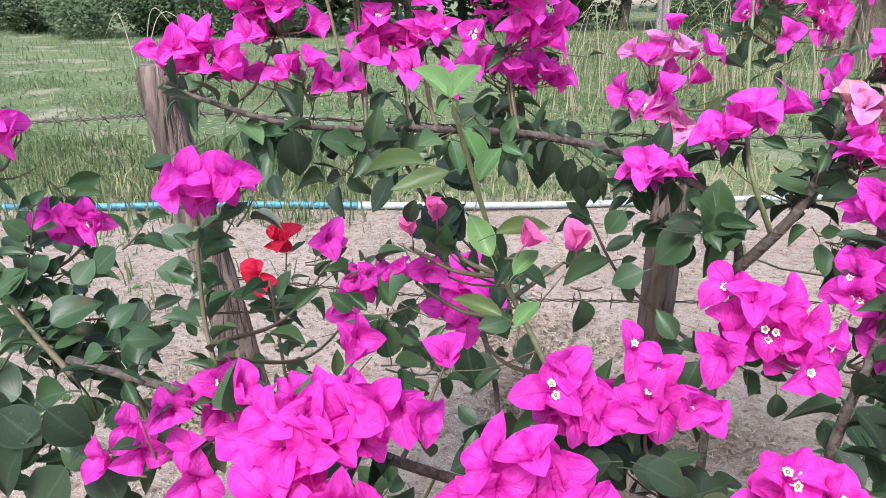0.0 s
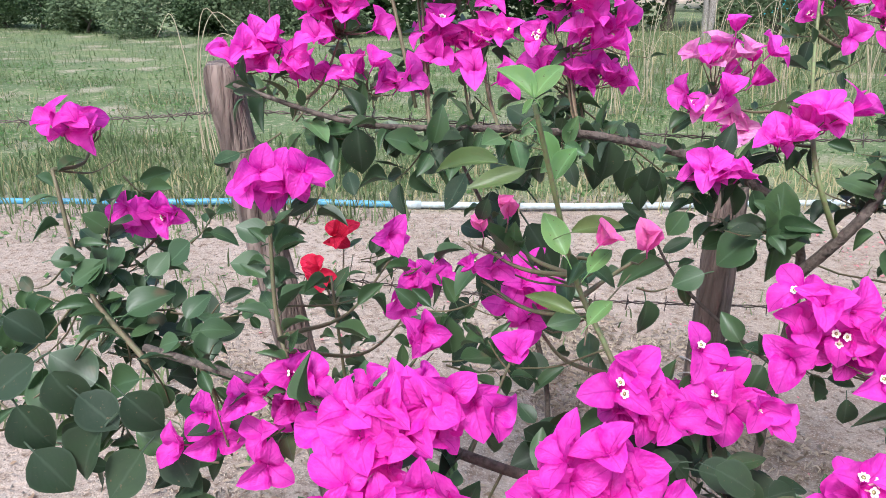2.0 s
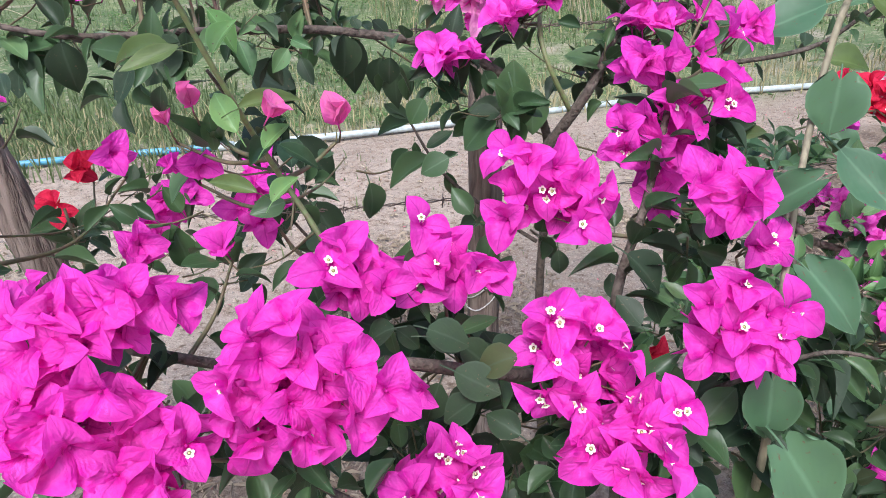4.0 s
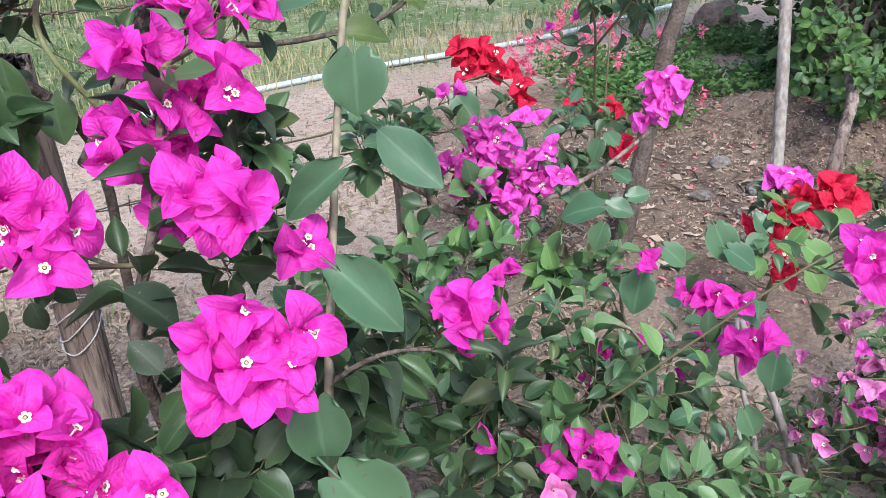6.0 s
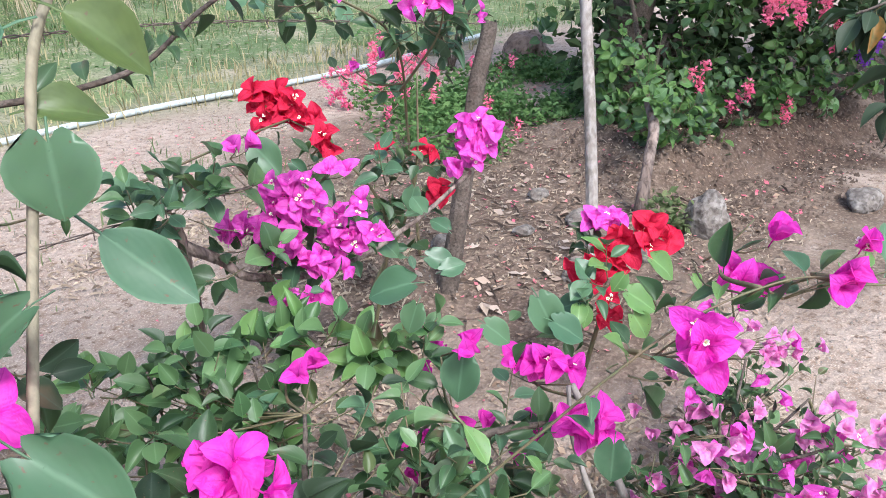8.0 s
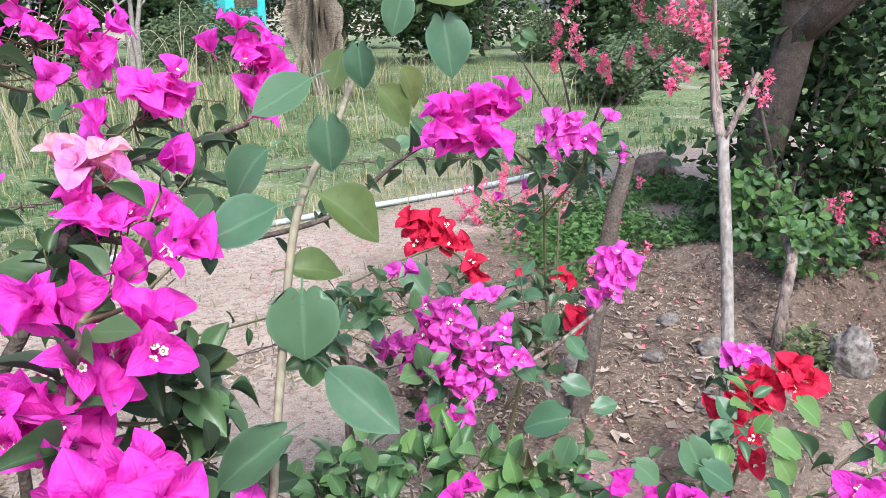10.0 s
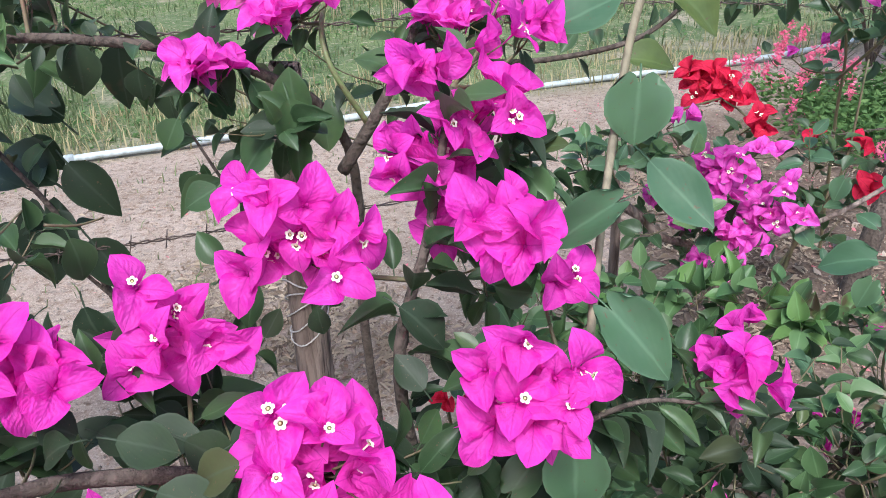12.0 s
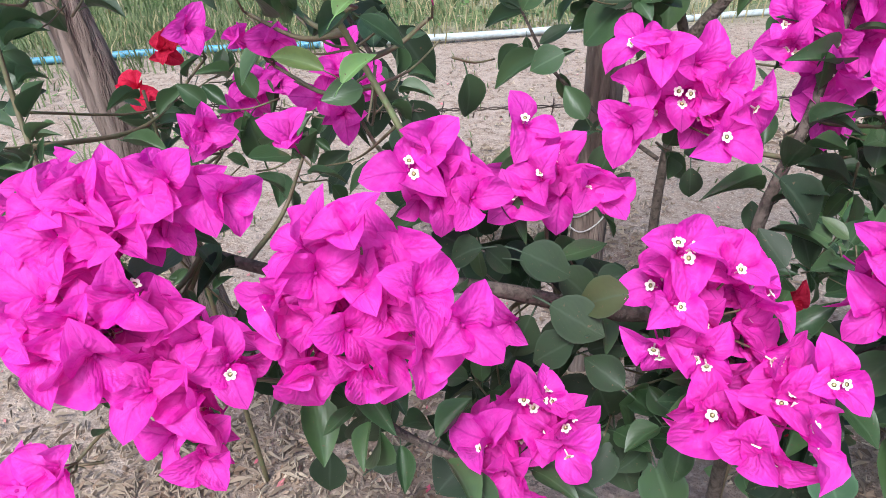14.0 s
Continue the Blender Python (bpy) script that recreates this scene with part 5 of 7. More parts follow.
faded_bush.limbs = [faded_bush.branch([(1.52, 0.36, G - 0.05), (1.52, 0.35, 0.22), (1.5 + dx, 0.33 + dy, 0.34)], 0.006, 0.002) for dx, dy in ((0.25, 0.08), (0.1, -0.12), (-0.05, -0.1), (0.08, 0.06), (0.2, -0.05))]

# trusses of flowers
fence_bush.heads((-0.343, 1.076, 1.097), [(-0.401, 1.020, 1.127), (-0.367, 1.026, 1.128), (-0.329, 1.046, 1.218), (-0.328, 1.033, 1.151), (-0.303, 1.024, 1.121), (-0.295, 1.024, 1.096), (-0.380, 1.011, 1.115)])
fence_bush.heads((-0.237, 1.092, 1.146), [(-0.258, 1.036, 1.231), (-0.209, 1.049, 1.210), (-0.276, 1.032, 1.191), (-0.267, 1.020, 1.149), (-0.223, 1.045, 1.178), (-0.171, 1.025, 1.159), (-0.256, 1.062, 1.168), (-0.238, 1.070, 1.200)])
fence_bush.heads((-0.202, 1.076, 1.061), [(-0.222, 1.024, 1.096), (-0.176, 1.018, 1.116), (-0.127, 1.013, 1.090), (-0.284, 1.050, 1.102)])
fence_bush.heads((-0.054, 1.124, 1.096), [(-0.087, 1.072, 1.172), (-0.094, 1.070, 1.120), (-0.029, 1.080, 1.146), (-0.037, 1.060, 1.102), (-0.012, 1.081, 1.163), (-0.065, 1.102, 1.141), (-0.114, 1.081, 1.154), (0.008, 1.043, 1.087)])
fence_bush.heads((-0.123, 1.105, 1.214), [(-0.131, 1.058, 1.241), (-0.149, 1.060, 1.263), (-0.071, 1.048, 1.255), (-0.169, 1.049, 1.271), (-0.101, 1.056, 1.230), (-0.115, 1.057, 1.267)])
fence_bush.heads((-0.119, 1.112, 1.270), [(-0.119, 1.062, 1.310)], open_=0.2)
fence_bush.heads((-0.028, 1.158, 1.162), [(-0.040, 1.112, 1.208), (-0.017, 1.104, 1.197)])
red_bush.heads((-0.063, 1.181, 1.169), [(-0.063, 1.131, 1.209)])
fence_bush.heads((0.109, 1.119, 1.189), [(0.072, 1.072, 1.260), (0.119, 1.078, 1.251), (0.157, 1.066, 1.244), (0.047, 1.073, 1.211), (0.089, 1.072, 1.219), (0.130, 1.054, 1.229), (0.157, 1.048, 1.207), (0.107, 1.051, 1.203), (0.101, 1.100, 1.241)])
fence_bush.heads((0.109, 1.125, 1.118), [(0.182, 1.082, 1.167), (0.118, 1.068, 1.156), (0.054, 1.073, 1.148), (0.175, 1.057, 1.138), (0.136, 1.073, 1.172), (0.010, 1.069, 1.150), (0.089, 1.106, 1.172)])
fence_bush.heads((0.133, 1.150, 1.057), [(0.061, 1.091, 1.104), (0.118, 1.091, 1.091), (0.170, 1.089, 1.092), (0.201, 1.092, 1.079), (0.100, 1.125, 1.107), (0.149, 1.113, 1.108)])
fence_bush.heads((0.382, 1.233, 1.035), [(0.326, 1.190, 1.113), (0.414, 1.194, 1.116), (0.459, 1.191, 1.119), (0.396, 1.208, 1.157), (0.308, 1.173, 1.049), (0.379, 1.160, 1.056), (0.396, 1.165, 1.016), (0.410, 1.161, 0.992), (0.356, 1.203, 1.104), (0.378, 1.181, 1.028)], colour=BLEND)
fence_bush.heads((0.646, 1.387, 1.171), [(0.529, 1.353, 1.228), (0.584, 1.349, 1.252), (0.638, 1.357, 1.274), (0.659, 1.340, 1.260), (0.714, 1.353, 1.259), (0.634, 1.332, 1.198), (0.565, 1.320, 1.169), (0.639, 1.302, 1.133), (0.713, 1.340, 1.211), (0.765, 1.341, 1.209), (0.729, 1.305, 1.156), (0.564, 1.344, 1.210), (0.680, 1.319, 1.172), (0.623, 1.369, 1.224)], fill=0.25, size=.034)
fence_bush.heads((0.569, 1.437, 1.303), [(0.647, 1.373, 1.334), (0.616, 1.380, 1.343), (0.514, 1.395, 1.341), (0.499, 1.401, 1.352)], fill=0.2, size=.034)
fence_bush.heads((0.429, 1.012, 1.000), [(0.437, 0.955, 1.064), (0.490, 0.966, 1.058), (0.401, 0.946, 1.026), (0.384, 0.962, 1.019), (0.432, 0.979, 1.035)])
fence_bush.heads((0.309, 0.986, 0.941), [(0.283, 0.929, 0.985), (0.316, 0.942, 0.985), (0.341, 0.942, 0.977), (0.296, 0.931, 0.976)])
fence_bush.heads((0.599, 0.992, 1.027), [(0.576, 0.975, 1.071), (0.611, 0.933, 1.080), (0.622, 0.910, 1.056), (0.588, 0.950, 1.060)], colour=(CREAM, FADED, FADED), leaves=2, size=.036)
fence_bush.heads((0.603, 0.961, 0.972), [(0.580, 0.917, 1.009), (0.602, 0.905, 1.002), (0.580, 0.934, 1.023), (0.651, 0.888, 1.012)])
fence_bush.heads((0.713, 1.164, 1.070), [(0.717, 1.107, 1.128), (0.753, 1.086, 1.147), (0.762, 1.094, 1.118), (0.737, 1.087, 1.097), (0.711, 1.136, 1.130), (0.662, 1.152, 1.087), (0.651, 1.134, 1.062)])
fence_bush.heads((0.708, 1.328, 1.143), [(0.690, 1.297, 1.208), (0.735, 1.268, 1.208), (0.705, 1.275, 1.161), (0.700, 1.274, 1.153)])
fence_bush.heads((0.920, 1.250, 1.114), [(0.866, 1.245, 1.176), (0.912, 1.229, 1.212), (0.925, 1.216, 1.175), (0.945, 1.176, 1.139), (0.907, 1.203, 1.149), (0.948, 1.198, 1.184), (0.951, 1.158, 1.122), (0.908, 1.171, 1.072)])
rose_bush.heads((0.642, 0.850, 1.040), [(0.642, 0.800, 1.080)], open_=0.0, leaves=2)
rose_bush.heads((0.630, 0.793, 0.977), [(0.628, 0.745, 1.021), (0.631, 0.741, 1.012)], open_=0.1, leaves=3)
magenta_bush.heads((-0.553, 0.912, 1.011), [(-0.540, 0.850, 1.060), (-0.574, 0.861, 1.058), (-0.526, 0.860, 1.046), (-0.572, 0.878, 1.039)], florets=0.1)
magenta_bush.heads((-0.470, 0.911, 0.892), [(-0.494, 0.849, 0.943), (-0.456, 0.862, 0.938), (-0.487, 0.874, 0.918), (-0.442, 0.858, 0.927)], florets=0.6)
magenta_bush.heads((-0.271, 0.811, 0.966), [(-0.282, 0.752, 1.022), (-0.256, 0.760, 1.002), (-0.236, 0.760, 1.018), (-0.303, 0.761, 0.999), (-0.281, 0.774, 0.991)], florets=0.1)
red2_bush.heads((-0.266, 1.192, 0.763), [(-0.263, 1.139, 0.809), (-0.269, 1.144, 0.798)])
red2_bush.heads((-0.285, 1.087, 0.741), [(-0.289, 1.048, 0.786), (-0.281, 1.026, 0.775)])
magenta_bush.heads((-0.151, 0.940, 0.847), [(-0.151, 0.885, 0.896), (-0.151, 0.895, 0.879)], open_=0.6, florets=0.1)
magenta_bush.heads((-0.118, 1.048, 0.733), [(-0.130, 1.009, 0.785), (-0.147, 0.984, 0.758), (-0.102, 0.999, 0.794), (-0.080, 1.000, 0.788), (-0.138, 0.980, 0.741), (-0.113, 1.015, 0.773)], leaves=8, florets=0.1)
magenta_bush.heads((-0.098, 0.740, 0.804), [(-0.094, 0.691, 0.848), (-0.101, 0.688, 0.841)], leaves=8, florets=0.1)
magenta_bush.heads((-0.009, 0.687, 0.970), [(-0.009, 0.637, 1.010)], colour=BUDPINK, size=.026, lean=(0, -.4, .8), open_=0.12, leaves=1, florets=0.1)
magenta_bush.heads((0.067, 0.592, 0.977), [(0.067, 0.542, 1.017)], colour=BUDPINK, size=.026, lean=(0, -.4, .8), open_=0.12, leaves=1, florets=0.1)
magenta_bush.heads((0.121, 0.658, 0.949), [(0.121, 0.608, 0.989)], colour=BUDPINK, size=.030, lean=(0, -.6, .6), open_=0.3, leaves=1, florets=0.1)
magenta_bush.heads((-0.036, 0.689, 0.955), [(-0.036, 0.639, 0.995)], colour=BUDPINK, size=.024, lean=(0, -.4, .8), open_=0.2, leaves=1, florets=0.1)
magenta_bush.heads((0.032, 0.828, 0.818), [(0.025, 0.787, 0.872), (0.057, 0.757, 0.871), (0.007, 0.772, 0.845), (0.030, 0.763, 0.831), (0.032, 0.807, 0.885), (0.044, 0.782, 0.842)], leaves=8, florets=0.1)
magenta_bush.heads((-0.000, 0.652, 0.834), [(-0.000, 0.602, 0.874)], open_=.2, florets=0.1)
magenta_bush.heads((-0.030, 0.740, 0.892), [(-0.045, 0.684, 0.935), (-0.016, 0.696, 0.929)], open_=.2, florets=0.1)
magenta_bush.heads((0.057, 0.473, 0.786), [(0.058, 0.435, 0.882), (0.021, 0.438, 0.874), (0.035, 0.430, 0.850), (0.062, 0.429, 0.845), (0.003, 0.422, 0.838), (0.027, 0.415, 0.822), (0.057, 0.407, 0.820), (0.081, 0.405, 0.799), (0.061, 0.395, 0.791), (0.021, 0.411, 0.782), (0.104, 0.407, 0.850), (0.127, 0.395, 0.828), (0.103, 0.398, 0.805), (0.082, 0.420, 0.826), (0.023, 0.456, 0.825), (0.052, 0.445, 0.815), (0.068, 0.437, 0.806), (0.006, 0.436, 0.799), (0.092, 0.449, 0.842)], leaves=10, florets=0.20)
magenta_bush.heads((-0.101, 0.527, 0.840), [(-0.138, 0.488, 0.904), (-0.151, 0.474, 0.892), (-0.117, 0.472, 0.894), (-0.088, 0.480, 0.889), (-0.066, 0.475, 0.898), (-0.044, 0.487, 0.890), (-0.026, 0.483, 0.882), (-0.138, 0.459, 0.870), (-0.117, 0.458, 0.864), (-0.168, 0.475, 0.866), (-0.098, 0.468, 0.865), (-0.070, 0.485, 0.862), (-0.093, 0.497, 0.862)], leaves=8, florets=0.1)
magenta_bush.heads((-0.125, 0.467, 0.786), [(-0.148, 0.437, 0.845), (-0.122, 0.415, 0.832), (-0.103, 0.399, 0.817), (-0.136, 0.404, 0.816), (-0.116, 0.427, 0.832), (-0.084, 0.421, 0.847), (-0.157, 0.415, 0.831), (-0.132, 0.415, 0.786)], leaves=8, florets=0.20)
magenta_bush.heads((-0.061, 0.465, 0.742), [(-0.062, 0.433, 0.823), (-0.048, 0.425, 0.809), (-0.030, 0.414, 0.793), (-0.076, 0.425, 0.787), (-0.055, 0.401, 0.782), (-0.083, 0.401, 0.789), (-0.079, 0.399, 0.744), (-0.049, 0.389, 0.731), (-0.067, 0.446, 0.783)], leaves=8, florets=0.28)
magenta_bush.heads((-0.171, 0.439, 0.687), [(-0.174, 0.392, 0.723), (-0.151, 0.386, 0.739), (-0.186, 0.388, 0.718)], florets=0.24)
magenta_bush.heads((0.119, 0.618, 0.802), [(0.114, 0.581, 0.869), (0.096, 0.561, 0.858), (0.123, 0.556, 0.831), (0.150, 0.553, 0.834), (0.104, 0.571, 0.821), (0.129, 0.586, 0.840)], leaves=8, florets=0.1)
magenta_bush.heads((-0.243, 0.671, 0.750), [(-0.264, 0.634, 0.812), (-0.210, 0.631, 0.820), (-0.268, 0.608, 0.768), (-0.192, 0.609, 0.773), (-0.234, 0.638, 0.781), (-0.256, 0.594, 0.736), (-0.283, 0.616, 0.804), (-0.234, 0.636, 0.824)], leaves=8, florets=0.1)
magenta_bush.heads((-0.338, 0.676, 0.715), [(-0.333, 0.630, 0.774), (-0.368, 0.630, 0.736), (-0.313, 0.616, 0.756)], leaves=6, florets=0.1)
magenta_bush.heads((0.168, 0.561, 0.695), [(0.168, 0.511, 0.735)], leaves=4, florets=0.1)
magenta_bush.heads((0.175, 0.491, 0.639), [(0.139, 0.439, 0.680), (0.194, 0.459, 0.703), (0.211, 0.446, 0.684), (0.160, 0.430, 0.656), (0.187, 0.437, 0.683), (0.176, 0.455, 0.697), (0.155, 0.426, 0.649), (0.201, 0.420, 0.682), (0.149, 0.454, 0.675)], leaves=8, florets=0.64)
rose_bush.heads((0.311, 0.499, 0.737), [(0.292, 0.474, 0.822), (0.280, 0.448, 0.796), (0.322, 0.455, 0.821), (0.348, 0.446, 0.795), (0.301, 0.432, 0.753), (0.271, 0.438, 0.757), (0.311, 0.424, 0.719), (0.350, 0.421, 0.756), (0.306, 0.461, 0.769), (0.338, 0.453, 0.768), (0.303, 0.485, 0.793)], leaves=10, florets=1.0)
rose_bush.heads((0.343, 0.445, 0.685), [(0.381, 0.398, 0.759), (0.363, 0.379, 0.729), (0.322, 0.380, 0.715), (0.352, 0.401, 0.739), (0.308, 0.411, 0.711), (0.337, 0.378, 0.706), (0.334, 0.419, 0.717)], leaves=10, florets=1.0)
magenta_bush.heads((0.229, 0.679, 0.768), [(0.207, 0.655, 0.851), (0.210, 0.622, 0.811), (0.254, 0.607, 0.812), (0.191, 0.621, 0.789), (0.233, 0.632, 0.789), (0.233, 0.655, 0.812), (0.272, 0.610, 0.792)], leaves=8, florets=0.80)
rose_bush.heads((0.344, 0.697, 0.838), [(0.322, 0.651, 0.911), (0.360, 0.652, 0.899), (0.343, 0.646, 0.871), (0.380, 0.638, 0.881), (0.294, 0.643, 0.847), (0.373, 0.602, 0.850), (0.397, 0.623, 0.871), (0.304, 0.678, 0.918), (0.311, 0.667, 0.875), (0.362, 0.644, 0.856), (0.340, 0.675, 0.882)], leaves=10, florets=.5)
rose_bush.heads((0.510, 0.735, 0.885), [(0.445, 0.685, 0.923), (0.474, 0.688, 0.932), (0.508, 0.687, 0.947), (0.525, 0.677, 0.922), (0.483, 0.675, 0.901), (0.484, 0.662, 0.874), (0.576, 0.696, 0.971), (0.564, 0.665, 0.946), (0.562, 0.708, 0.957), (0.447, 0.673, 0.900), (0.518, 0.690, 0.899), (0.536, 0.713, 0.932)], leaves=10, florets=.4)
rose_bush.heads((0.520, 0.772, 0.954), [(0.491, 0.721, 0.988), (0.595, 0.711, 1.020), (0.486, 0.724, 0.994), (0.508, 0.733, 0.975)], leaves=4)
rose_bush.heads((0.509, 0.604, 0.848), [(0.513, 0.563, 0.892), (0.527, 0.538, 0.892), (0.494, 0.549, 0.875), (0.479, 0.560, 0.898), (0.514, 0.539, 0.875), (0.527, 0.576, 0.898)], leaves=8)
rose_bush.heads((0.491, 0.717, 0.800), [(0.486, 0.663, 0.836), (0.497, 0.672, 0.845)], leaves=6)
rose_bush.heads((0.489, 0.517, 0.742), [(0.453, 0.488, 0.804), (0.484, 0.482, 0.819), (0.471, 0.464, 0.788), (0.505, 0.462, 0.794), (0.482, 0.450, 0.768), (0.449, 0.466, 0.760), (0.535, 0.465, 0.793), (0.504, 0.444, 0.754), (0.473, 0.488, 0.774), (0.510, 0.487, 0.767), (0.514, 0.445, 0.777)], leaves=10, florets=.7)
rose_bush.heads((0.585, 0.640, 0.761), [(0.575, 0.589, 0.798), (0.595, 0.591, 0.805)], leaves=8)
rose_bush.heads((0.718, 0.527, 0.688), [(0.721, 0.483, 0.748), (0.709, 0.489, 0.728), (0.726, 0.449, 0.725), (0.730, 0.485, 0.726), (0.706, 0.481, 0.712)], leaves=6, size=.031)
red_bush.heads((1.504, 1.535, 0.650), [(1.475, 1.538, 0.705), (1.493, 1.500, 0.694), (1.515, 1.475, 0.700), (1.501, 1.473, 0.670), (1.530, 1.440, 0.663), (1.466, 1.504, 0.659), (1.551, 1.414, 0.663), (1.469, 1.549, 0.718), (1.528, 1.459, 0.707), (1.512, 1.499, 0.717)], leaves=3, size=.04, florets=.3)
red_bush.heads((1.462, 1.324, 0.612), [(1.465, 1.281, 0.649), (1.458, 1.279, 0.669), (1.464, 1.263, 0.640)], leaves=4, size=.036, florets=.5)
red_bush.heads((1.751, 1.344, 0.518), [(1.702, 1.345, 0.563), (1.767, 1.281, 0.559), (1.784, 1.258, 0.552)], leaves=6, size=.038)
red_bush.heads((1.743, 1.246, 0.434), [(1.741, 1.185, 0.470), (1.745, 1.207, 0.478)], leaves=6, size=.038)
red3_bush.heads((1.821, 0.768, 0.407), [(1.888, 0.668, 0.477), (1.849, 0.703, 0.488), (1.823, 0.729, 0.469), (1.844, 0.677, 0.456), (1.800, 0.756, 0.449), (1.768, 0.763, 0.418), (1.746, 0.776, 0.388), (1.759, 0.747, 0.378), (1.794, 0.744, 0.434), (1.894, 0.649, 0.466), (1.824, 0.713, 0.446), (1.865, 0.686, 0.500)], leaves=6, size=.04, florets=.3)
red3_bush.heads((1.716, 0.737, 0.310), [(1.733, 0.697, 0.371), (1.709, 0.673, 0.335), (1.705, 0.692, 0.344)], leaves=6, size=.036)
low_red_bush.heads((0.512, 0.742, 0.549), [(0.522, 0.699, 0.593), (0.502, 0.726, 0.585)], leaves=2, size=.026, open_=.8)
low_red_bush.heads((0.500, 0.637, 0.478), [(0.489, 0.590, 0.514), (0.511, 0.624, 0.522)], leaves=2, size=.026, open_=.8)
low_red_bush.heads((0.490, 0.801, 0.442), [(0.490, 0.771, 0.482)], leaves=2, size=.026, open_=.8)
low_red_bush.heads((0.532, 0.681, 0.407), [(0.532, 0.651, 0.447)], leaves=2, size=.026, open_=.8)
lilac_bush.heads((1.296, 1.236, 0.567), [(1.283, 1.229, 0.618), (1.296, 1.190, 0.629), (1.299, 1.165, 0.599), (1.323, 1.142, 0.608), (1.271, 1.220, 0.582), (1.287, 1.170, 0.583), (1.318, 1.166, 0.634), (1.292, 1.208, 0.602)], leaves=5, size=.032, florets=.5)
lilac_bush.heads((1.259, 1.258, 0.500), [(1.218, 1.245, 0.551), (1.203, 1.270, 0.519), (1.247, 1.217, 0.530), (1.290, 1.182, 0.544), (1.314, 1.159, 0.547), (1.331, 1.141, 0.571), (1.238, 1.240, 0.539), (1.277, 1.150, 0.527), (1.203, 1.283, 0.540), (1.262, 1.213, 0.557), (1.264, 1.189, 0.520)], leaves=5, size=.032, florets=.5)
lilac_bush.heads((1.401, 1.179, 0.469), [(1.417, 1.125, 0.547), (1.399, 1.136, 0.499), (1.371, 1.153, 0.466), (1.425, 1.130, 0.568), (1.421, 1.099, 0.508), (1.437, 1.083, 0.500), (1.393, 1.155, 0.509), (1.359, 1.168, 0.504), (1.390, 1.111, 0.484)], leaves=5, size=.032, florets=.5)
lilac_bush.heads((1.292, 1.207, 0.432), [(1.276, 1.176, 0.482), (1.259, 1.210, 0.478), (1.300, 1.156, 0.466), (1.320, 1.111, 0.460), (1.235, 1.231, 0.481), (1.339, 1.083, 0.455), (1.313, 1.134, 0.481)], leaves=6, size=.032, florets=.4)
lilac_bush.heads((1.255, 1.179, 0.364), [(1.237, 1.157, 0.415), (1.264, 1.104, 0.409), (1.255, 1.114, 0.384), (1.233, 1.173, 0.399), (1.287, 1.096, 0.415)], leaves=6, size=.032, florets=.5)
lilac_bush.heads((1.447, 1.277, 0.568), [(1.451, 1.234, 0.611), (1.428, 1.234, 0.608), (1.463, 1.212, 0.606)], leaves=3, size=.036)
lilac_bush.heads((1.276, 1.358, 0.641), [(1.266, 1.320, 0.679), (1.286, 1.296, 0.684)], leaves=2, size=.036, open_=.1)
lilac_bush.heads((1.762, 1.141, 0.588), [(1.758, 1.122, 0.661), (1.790, 1.081, 0.661), (1.766, 1.087, 0.625), (1.747, 1.088, 0.582), (1.704, 1.104, 0.577), (1.786, 1.061, 0.652), (1.783, 1.109, 0.671), (1.779, 1.072, 0.611), (1.745, 1.095, 0.608)], leaves=4, size=.036, florets=.5)
red3_bush.heads((1.881, 0.848, 0.433), [(1.882, 0.807, 0.483), (1.904, 0.782, 0.472), (1.860, 0.815, 0.474), (1.877, 0.787, 0.462)], colour=LILAC, leaves=3, size=.036)
fence_bush.heads((1.168, 0.994, 1.025), [(1.098, 0.966, 1.034), (1.133, 0.960, 1.055), (1.169, 0.941, 1.090), (1.170, 0.920, 1.043), (1.154, 0.958, 1.076), (1.195, 0.919, 1.027), (1.219, 0.911, 1.103), (1.196, 0.938, 1.097), (1.120, 0.973, 1.077), (1.180, 0.971, 1.040), (1.213, 0.922, 1.075)], leaves=6, size=.04)
far_bush.heads((1.829, 1.330, 0.892), [(1.783, 1.335, 0.974), (1.823, 1.296, 0.968), (1.799, 1.288, 0.907), (1.759, 1.307, 0.901), (1.904, 1.247, 0.967), (1.910, 1.207, 0.878), (1.852, 1.264, 0.941), (1.833, 1.272, 0.913), (1.795, 1.306, 0.940)], leaves=6, size=.037)
far_bush.heads((1.821, 1.568, 0.700), [(1.855, 1.500, 0.753), (1.786, 1.537, 0.726)], leaves=2, size=.036, open_=.1)
green_bush.heads((1.122, 0.634, 0.564), [(1.129, 0.586, 0.605), (1.114, 0.582, 0.604)], leaves=4, open_=.1)
green_bush.heads((0.998, 0.825, 0.501), [(1.008, 0.770, 0.547), (0.988, 0.780, 0.534)], leaves=4, open_=.1)
green_bush.heads((1.369, 0.658, 0.396), [(1.352, 0.634, 0.434), (1.376, 0.604, 0.434), (1.361, 0.617, 0.442), (1.386, 0.577, 0.435)], leaves=4, size=.038, florets=.5)
green_bush.heads((1.226, 0.499, 0.443), [(1.222, 0.457, 0.490), (1.208, 0.475, 0.485), (1.234, 0.438, 0.502), (1.235, 0.428, 0.472), (1.234, 0.449, 0.467)], leaves=6)
green_bush.heads((1.189, 0.662, 0.375), [(1.191, 0.701, 0.507), (1.167, 0.638, 0.418), (1.232, 0.559, 0.433), (1.227, 0.544, 0.406), (1.210, 0.562, 0.376), (1.104, 0.670, 0.351)], leaves=4, open_=.2, size=.03)
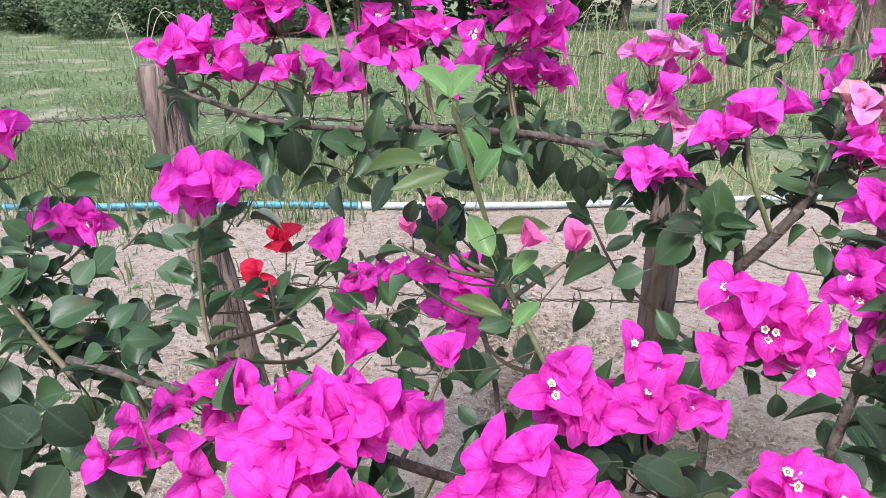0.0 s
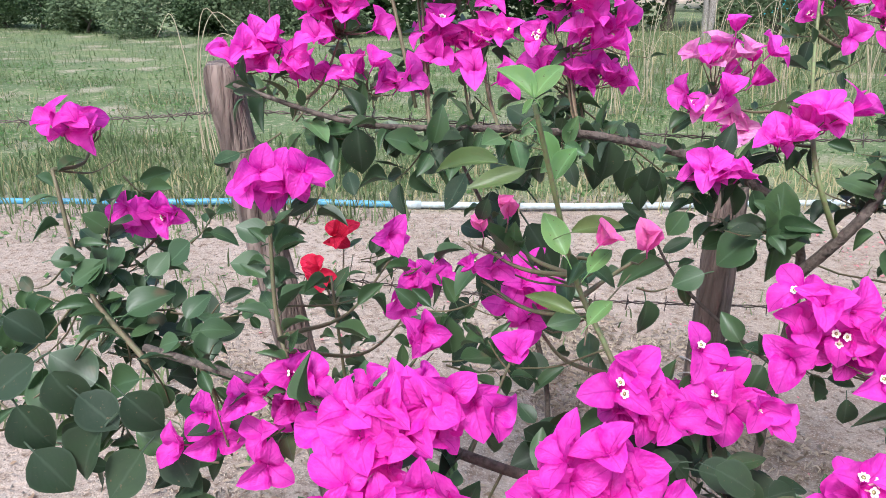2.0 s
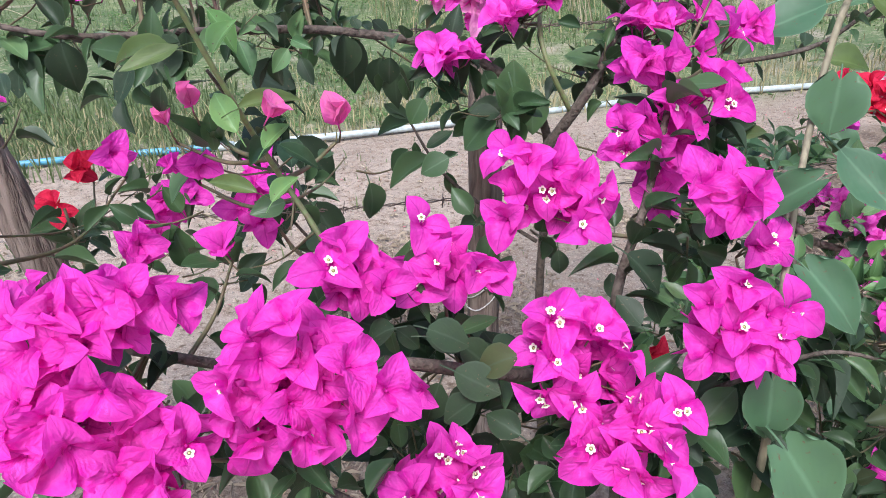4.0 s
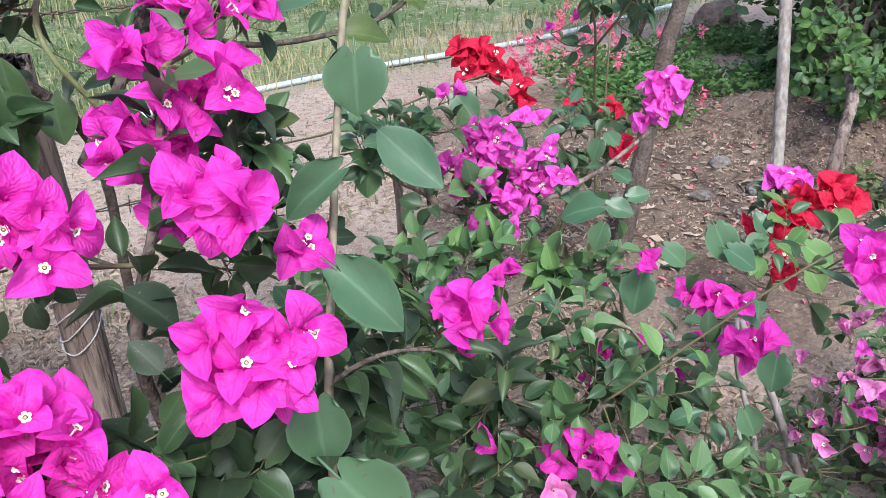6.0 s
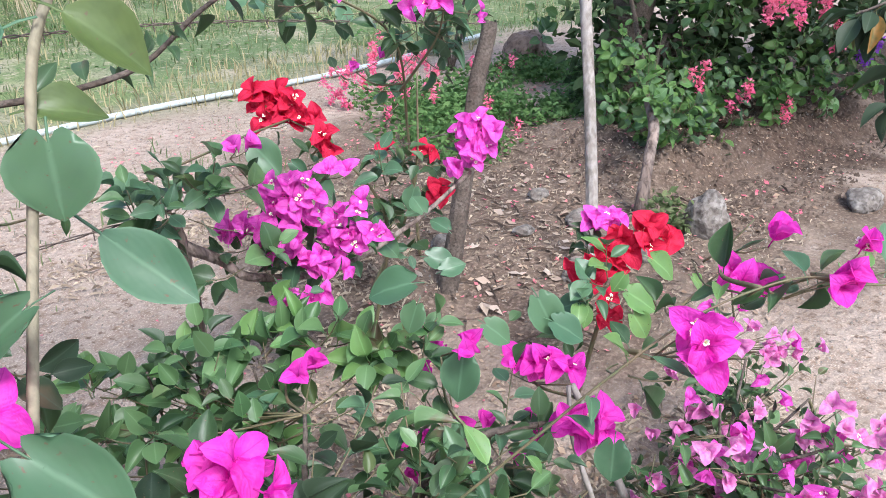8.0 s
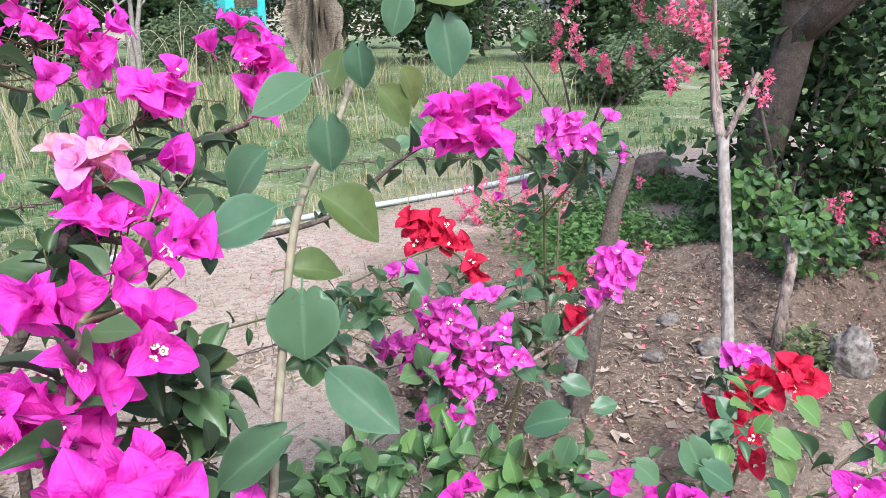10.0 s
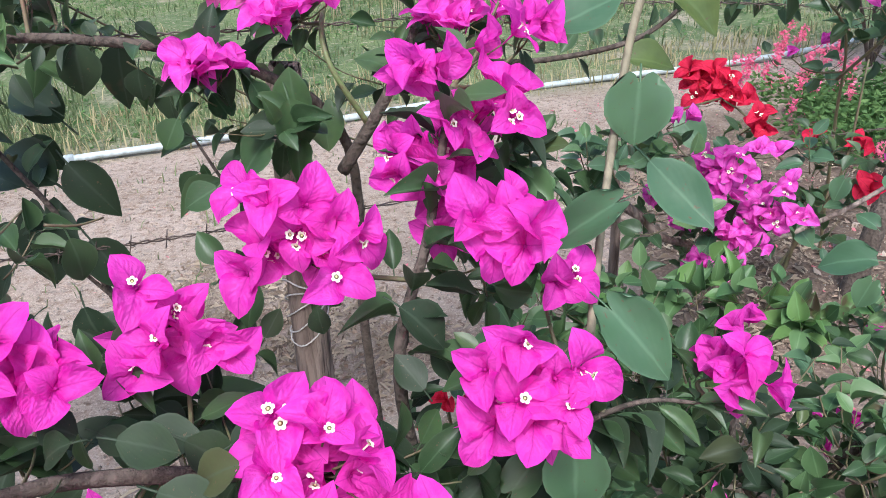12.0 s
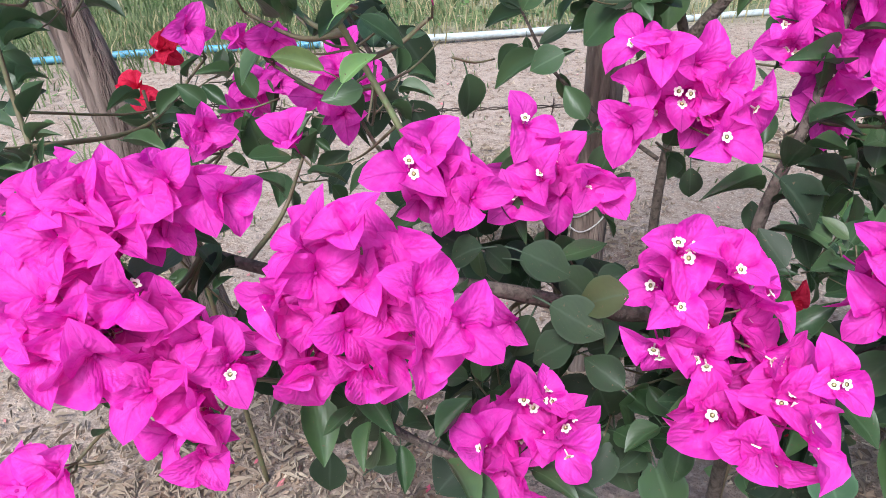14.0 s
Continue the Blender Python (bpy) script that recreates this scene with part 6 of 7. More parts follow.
green_bush.heads((0.945, 0.53, 0.37), [(0.925, 0.505, 0.425), (0.945, 0.492, 0.405), (0.93, 0.485, 0.38), (0.96, 0.475, 0.365), (0.895, 0.52, 0.385), (0.985, 0.49, 0.372)], leaves=5, size=.032)
green_bush.heads((0.88, 0.53, 0.34), [(0.872, 0.505, 0.362), (0.89, 0.50, 0.35)], leaves=3, size=.03, colour=FADED)
green_bush.heads((0.805, 0.60, 0.41), [(0.794, 0.566, 0.444)], leaves=2, size=.03, open_=.3)
green_bush.heads((1.255, 0.353, 0.715), [(1.255, 0.317, 0.758), (1.268, 0.291, 0.752), (1.241, 0.301, 0.755)], leaves=1)
green_bush.heads((1.276, 0.335, 0.768), [(1.276, 0.285, 0.808)], leaves=1, open_=.2)
green_bush.heads((1.241, 0.256, 0.751), [(1.246, 0.206, 0.796), (1.237, 0.207, 0.786)], leaves=1, open_=.3)
green_bush.heads((1.256, 0.221, 0.779), [(1.243, 0.197, 0.836), (1.269, 0.145, 0.802)], leaves=1, open_=.0, size=.03)
green_bush.heads((1.117, 0.338, 0.700), [(1.124, 0.299, 0.752), (1.109, 0.282, 0.743), (1.117, 0.284, 0.725)], leaves=1, florets=1.0)
faded_bush.heads((1.772, 0.467, 0.325), [(1.803, 0.386, 0.379), (1.787, 0.386, 0.348), (1.834, 0.349, 0.359), (1.849, 0.306, 0.362), (1.755, 0.378, 0.308), (1.797, 0.375, 0.328), (1.705, 0.463, 0.326), (1.661, 0.512, 0.315), (1.776, 0.488, 0.450), (1.791, 0.449, 0.419), (1.738, 0.492, 0.427)], leaves=5, size=.024, open_=.7, colour=PINKS)
faded_bush.heads((1.603, 0.453, 0.238), [(1.609, 0.407, 0.301), (1.640, 0.364, 0.290), (1.593, 0.446, 0.317), (1.655, 0.346, 0.302), (1.700, 0.317, 0.315), (1.533, 0.521, 0.292), (1.534, 0.427, 0.208), (1.560, 0.392, 0.196)], leaves=6, size=.024, open_=.7, colour=PINKS)
faded_bush.heads((1.626, 0.263, 0.309), [(1.628, 0.234, 0.395), (1.645, 0.215, 0.389), (1.649, 0.188, 0.341), (1.645, 0.152, 0.320), (1.605, 0.253, 0.342), (1.584, 0.242, 0.295), (1.626, 0.209, 0.362)], leaves=6, size=.024, open_=.7, colour=PINKS)
faded_bush.heads((1.501, 0.362, 0.220), [(1.527, 0.322, 0.296), (1.543, 0.292, 0.313), (1.555, 0.273, 0.286), (1.590, 0.240, 0.298), (1.449, 0.339, 0.231), (1.474, 0.319, 0.224), (1.501, 0.298, 0.241), (1.491, 0.294, 0.213), (1.381, 0.429, 0.240)], leaves=6, size=.024, open_=.7, colour=PINKS)
faded_bush.heads((1.482, 0.202, 0.297), [(1.514, 0.127, 0.346), (1.544, 0.115, 0.365), (1.505, 0.142, 0.355), (1.437, 0.198, 0.327), (1.444, 0.177, 0.335), (1.457, 0.160, 0.313), (1.517, 0.082, 0.315), (1.436, 0.216, 0.339)], leaves=6, size=.026, open_=.7, colour=PINKS)

# single leaves that stand out
vine_bush.leaf((0.702, 0.662, 0.961), (-0.006, -0.007, -0.063), (-0.341, -0.693, 0.832), 0.064, "heart", LEAF_BLUE, 1.25)
vine_bush.leaf((0.752, 0.686, 1.119), (-0.000, -0.005, -0.048), (-0.397, -0.655, 0.832), 0.048, "heart", LEAF_BLUE, 1)
vine_bush.leaf((0.839, 0.761, 1.182), (0.000, -0.003, -0.042), (-0.588, -0.526, 0.833), 0.042, "heart", LEAF_BLUE, 1)
vine_bush.leaf((0.957, 0.843, 1.239), (-0.014, 0.005, -0.047), (-0.358, -0.682, 0.832), 0.049, "heart", LEAF_BLUE, 1)
vine_bush.leaf((0.994, 0.807, 1.208), (0.004, -0.015, -0.066), (-0.365, -0.677, 0.832), 0.068, "heart", LEAF_BLUE, 1)
vine_bush.leaf((0.729, 0.671, 0.873), (0.051, -0.048, -0.070), (-0.589, -0.525, 0.833), 0.099, "oval", LEAF_BLUE, 1.02)
vine_bush.leaf((0.634, 0.592, 0.870), (-0.056, 0.034, -0.047), (-0.237, -0.764, 0.832), 0.081, "heart", LEAF_BLUE, 0.62)
vine_bush.leaf((0.745, 0.691, 1.050), (0.050, -0.037, -0.042), (-0.353, -0.685, 0.832), 0.075, "oval", LEAF_OLIVE, 1.35)
vine_bush.leaf((0.709, 0.702, 0.978), (0.050, -0.023, -0.003), (-0.617, -0.506, 0.833), 0.055, "oval", LEAF_OLIVE, 1.35)
vine_bush.leaf((0.892, 0.756, 1.162), (0.018, -0.015, -0.042), (-0.216, -0.779, 0.832), 0.048, "oval", LEAF_OLIVE, 1.35)
vine_bush.leaf((0.860, 0.757, 1.141), (0.033, -0.024, -0.039), (-0.608, -0.512, 0.833), 0.056, "oval", LEAF_OLIVE, 1.35)
vine_bush.leaf((0.852, 0.815, 1.180), (-0.013, 0.005, -0.046), (-0.513, -0.576, 0.833), 0.048, "oval", LEAF_OLIVE, 1.35)
vine_bush.leaf((0.971, 0.837, 1.250), (0.070, -0.041, -0.017), (-0.321, -0.707, 0.832), 0.083, "oval", LEAF_OLIVE, 1.35)
vine_bush.leaf((0.762, 0.731, 1.157), (-0.048, 0.031, -0.037), (-0.382, -0.666, 0.832), 0.068, "oval", LEAF_BLUE, 1.3)
vine_bush.leaf((0.707, 0.713, 1.040), (-0.059, 0.039, -0.037), (-0.403, -0.651, 0.833), 0.080, "oval", LEAF_BLUE, 1.3)
vine_bush.leaf((0.718, 0.748, 1.089), (-0.045, 0.026, -0.046), (-0.357, -0.683, 0.832), 0.070, "oval", LEAF_BLUE, 1.3)
vine_bush.leaf((0.602, 0.536, 0.792), (0.040, -0.052, -0.054), (-0.467, -0.541, 0.962), 0.085, "heart", LEAF_BLUE, 0.8)
vine_bush.leaf((0.538, 0.483, 0.697), (-0.008, -0.021, -0.066), (-0.342, -0.631, 0.971), 0.070, "heart", LEAF_BLUE, 1)
vine_bush.leaf((0.536, 0.440, 0.639), (0.044, -0.045, -0.076), (-0.418, -0.602, 0.975), 0.099, "heart", LEAF_BLUE, 1)
vine_bush.leaf((0.442, 0.460, 0.592), (0.018, -0.016, -0.040), (-0.479, -0.578, 0.978), 0.047, "heart", LEAF_BLUE, 1)
vine_bush.leaf((0.522, 0.553, 0.650), (-0.059, 0.012, -0.038), (-0.116, -0.717, 0.959), 0.071, "heart", LEAF_DARK, 1)
vine_bush.leaf((0.622, 0.537, 0.686), (0.030, -0.031, -0.060), (-0.095, -0.725, 0.958), 0.074, "heart", LEAF_DARK, 1)
vine_bush.leaf((0.318, 0.910, 1.019), (0.002, 0.010, -0.002), (-0.213, -0.680, 0.964), 0.010, "heart", LEAF_DARK, 1)
magenta_bush.leaf((-0.003, 0.506, 1.139), (-0.026, 0.019, 0.026), (0.129, -0.768, 0.831), 0.041, "oval", LEAF_FRESH, 0.85)
magenta_bush.leaf((-0.003, 0.506, 1.139), (0.022, 0.019, 0.030), (-0.099, -0.764, 0.833), 0.042, "oval", LEAF_FRESH, 0.85)
magenta_bush.leaf((-0.005, 0.496, 1.139), (-0.006, 0.007, -0.012), (-0.155, -0.762, 0.834), 0.015, "oval", LEAF_FRESH, 0.85)
magenta_bush.leaf((-0.001, 0.496, 1.139), (0.007, 0.007, -0.010), (-0.084, -0.764, 0.833), 0.015, "oval", LEAF_FRESH, 0.85)
magenta_bush.leaf((0.018, 0.663, 1.083), (0.023, -0.011, -0.035), (0.053, -0.757, 0.938), 0.043, "oval", LEAF_FRESH, 0.9)
magenta_bush.leaf((-0.020, 0.657, 1.053), (-0.069, 0.028, 0.002), (-0.429, -0.633, 0.963), 0.075, "oval", LEAF_OLIVE, 0.6)
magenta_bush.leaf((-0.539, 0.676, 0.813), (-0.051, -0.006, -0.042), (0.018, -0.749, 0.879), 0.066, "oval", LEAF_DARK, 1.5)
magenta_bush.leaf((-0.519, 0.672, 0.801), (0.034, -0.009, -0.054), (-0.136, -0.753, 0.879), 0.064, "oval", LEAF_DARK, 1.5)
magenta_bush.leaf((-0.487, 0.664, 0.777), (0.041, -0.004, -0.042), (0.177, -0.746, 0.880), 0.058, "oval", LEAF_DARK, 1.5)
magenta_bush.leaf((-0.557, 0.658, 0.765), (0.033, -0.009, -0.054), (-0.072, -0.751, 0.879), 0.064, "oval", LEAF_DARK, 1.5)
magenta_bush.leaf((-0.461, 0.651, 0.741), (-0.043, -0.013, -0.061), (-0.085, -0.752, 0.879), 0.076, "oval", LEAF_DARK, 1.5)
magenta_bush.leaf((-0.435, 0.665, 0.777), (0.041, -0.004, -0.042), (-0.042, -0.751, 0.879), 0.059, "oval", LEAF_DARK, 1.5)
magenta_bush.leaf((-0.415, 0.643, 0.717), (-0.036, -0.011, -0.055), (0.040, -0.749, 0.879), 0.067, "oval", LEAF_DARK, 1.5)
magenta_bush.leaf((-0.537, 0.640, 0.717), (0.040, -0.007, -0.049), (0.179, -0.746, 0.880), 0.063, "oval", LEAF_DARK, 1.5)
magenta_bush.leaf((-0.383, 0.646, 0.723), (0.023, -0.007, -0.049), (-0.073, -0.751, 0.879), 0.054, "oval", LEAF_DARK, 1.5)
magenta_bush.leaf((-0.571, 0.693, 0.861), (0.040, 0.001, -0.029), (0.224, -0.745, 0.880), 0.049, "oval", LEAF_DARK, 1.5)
magenta_bush.leaf((0.025, 0.569, 1.060), (0.018, 0.019, 0.029), (-0.247, -0.760, 0.835), 0.039, "oval", LEAF_FRESH, 0.95)
magenta_bush.leaf((0.055, 0.545, 0.983), (0.022, 0.016, 0.020), (-0.152, -0.762, 0.834), 0.034, "oval", LEAF_FRESH, 0.95)
magenta_bush.leaf((0.056, 0.532, 0.940), (0.022, 0.016, 0.019), (-0.255, -0.760, 0.835), 0.034, "oval", LEAF_FRESH, 0.95)
magenta_bush.leaf((0.035, 0.550, 0.998), (-0.018, 0.022, 0.035), (-0.247, -0.760, 0.835), 0.045, "oval", LEAF_FRESH, 0.95)
magenta_bush.leaf((-0.001, 0.571, 1.067), (-0.048, 0.005, -0.019), (0.153, -0.769, 0.831), 0.052, "oval", LEAF_OLIVE, 0.62)
magenta_bush.leaf((0.040, 0.555, 1.017), (0.053, 0.013, 0.011), (0.122, -0.768, 0.831), 0.055, "oval", LEAF_OLIVE, 0.62)
magenta_bush.leaf((0.044, 0.535, 0.949), (-0.041, 0.016, 0.016), (-0.203, -0.761, 0.834), 0.047, "oval", LEAF_OLIVE, 0.62)
magenta_bush.leaf((-0.052, 0.635, 1.046), (-0.017, 0.000, -0.035), (-0.201, -0.761, 0.834), 0.039, "oval", LEAF_DARK, 1)
magenta_bush.leaf((-0.158, 0.631, 1.026), (-0.010, 0.018, 0.024), (-0.064, -0.764, 0.833), 0.031, "oval", LEAF_DARK, 1)
magenta_bush.leaf((-0.030, 0.628, 1.025), (-0.009, 0.002, -0.027), (0.132, -0.769, 0.831), 0.029, "oval", LEAF_DARK, 1)
fence_bush.leaf((-0.260, 1.071, 1.368), (-0.000, -0.009, -0.072), (0.162, -0.779, 0.808), 0.072, "heart", LEAF_BLUE, 0.8)
fence_bush.leaf((-0.169, 1.054, 1.319), (0.014, 0.002, -0.027), (0.121, -0.777, 0.809), 0.031, "heart", LEAF_BLUE, 0.8)
fence_bush.leaf((-0.209, 1.062, 1.343), (-0.015, -0.002, -0.046), (0.027, -0.773, 0.811), 0.049, "oval", LEAF_OLIVE, 1.5)
fence_bush.leaf((-0.210, 1.048, 1.292), (-0.007, -0.001, -0.043), (-0.239, -0.762, 0.817), 0.044, "oval", LEAF_OLIVE, 1.5)
fence_bush.leaf((-0.152, 1.059, 1.338), (-0.011, -0.004, -0.054), (-0.088, -0.768, 0.814), 0.056, "oval", LEAF_OLIVE, 1.5)
fence_bush.leaf((-0.198, 1.053, 1.311), (0.006, 0.005, -0.017), (-0.211, -0.763, 0.816), 0.019, "oval", LEAF_OLIVE, 1.5)
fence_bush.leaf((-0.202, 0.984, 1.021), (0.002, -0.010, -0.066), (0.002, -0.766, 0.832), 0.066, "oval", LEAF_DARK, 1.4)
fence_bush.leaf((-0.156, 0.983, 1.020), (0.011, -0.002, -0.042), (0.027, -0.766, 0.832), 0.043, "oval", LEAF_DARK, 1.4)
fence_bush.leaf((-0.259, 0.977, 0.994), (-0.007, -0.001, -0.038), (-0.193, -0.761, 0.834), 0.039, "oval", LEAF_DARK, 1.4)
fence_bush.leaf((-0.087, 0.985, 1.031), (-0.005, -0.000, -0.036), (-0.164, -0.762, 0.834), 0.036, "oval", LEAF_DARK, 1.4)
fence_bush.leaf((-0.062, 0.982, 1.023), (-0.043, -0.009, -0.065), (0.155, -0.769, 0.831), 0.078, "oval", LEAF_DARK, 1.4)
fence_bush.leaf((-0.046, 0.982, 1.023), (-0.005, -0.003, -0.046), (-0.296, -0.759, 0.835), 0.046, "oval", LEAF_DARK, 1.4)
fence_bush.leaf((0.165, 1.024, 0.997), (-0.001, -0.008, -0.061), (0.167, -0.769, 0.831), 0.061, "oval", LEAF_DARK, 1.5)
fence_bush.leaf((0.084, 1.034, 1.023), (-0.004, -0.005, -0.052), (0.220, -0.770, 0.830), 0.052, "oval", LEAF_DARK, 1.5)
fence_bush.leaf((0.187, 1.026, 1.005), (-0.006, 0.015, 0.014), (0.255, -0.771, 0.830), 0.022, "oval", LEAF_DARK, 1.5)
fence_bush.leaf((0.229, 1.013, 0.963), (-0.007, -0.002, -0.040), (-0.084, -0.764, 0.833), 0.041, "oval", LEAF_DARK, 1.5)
fence_bush.leaf((0.393, 0.937, 0.922), (0.007, -0.011, -0.070), (0.017, -0.766, 0.832), 0.071, "oval", LEAF, 1.5)
fence_bush.leaf((0.353, 0.945, 0.946), (0.016, -0.000, -0.035), (0.035, -0.766, 0.832), 0.038, "oval", LEAF, 1.5)
fence_bush.leaf((0.262, 0.937, 0.916), (-0.022, 0.000, -0.034), (0.066, -0.767, 0.832), 0.041, "oval", LEAF, 1.5)
fence_bush.leaf((0.290, 0.912, 0.834), (-0.042, 0.005, -0.019), (0.272, -0.772, 0.830), 0.047, "oval", LEAF, 1.5)
fence_bush.leaf((0.447, 1.010, 0.887), (-0.003, -0.020, -0.055), (-0.136, -0.694, 0.990), 0.059, "heart", LEAF, 1)
fence_bush.leaf((0.422, 1.027, 0.901), (-0.006, 0.029, 0.024), (-0.353, -0.611, 0.996), 0.039, "heart", LEAF, 1)
magenta_bush.leaf((0.420, 0.597, 0.809), (0.038, -0.024, -0.037), (-0.039, -0.732, 0.987), 0.059, "oval", LEAF_DARK, 1.3)
magenta_bush.leaf((0.350, 0.624, 0.811), (0.001, -0.006, -0.029), (-0.250, -0.651, 0.993), 0.030, "oval", LEAF_DARK, 1.3)
magenta_bush.leaf((0.429, 0.571, 0.732), (-0.016, 0.032, 0.022), (-0.184, -0.676, 0.991), 0.042, "oval", LEAF_DARK, 1.3)
magenta_bush.leaf((0.455, 0.610, 0.752), (0.016, -0.017, -0.039), (-0.114, -0.703, 0.989), 0.046, "oval", LEAF_DARK, 1.3)
magenta_bush.leaf((0.423, 0.585, 0.731), (-0.011, 0.019, 0.004), (-0.519, -0.547, 1.001), 0.022, "oval", LEAF_DARK, 1.3)
magenta_bush.leaf((0.159, 0.581, 0.766), (0.025, -0.004, -0.024), (0.145, -0.687, 1.016), 0.034, "oval", LEAF_DARK, 1.4)
magenta_bush.leaf((0.188, 0.574, 0.757), (0.046, 0.001, -0.016), (0.081, -0.683, 1.019), 0.049, "oval", LEAF_DARK, 1.4)
magenta_bush.leaf((0.222, 0.567, 0.747), (0.035, -0.010, -0.033), (-0.021, -0.678, 1.024), 0.049, "oval", LEAF_DARK, 1.4)
magenta_bush.leaf((0.195, 0.548, 0.714), (-0.021, -0.012, -0.040), (-0.002, -0.679, 1.023), 0.047, "oval", LEAF_DARK, 1.4)
magenta_bush.leaf((0.230, 0.546, 0.712), (-0.021, -0.012, -0.040), (-0.040, -0.677, 1.025), 0.046, "oval", LEAF_DARK, 1.4)
magenta_bush.leaf((0.256, 0.560, 0.737), (0.033, 0.012, 0.001), (-0.200, -0.669, 1.032), 0.035, "oval", LEAF_DARK, 1.4)
magenta_bush.leaf((0.243, 0.529, 0.686), (0.038, 0.011, 0.000), (0.001, -0.679, 1.023), 0.040, "oval", LEAF_DARK, 1.4)
magenta_bush.leaf((0.144, 0.582, 0.767), (-0.033, 0.021, 0.013), (-0.294, -0.664, 1.036), 0.042, "oval", LEAF_DARK, 1.4)
magenta_bush.leaf((0.007, 0.549, 0.606), (0.002, -0.009, -0.033), (-0.016, -0.678, 1.024), 0.034, "oval", LEAF_DARK, 1.5)
magenta_bush.leaf((-0.011, 0.541, 0.593), (0.024, 0.013, 0.003), (0.071, -0.683, 1.020), 0.027, "oval", LEAF_DARK, 1.5)
magenta_bush.leaf((0.002, 0.532, 0.579), (-0.007, -0.015, -0.042), (-0.050, -0.677, 1.025), 0.045, "oval", LEAF_DARK, 1.5)
magenta_bush.leaf((0.041, 0.522, 0.563), (0.030, 0.015, 0.007), (0.023, -0.680, 1.022), 0.035, "oval", LEAF_DARK, 1.5)
magenta_bush.leaf((0.036, 0.565, 0.633), (0.017, -0.005, -0.026), (0.258, -0.693, 1.011), 0.032, "oval", LEAF_DARK, 1.5)
magenta_bush.leaf((0.036, 0.565, 0.633), (0.029, -0.019, -0.048), (0.218, -0.691, 1.013), 0.059, "oval", LEAF_DARK, 1.5)
magenta_bush.leaf((0.151, 0.531, 0.799), (-0.032, 0.012, -0.013), (-0.375, -0.647, 0.960), 0.037, "oval", LEAF_DARK, 1.4)
magenta_bush.leaf((0.182, 0.523, 0.798), (0.041, -0.008, -0.020), (0.006, -0.745, 0.940), 0.046, "oval", LEAF_DARK, 1.4)
magenta_bush.leaf((0.202, 0.500, 0.761), (0.040, -0.011, -0.027), (-0.092, -0.720, 0.945), 0.050, "oval", LEAF_DARK, 1.4)
magenta_bush.leaf((0.218, 0.484, 0.736), (-0.033, 0.007, -0.024), (-0.424, -0.634, 0.962), 0.042, "oval", LEAF_DARK, 1.4)
magenta_bush.leaf((0.261, 0.492, 0.772), (-0.041, 0.014, -0.013), (-0.244, -0.680, 0.953), 0.046, "oval", LEAF_DARK, 1.4)
magenta_bush.leaf((0.254, 0.460, 0.705), (-0.026, 0.025, 0.014), (-0.318, -0.661, 0.957), 0.039, "oval", LEAF_DARK, 1.4)
magenta_bush.leaf((-0.046, 0.530, 0.706), (0.029, -0.014, -0.038), (-0.408, -0.638, 0.962), 0.050, "oval", LEAF_DARK, 1.4)
magenta_bush.leaf((0.029, 0.506, 0.692), (0.009, -0.011, -0.042), (-0.141, -0.707, 0.948), 0.044, "oval", LEAF_DARK, 1.4)
magenta_bush.leaf((-0.484, 0.758, 0.829), (-0.054, 0.006, -0.018), (0.243, -0.771, 0.830), 0.057, "oval", LEAF, 1.5)
magenta_bush.leaf((-0.464, 0.760, 0.835), (0.045, 0.018, 0.028), (-0.121, -0.763, 0.834), 0.056, "oval", LEAF, 1.5)
magenta_bush.leaf((-0.451, 0.736, 0.756), (-0.054, 0.007, -0.015), (0.208, -0.770, 0.830), 0.056, "oval", LEAF, 1.5)
magenta_bush.leaf((-0.431, 0.734, 0.752), (0.009, -0.003, -0.043), (0.102, -0.768, 0.831), 0.044, "oval", LEAF, 1.5)
magenta_bush.leaf((-0.532, 0.772, 0.869), (0.037, 0.016, 0.022), (-0.234, -0.761, 0.835), 0.046, "oval", LEAF, 1.5)
magenta_bush.leaf((-0.559, 0.780, 0.896), (0.036, 0.010, 0.002), (0.201, -0.770, 0.830), 0.038, "oval", LEAF, 1.5)
magenta_bush.leaf((-0.386, 0.784, 0.920), (-0.029, 0.002, -0.030), (0.046, -0.767, 0.832), 0.042, "oval", LEAF, 1.5)
magenta_bush.leaf((-0.435, 0.773, 0.881), (0.020, 0.017, 0.022), (0.242, -0.771, 0.830), 0.035, "oval", LEAF, 1.5)
magenta_bush.leaf((-0.507, 0.735, 0.750), (-0.061, 0.020, 0.028), (0.115, -0.768, 0.831), 0.070, "oval", LEAF, 1.5)
magenta_bush.leaf((-0.548, 0.726, 0.717), (-0.047, 0.024, 0.041), (0.129, -0.768, 0.831), 0.067, "oval", LEAF, 1.5)
magenta_bush.leaf((-0.272, 0.724, 0.950), (-0.038, 0.013, 0.006), (-0.108, -0.763, 0.833), 0.041, "oval", LEAF, 1.4)
magenta_bush.leaf((-0.269, 0.722, 0.943), (0.036, 0.011, 0.005), (0.170, -0.769, 0.831), 0.038, "oval", LEAF, 1.4)
magenta_bush.leaf((-0.275, 0.715, 0.919), (-0.042, 0.010, -0.004), (0.245, -0.771, 0.830), 0.043, "oval", LEAF, 1.4)
magenta_bush.leaf((-0.273, 0.707, 0.894), (0.017, 0.016, 0.020), (0.202, -0.770, 0.830), 0.031, "oval", LEAF, 1.4)
magenta_bush.leaf((-0.283, 0.702, 0.876), (-0.026, 0.006, -0.017), (-0.052, -0.765, 0.833), 0.031, "oval", LEAF, 1.4)
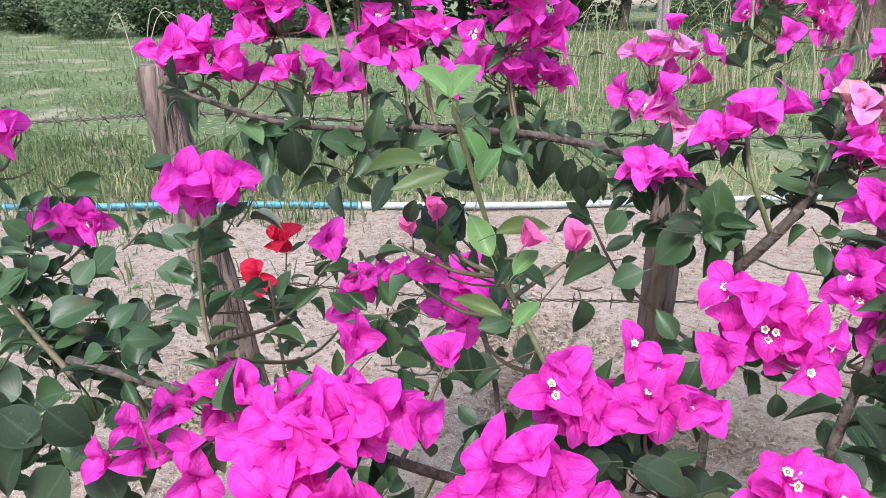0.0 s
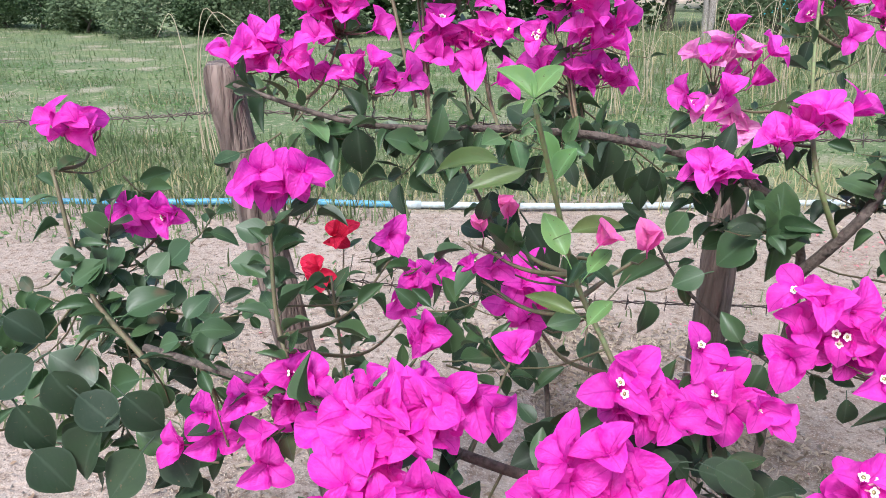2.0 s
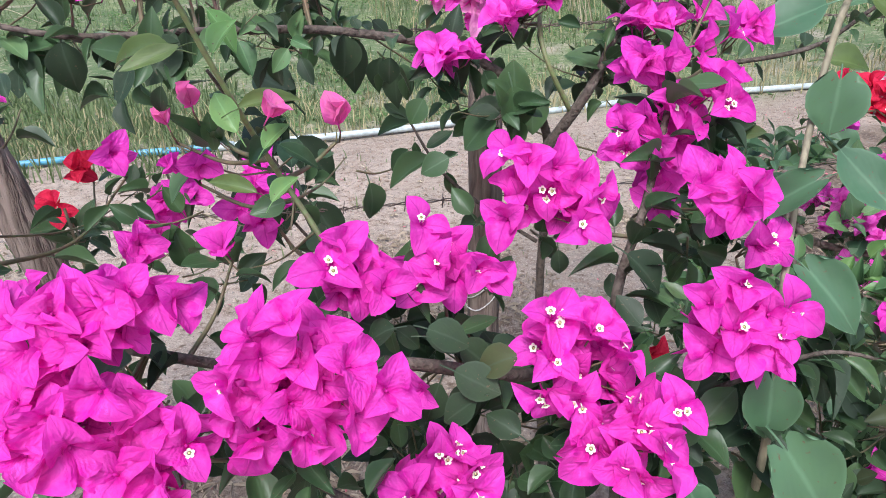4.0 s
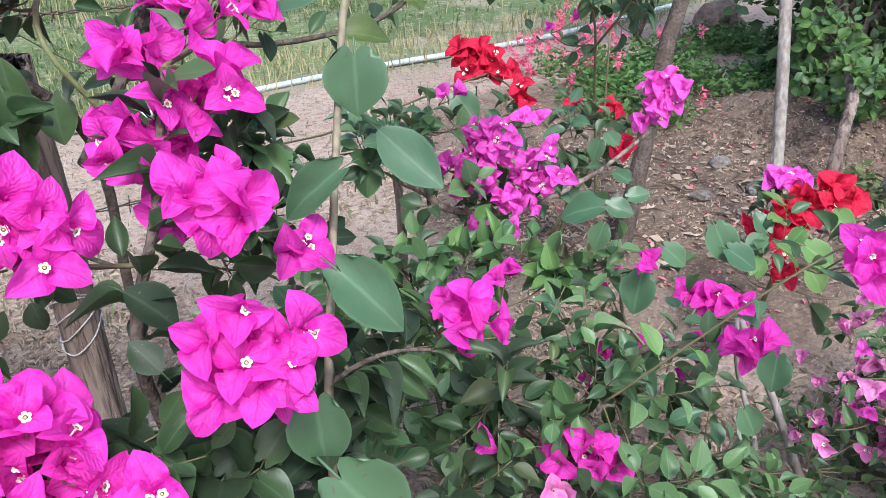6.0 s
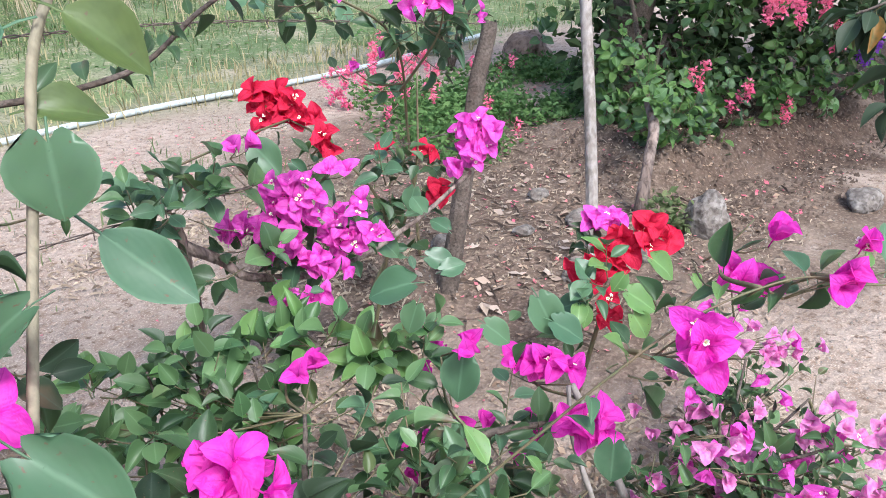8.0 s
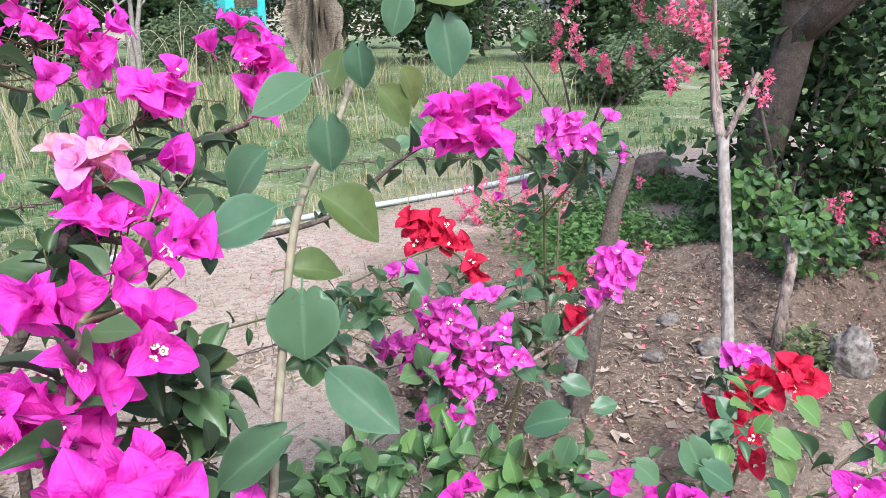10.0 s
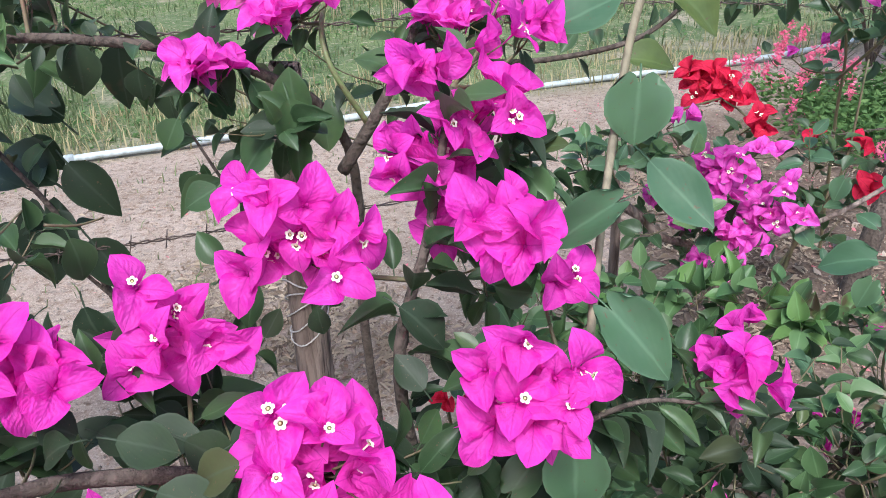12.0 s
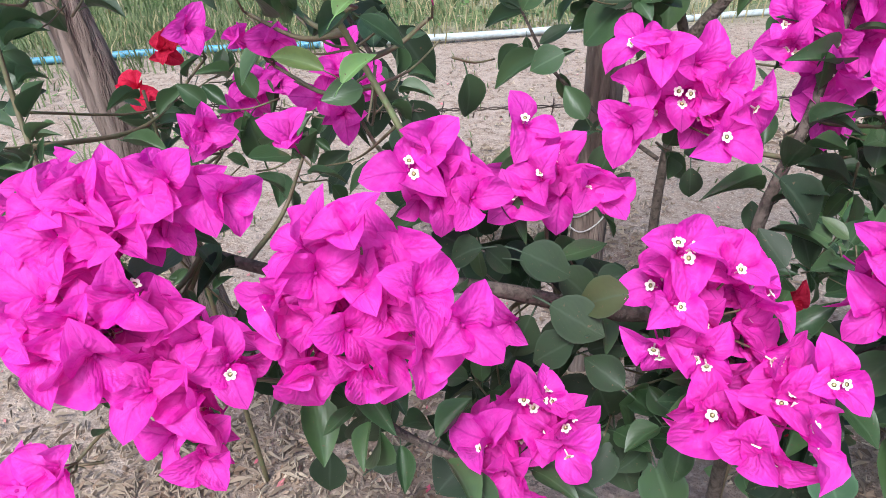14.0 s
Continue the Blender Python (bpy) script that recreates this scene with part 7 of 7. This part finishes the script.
magenta_bush.leaf((-0.269, 0.717, 0.925), (0.023, 0.003, -0.023), (0.140, -0.769, 0.831), 0.032, "oval", LEAF, 1.4)
magenta_bush.leaf((-0.366, 0.698, 0.859), (0.019, 0.018, 0.026), (-0.023, -0.765, 0.833), 0.037, "oval", LEAF, 1.4)
magenta_bush.leaf((-0.350, 0.694, 0.846), (0.035, 0.010, 0.001), (-0.249, -0.760, 0.835), 0.037, "oval", LEAF, 1.4)
magenta_bush.leaf((-0.376, 0.691, 0.834), (-0.030, 0.008, -0.011), (-0.289, -0.759, 0.835), 0.033, "oval", LEAF, 1.4)
green_bush.leaf((1.152, 0.380, 0.537), (-0.012, -0.007, -0.050), (-0.713, -0.253, 0.963), 0.052, "heart", LEAF_BLUE, 1)
green_bush.leaf((1.119, 0.391, 0.455), (0.007, -0.023, -0.039), (-0.667, -0.310, 0.962), 0.046, "heart", LEAF_BLUE, 1)
green_bush.leaf((1.114, 0.685, 0.662), (-0.038, 0.050, -0.018), (-0.682, -0.291, 0.963), 0.065, "heart", LEAF_BLUE, 1)
green_bush.leaf((1.110, 0.668, 0.635), (-0.015, 0.004, -0.039), (-0.555, -0.448, 0.962), 0.042, "heart", LEAF_BLUE, 1)
green_bush.leaf((1.149, 0.655, 0.679), (0.030, -0.015, 0.006), (-0.479, -0.543, 0.961), 0.034, "heart", LEAF_BLUE, 1)
green_bush.leaf((1.158, 0.701, 0.750), (0.005, 0.025, 0.017), (-0.540, -0.467, 0.962), 0.031, "heart", LEAF_BLUE, 1)
green_bush.leaf((1.218, 0.545, 0.648), (0.006, -0.030, -0.049), (-0.583, -0.413, 0.962), 0.058, "heart", LEAF_BLUE, 1)
green_bush.leaf((1.221, 0.519, 0.621), (0.026, -0.035, -0.026), (-0.498, -0.519, 0.961), 0.050, "heart", LEAF_BLUE, 1)
green_bush.leaf((1.126, 0.598, 0.574), (-0.020, -0.006, -0.060), (-0.628, -0.358, 0.962), 0.064, "heart", LEAF_BLUE, 1)
green_bush.leaf((1.162, 0.588, 0.615), (0.020, -0.028, -0.026), (-0.568, -0.433, 0.962), 0.043, "heart", LEAF_BLUE, 1)
red3_bush.leaf((1.729, 0.615, 0.491), (0.028, -0.045, -0.035), (-0.457, -0.570, 0.961), 0.064, "heart", LEAF_FRESH, 1)
red3_bush.leaf((1.677, 0.631, 0.431), (0.032, -0.050, -0.035), (-0.591, -0.404, 0.962), 0.069, "heart", LEAF_FRESH, 1)
red3_bush.leaf((1.668, 0.610, 0.391), (0.013, -0.035, -0.046), (-0.674, -0.301, 0.963), 0.059, "heart", LEAF_FRESH, 1)
red3_bush.leaf((1.682, 0.649, 0.461), (-0.018, 0.012, -0.035), (-0.404, -0.636, 0.961), 0.041, "heart", LEAF_FRESH, 1)
red3_bush.leaf((1.767, 0.544, 0.461), (0.015, -0.021, -0.025), (-0.471, -0.552, 0.961), 0.036, "heart", LEAF_FRESH, 1)
red_bush.leaf((1.629, 1.170, 0.521), (-0.020, 0.002, -0.050), (-0.604, -0.388, 0.962), 0.054, "heart", LEAF_BLUE, 1)
red_bush.leaf((1.538, 1.198, 0.417), (0.025, -0.045, -0.040), (-0.603, -0.389, 0.962), 0.065, "heart", LEAF_BLUE, 1)
red_bush.leaf((1.598, 1.095, 0.382), (0.043, -0.049, -0.016), (-0.543, -0.463, 0.962), 0.067, "heart", LEAF_BLUE, 1)
red_bush.leaf((1.646, 1.083, 0.440), (-0.009, 0.044, 0.020), (-0.518, -0.495, 0.961), 0.049, "heart", LEAF_BLUE, 1)
red_bush.leaf((1.424, 1.490, 0.605), (0.023, -0.061, -0.062), (-0.658, -0.321, 0.962), 0.090, "heart", LEAF_BLUE, 1)
red_bush.leaf((1.467, 1.408, 0.569), (0.021, -0.030, -0.027), (-0.742, -0.218, 0.963), 0.045, "heart", LEAF_BLUE, 1)
red_bush.leaf((1.486, 1.356, 0.534), (0.025, -0.044, -0.039), (-0.664, -0.314, 0.962), 0.064, "heart", LEAF_BLUE, 1)
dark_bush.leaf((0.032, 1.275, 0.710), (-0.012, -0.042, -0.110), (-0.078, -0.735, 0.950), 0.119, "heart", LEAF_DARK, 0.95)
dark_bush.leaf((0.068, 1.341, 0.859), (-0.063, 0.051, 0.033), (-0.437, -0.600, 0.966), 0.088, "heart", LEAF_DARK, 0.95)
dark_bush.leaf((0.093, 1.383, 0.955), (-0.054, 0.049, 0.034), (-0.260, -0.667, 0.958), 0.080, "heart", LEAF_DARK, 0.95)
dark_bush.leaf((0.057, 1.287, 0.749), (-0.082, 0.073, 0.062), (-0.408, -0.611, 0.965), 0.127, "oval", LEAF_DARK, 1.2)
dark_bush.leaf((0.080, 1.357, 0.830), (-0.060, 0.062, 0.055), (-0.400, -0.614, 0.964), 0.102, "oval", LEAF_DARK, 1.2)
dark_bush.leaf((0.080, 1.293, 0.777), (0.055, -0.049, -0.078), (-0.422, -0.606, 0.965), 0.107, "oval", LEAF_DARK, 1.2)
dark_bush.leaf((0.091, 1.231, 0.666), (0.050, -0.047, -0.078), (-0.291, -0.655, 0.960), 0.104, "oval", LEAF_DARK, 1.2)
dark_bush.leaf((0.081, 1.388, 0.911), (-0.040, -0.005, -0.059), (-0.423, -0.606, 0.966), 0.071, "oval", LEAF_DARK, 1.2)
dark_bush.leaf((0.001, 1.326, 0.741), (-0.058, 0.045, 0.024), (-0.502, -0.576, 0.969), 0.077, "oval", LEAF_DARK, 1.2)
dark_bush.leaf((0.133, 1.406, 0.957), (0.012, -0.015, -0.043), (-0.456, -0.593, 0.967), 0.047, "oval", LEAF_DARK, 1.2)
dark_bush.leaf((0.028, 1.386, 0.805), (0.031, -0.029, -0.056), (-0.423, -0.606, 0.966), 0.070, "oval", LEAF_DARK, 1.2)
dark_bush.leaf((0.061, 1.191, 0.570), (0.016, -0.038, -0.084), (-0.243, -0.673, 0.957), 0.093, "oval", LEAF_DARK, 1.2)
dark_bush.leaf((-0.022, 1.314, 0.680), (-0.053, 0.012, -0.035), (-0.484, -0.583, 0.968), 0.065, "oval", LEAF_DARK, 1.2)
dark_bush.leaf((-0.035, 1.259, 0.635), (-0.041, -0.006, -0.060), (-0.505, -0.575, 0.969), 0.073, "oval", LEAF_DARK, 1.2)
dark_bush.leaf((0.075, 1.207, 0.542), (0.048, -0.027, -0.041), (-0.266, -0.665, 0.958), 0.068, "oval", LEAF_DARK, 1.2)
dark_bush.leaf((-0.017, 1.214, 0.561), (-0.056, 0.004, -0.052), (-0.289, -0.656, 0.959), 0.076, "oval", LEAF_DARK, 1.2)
fence_bush.leaf((0.199, 1.247, 0.959), (-0.016, -0.028, -0.086), (-0.123, -0.718, 0.952), 0.092, "oval", LEAF_DARK, 1.1)
fence_bush.leaf((0.161, 1.234, 0.987), (-0.045, 0.024, -0.007), (-0.489, -0.581, 0.968), 0.051, "oval", LEAF_DARK, 1.3)
fence_bush.leaf((0.230, 1.211, 0.991), (0.025, -0.010, -0.025), (-0.291, -0.655, 0.960), 0.037, "oval", LEAF_DARK, 1.3)
fence_bush.leaf((0.237, 1.178, 0.933), (-0.019, -0.009, -0.053), (-0.295, -0.654, 0.960), 0.057, "oval", LEAF_DARK, 1.3)
fence_bush.leaf((0.260, 1.162, 0.917), (-0.020, -0.013, -0.060), (-0.503, -0.576, 0.969), 0.065, "oval", LEAF_DARK, 1.3)
fence_bush.leaf((0.277, 1.178, 0.818), (-0.062, 0.026, -0.014), (0.024, -0.773, 0.945), 0.069, "oval", LEAF, 0.9)
fence_bush.leaf((0.305, 1.138, 0.761), (-0.085, 0.020, -0.040), (-0.395, -0.616, 0.964), 0.096, "oval", LEAF, 0.9)
fence_bush.leaf((0.272, 1.177, 0.768), (-0.040, 0.008, -0.033), (-0.465, -0.590, 0.967), 0.053, "oval", LEAF, 0.9)
fence_bush.leaf((0.301, 1.148, 0.778), (0.051, 0.006, 0.022), (-0.251, -0.670, 0.958), 0.055, "oval", LEAF, 0.9)
fence_bush.leaf((0.282, 1.159, 0.786), (0.004, -0.006, -0.031), (-0.425, -0.605, 0.966), 0.032, "oval", LEAF, 0.9)
fence_bush.leaf((0.325, 1.129, 0.757), (0.029, 0.009, 0.015), (-0.168, -0.701, 0.954), 0.034, "oval", LEAF, 0.9)
fence_bush.leaf((0.275, 1.183, 0.825), (-0.036, 0.034, 0.018), (-0.323, -0.643, 0.961), 0.053, "oval", LEAF, 0.9)
fence_bush.leaf((0.329, 1.118, 0.738), (0.012, -0.015, -0.043), (-0.448, -0.596, 0.967), 0.048, "oval", LEAF, 0.9)

# leaves along the branches
for dx in (0, 0.06, -0.05):
    green_bush.branch([(0.95 + dx, 0.86 - dx, G - 0.05), (0.93 + dx, 0.90 - dx, 0.3), (0.92 + dx, 0.94 - dx, 0.5)], 0.005, 0.002)
fence_bush.branch([(0.47, 1.04, 0.62), (0.40, 1.07, 0.67), (0.334, 1.109, 0.726), (0.306, 1.138, 0.762), (0.275, 1.183, 0.825)], 0.004, 0.002, BARK)
fence_bush.branch([(-0.12, 1.0, 1.05), (-0.17, 1.06, 1.25), (-0.22, 1.08, 1.36), (-0.27, 1.06, 1.40)], 0.003, 0.002, STEM)
for line, n in zip(fence_bush.limbs, (34, 32, 20, 8)):
    fence_bush.spray(line, n, 0.046, mats=LEAF_MIX, start=0.35)
for x, y, z, n in ((-0.30, 1.0, 1.03, 12), (-0.18, 1.0, 1.01, 14), (-0.04, 1.01, 1.0, 14), (0.10, 1.02, 0.99, 14), (0.28, 1.01, 0.96, 16), (0.60, 1.0, 0.86, 16), (0.72, 1.06, 0.95, 12)):
    fence_bush.clump((x, y, z), (0.06, 0.035, 0.025), n, 0.052, ("oval", "oval", "fold"), (LEAF, LEAF_DARK, LEAF, LEAF_GREEN), (0, -0.8, 0.3), 0.7)
for line in rose_bush.limbs:
    rose_bush.spray(line, 24, 0.05, mats=LEAF_MIX, start=0.4)
for x, y, z, n in ((0.585, 0.76, 0.90, 14), (0.60, 0.75, 0.83, 16), (0.64, 0.77, 0.86, 12), (0.56, 0.72, 0.79, 14), (0.63, 0.74, 0.77, 12)):
    rose_bush.clump((x, y, z), (0.035, 0.03, 0.035), n, 0.048, ("oval", "oval", "fold"), (LEAF, LEAF_DARK, LEAF, LEAF_GREEN), (0, -0.7, 0.5), 0.3)
for line in magenta_bush.limbs[:2]:
    magenta_bush.spray(line, 22, 0.046, mats=LEAF_MIX, start=0.3)
for line in magenta_bush.limbs[3:]:
    magenta_bush.spray(line, 22, 0.038, mats=(LEAF,), start=0.1)
for x, y, z, n in ((-0.3, 0.62, 0.74, 8), (-0.48, 0.76, 0.74, 18), (-0.10, 0.70, 0.62, 10), (0.06, 0.70, 0.66, 6), (0.25, 0.66, 0.62, 8), (0.45, 0.62, 0.62, 12), (-0.62, 0.8, 0.74, 26), (-0.60, 0.72, 0.72, 12), (-0.70, 0.78, 0.72, 10), (-0.42, 0.74, 0.72, 18), (-0.7, 0.9, 0.8, 22), (-0.55, 0.86, 0.86, 26), (-0.48, 0.85, 0.82, 26), (-0.53, 0.79, 0.79, 26), (-0.44, 0.83, 0.78, 22)):
    magenta_bush.clump((x, y, z), (0.07, 0.05, 0.06), n, 0.040, mats=LEAF_MIX)
for x, y, z, n in ((0.42, 0.98, 0.90, 24), (0.55, 0.98, 0.92, 22), (0.2, 1.04, 1.0, 12), (-0.1, 1.0, 1.02, 10), (0.66, 0.98, 1.0, 14)):
    fence_bush.clump((x, y, z), (0.08, 0.05, 0.05), n, 0.05, mats=LEAF_MIX)
for x, y, z, n, s in ((0.85, 0.60, 0.50, 60, 0.052), (1.0, 0.56, 0.46, 70, 0.052), (1.15, 0.55, 0.42, 60, 0.05), (0.82, 0.68, 0.40, 50, 0.052), (1.0, 0.45, 0.36, 50, 0.055), (1.15, 0.46, 0.32, 40, 0.05), (0.75, 0.55, 0.42, 40, 0.052), (0.95, 0.78, 0.48, 40, 0.05), (0.76, 0.74, 0.40, 50, 0.05), (0.66, 0.79, 0.34, 45, 0.05), (0.9, 0.5, 0.3, 50, 0.052), (1.2, 0.38, 0.22, 40, 0.05)):
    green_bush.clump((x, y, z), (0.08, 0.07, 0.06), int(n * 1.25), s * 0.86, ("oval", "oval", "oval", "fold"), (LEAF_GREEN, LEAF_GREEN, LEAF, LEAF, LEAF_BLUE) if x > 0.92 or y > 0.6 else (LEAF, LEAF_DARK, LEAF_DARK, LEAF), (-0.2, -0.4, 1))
for x, y, z in ((0.82, 1.07, 0.46), (0.88, 1.00, 0.44), (0.94, 0.94, 0.46), (1.0, 0.90, 0.50), (0.86, 0.98, 0.36), (0.92, 0.92, 0.36), (0.98, 0.86, 0.40), (1.07, 0.83, 0.53), (1.12, 0.77, 0.50), (1.16, 0.74, 0.52)):
    green_bush.clump((x, y, z), (0.04, 0.04, 0.035), 24, 0.050, ("oval", "oval", "fold"), (LEAF_GREEN, LEAF_GREEN, LEAF, LEAF_FRESH), (-0.3, -0.5, 1))
for x, y, z in ((0.68, 0.95, 0.47), (0.80, 0.87, 0.50), (0.78, 0.98, 0.46), (0.90, 0.90, 0.49), (0.96, 1.03, 0.42), (0.74, 1.08, 0.42)):
    green_bush.clump((x, y, z), (0.035, 0.035, 0.05), 14, 0.048, ("oval", "oval", "fold"), (LEAF_GREEN, LEAF_GREEN, LEAF_GREEN, LEAF), (-0.3, -0.5, 1))
green_bush.spray(green_bush.limbs[2], 14, 0.05, ("oval",), (LEAF_BLUE, LEAF_FRESH), 0.05)
for x, y, z, n in ((1.2, 1.2, 0.5, 20), (1.35, 1.18, 0.46, 24), (1.55, 1.2, 0.45, 20), (1.09, 1.27, 0.62, 34), (1.03, 1.27, 0.60, 22), (1.16, 1.26, 0.64, 20)):
    lilac_bush.clump((x, y, z), (0.07, 0.06, 0.05), n, 0.05, mats=(LEAF_GREEN, LEAF, LEAF_BLUE))
for x, y, z, n in ((1.9, 1.4, 0.85, 40), (1.65, 1.45, 0.9, 26), (2.0, 1.5, 0.75, 30)):
    far_bush.clump((x, y, z), (0.12, 0.08, 0.06), n, 0.055, mats=(LEAF, LEAF_BLUE))
for x, y, z, n in ((1.65, 1.28, 0.5, 26), (1.75, 1.25, 0.42, 22)):
    red_bush.clump((x, y, z), (0.07, 0.05, 0.07), n, 0.05, ("heart", "oval"), (LEAF_BLUE, LEAF))
red3_bush.clump((1.72, 0.70, 0.42), (0.05, 0.04, 0.05), 16, 0.05, ("heart", "oval"), (LEAF_FRESH, LEAF_BLUE))
for x, y, z, n in ((1.55, 0.33, 0.24, 70), (1.7, 0.38, 0.28, 50), (1.45, 0.22, 0.26, 50), (1.62, 0.24, 0.28, 40), (1.38, 0.40, 0.2, 40)):
    faded_bush.clump((x, y, z), (0.10, 0.07, 0.06), int(n * 2.6), 0.032, ("oval", "oval", "fold"), (LEAF, LEAF_GREEN, LEAF_GREEN, LEAF_DARK))
rf = random.Random(21)
for k in range(9):
    x, y, z = rf.uniform(1.38, 1.86), rf.uniform(0.08, 0.46), rf.uniform(0.26, 0.40)
    faded_bush.heads((x, y + 0.04, z - 0.04), [(x + rf.gauss(0, 0.03), y + rf.gauss(0, 0.03), z + rf.gauss(0, 0.02)) for _ in range(3)], leaves=5, leaf_size=0.03, size=0.026, open_=0.6, colour=(FADED, FADED, LILAC), mats=(LEAF, LEAF_GREEN))
# Extra clumps below the trusses, mostly dark green for the shade behind the flowers.
for x, y, z, n in ((0.30, 0.60, 0.60, 22), (0.42, 0.58, 0.58, 24), (0.55, 0.56, 0.56, 24), (0.18, 0.60, 0.56, 18), (0.62, 0.60, 0.62, 20), (0.50, 0.60, 0.50, 20)):
    rose_bush.clump((x, y, z), (0.06, 0.05, 0.05), n, 0.058, ("oval", "heart", "fold"), (LEAF_DARK, LEAF_DARK, LEAF))
for x, y, z in ((0.15, 0.74, 0.68), (0.22, 0.72, 0.65), (0.09, 0.68, 0.62), (0.22, 0.67, 0.60), (0.07, 0.76, 0.69)):
    magenta_bush.clump((x, y, z), (0.035, 0.03, 0.03), 6, 0.066, ("oval", "heart", "fold"), (LEAF_DARK, LEAF_DARK, LEAF), (-0.3, -0.6, 0.9))
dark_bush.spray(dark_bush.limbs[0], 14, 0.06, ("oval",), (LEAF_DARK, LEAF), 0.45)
red2_bush.spray(red2_bush.limbs[0], 30, 0.045, mats=(LEAF,), start=0.4)
for plant in (fence_bush, magenta_bush, rose_bush, vine_bush, dark_bush, red_bush, red2_bush, red3_bush, low_red_bush, lilac_bush, far_bush, green_bush, faded_bush):
    plant.finish()
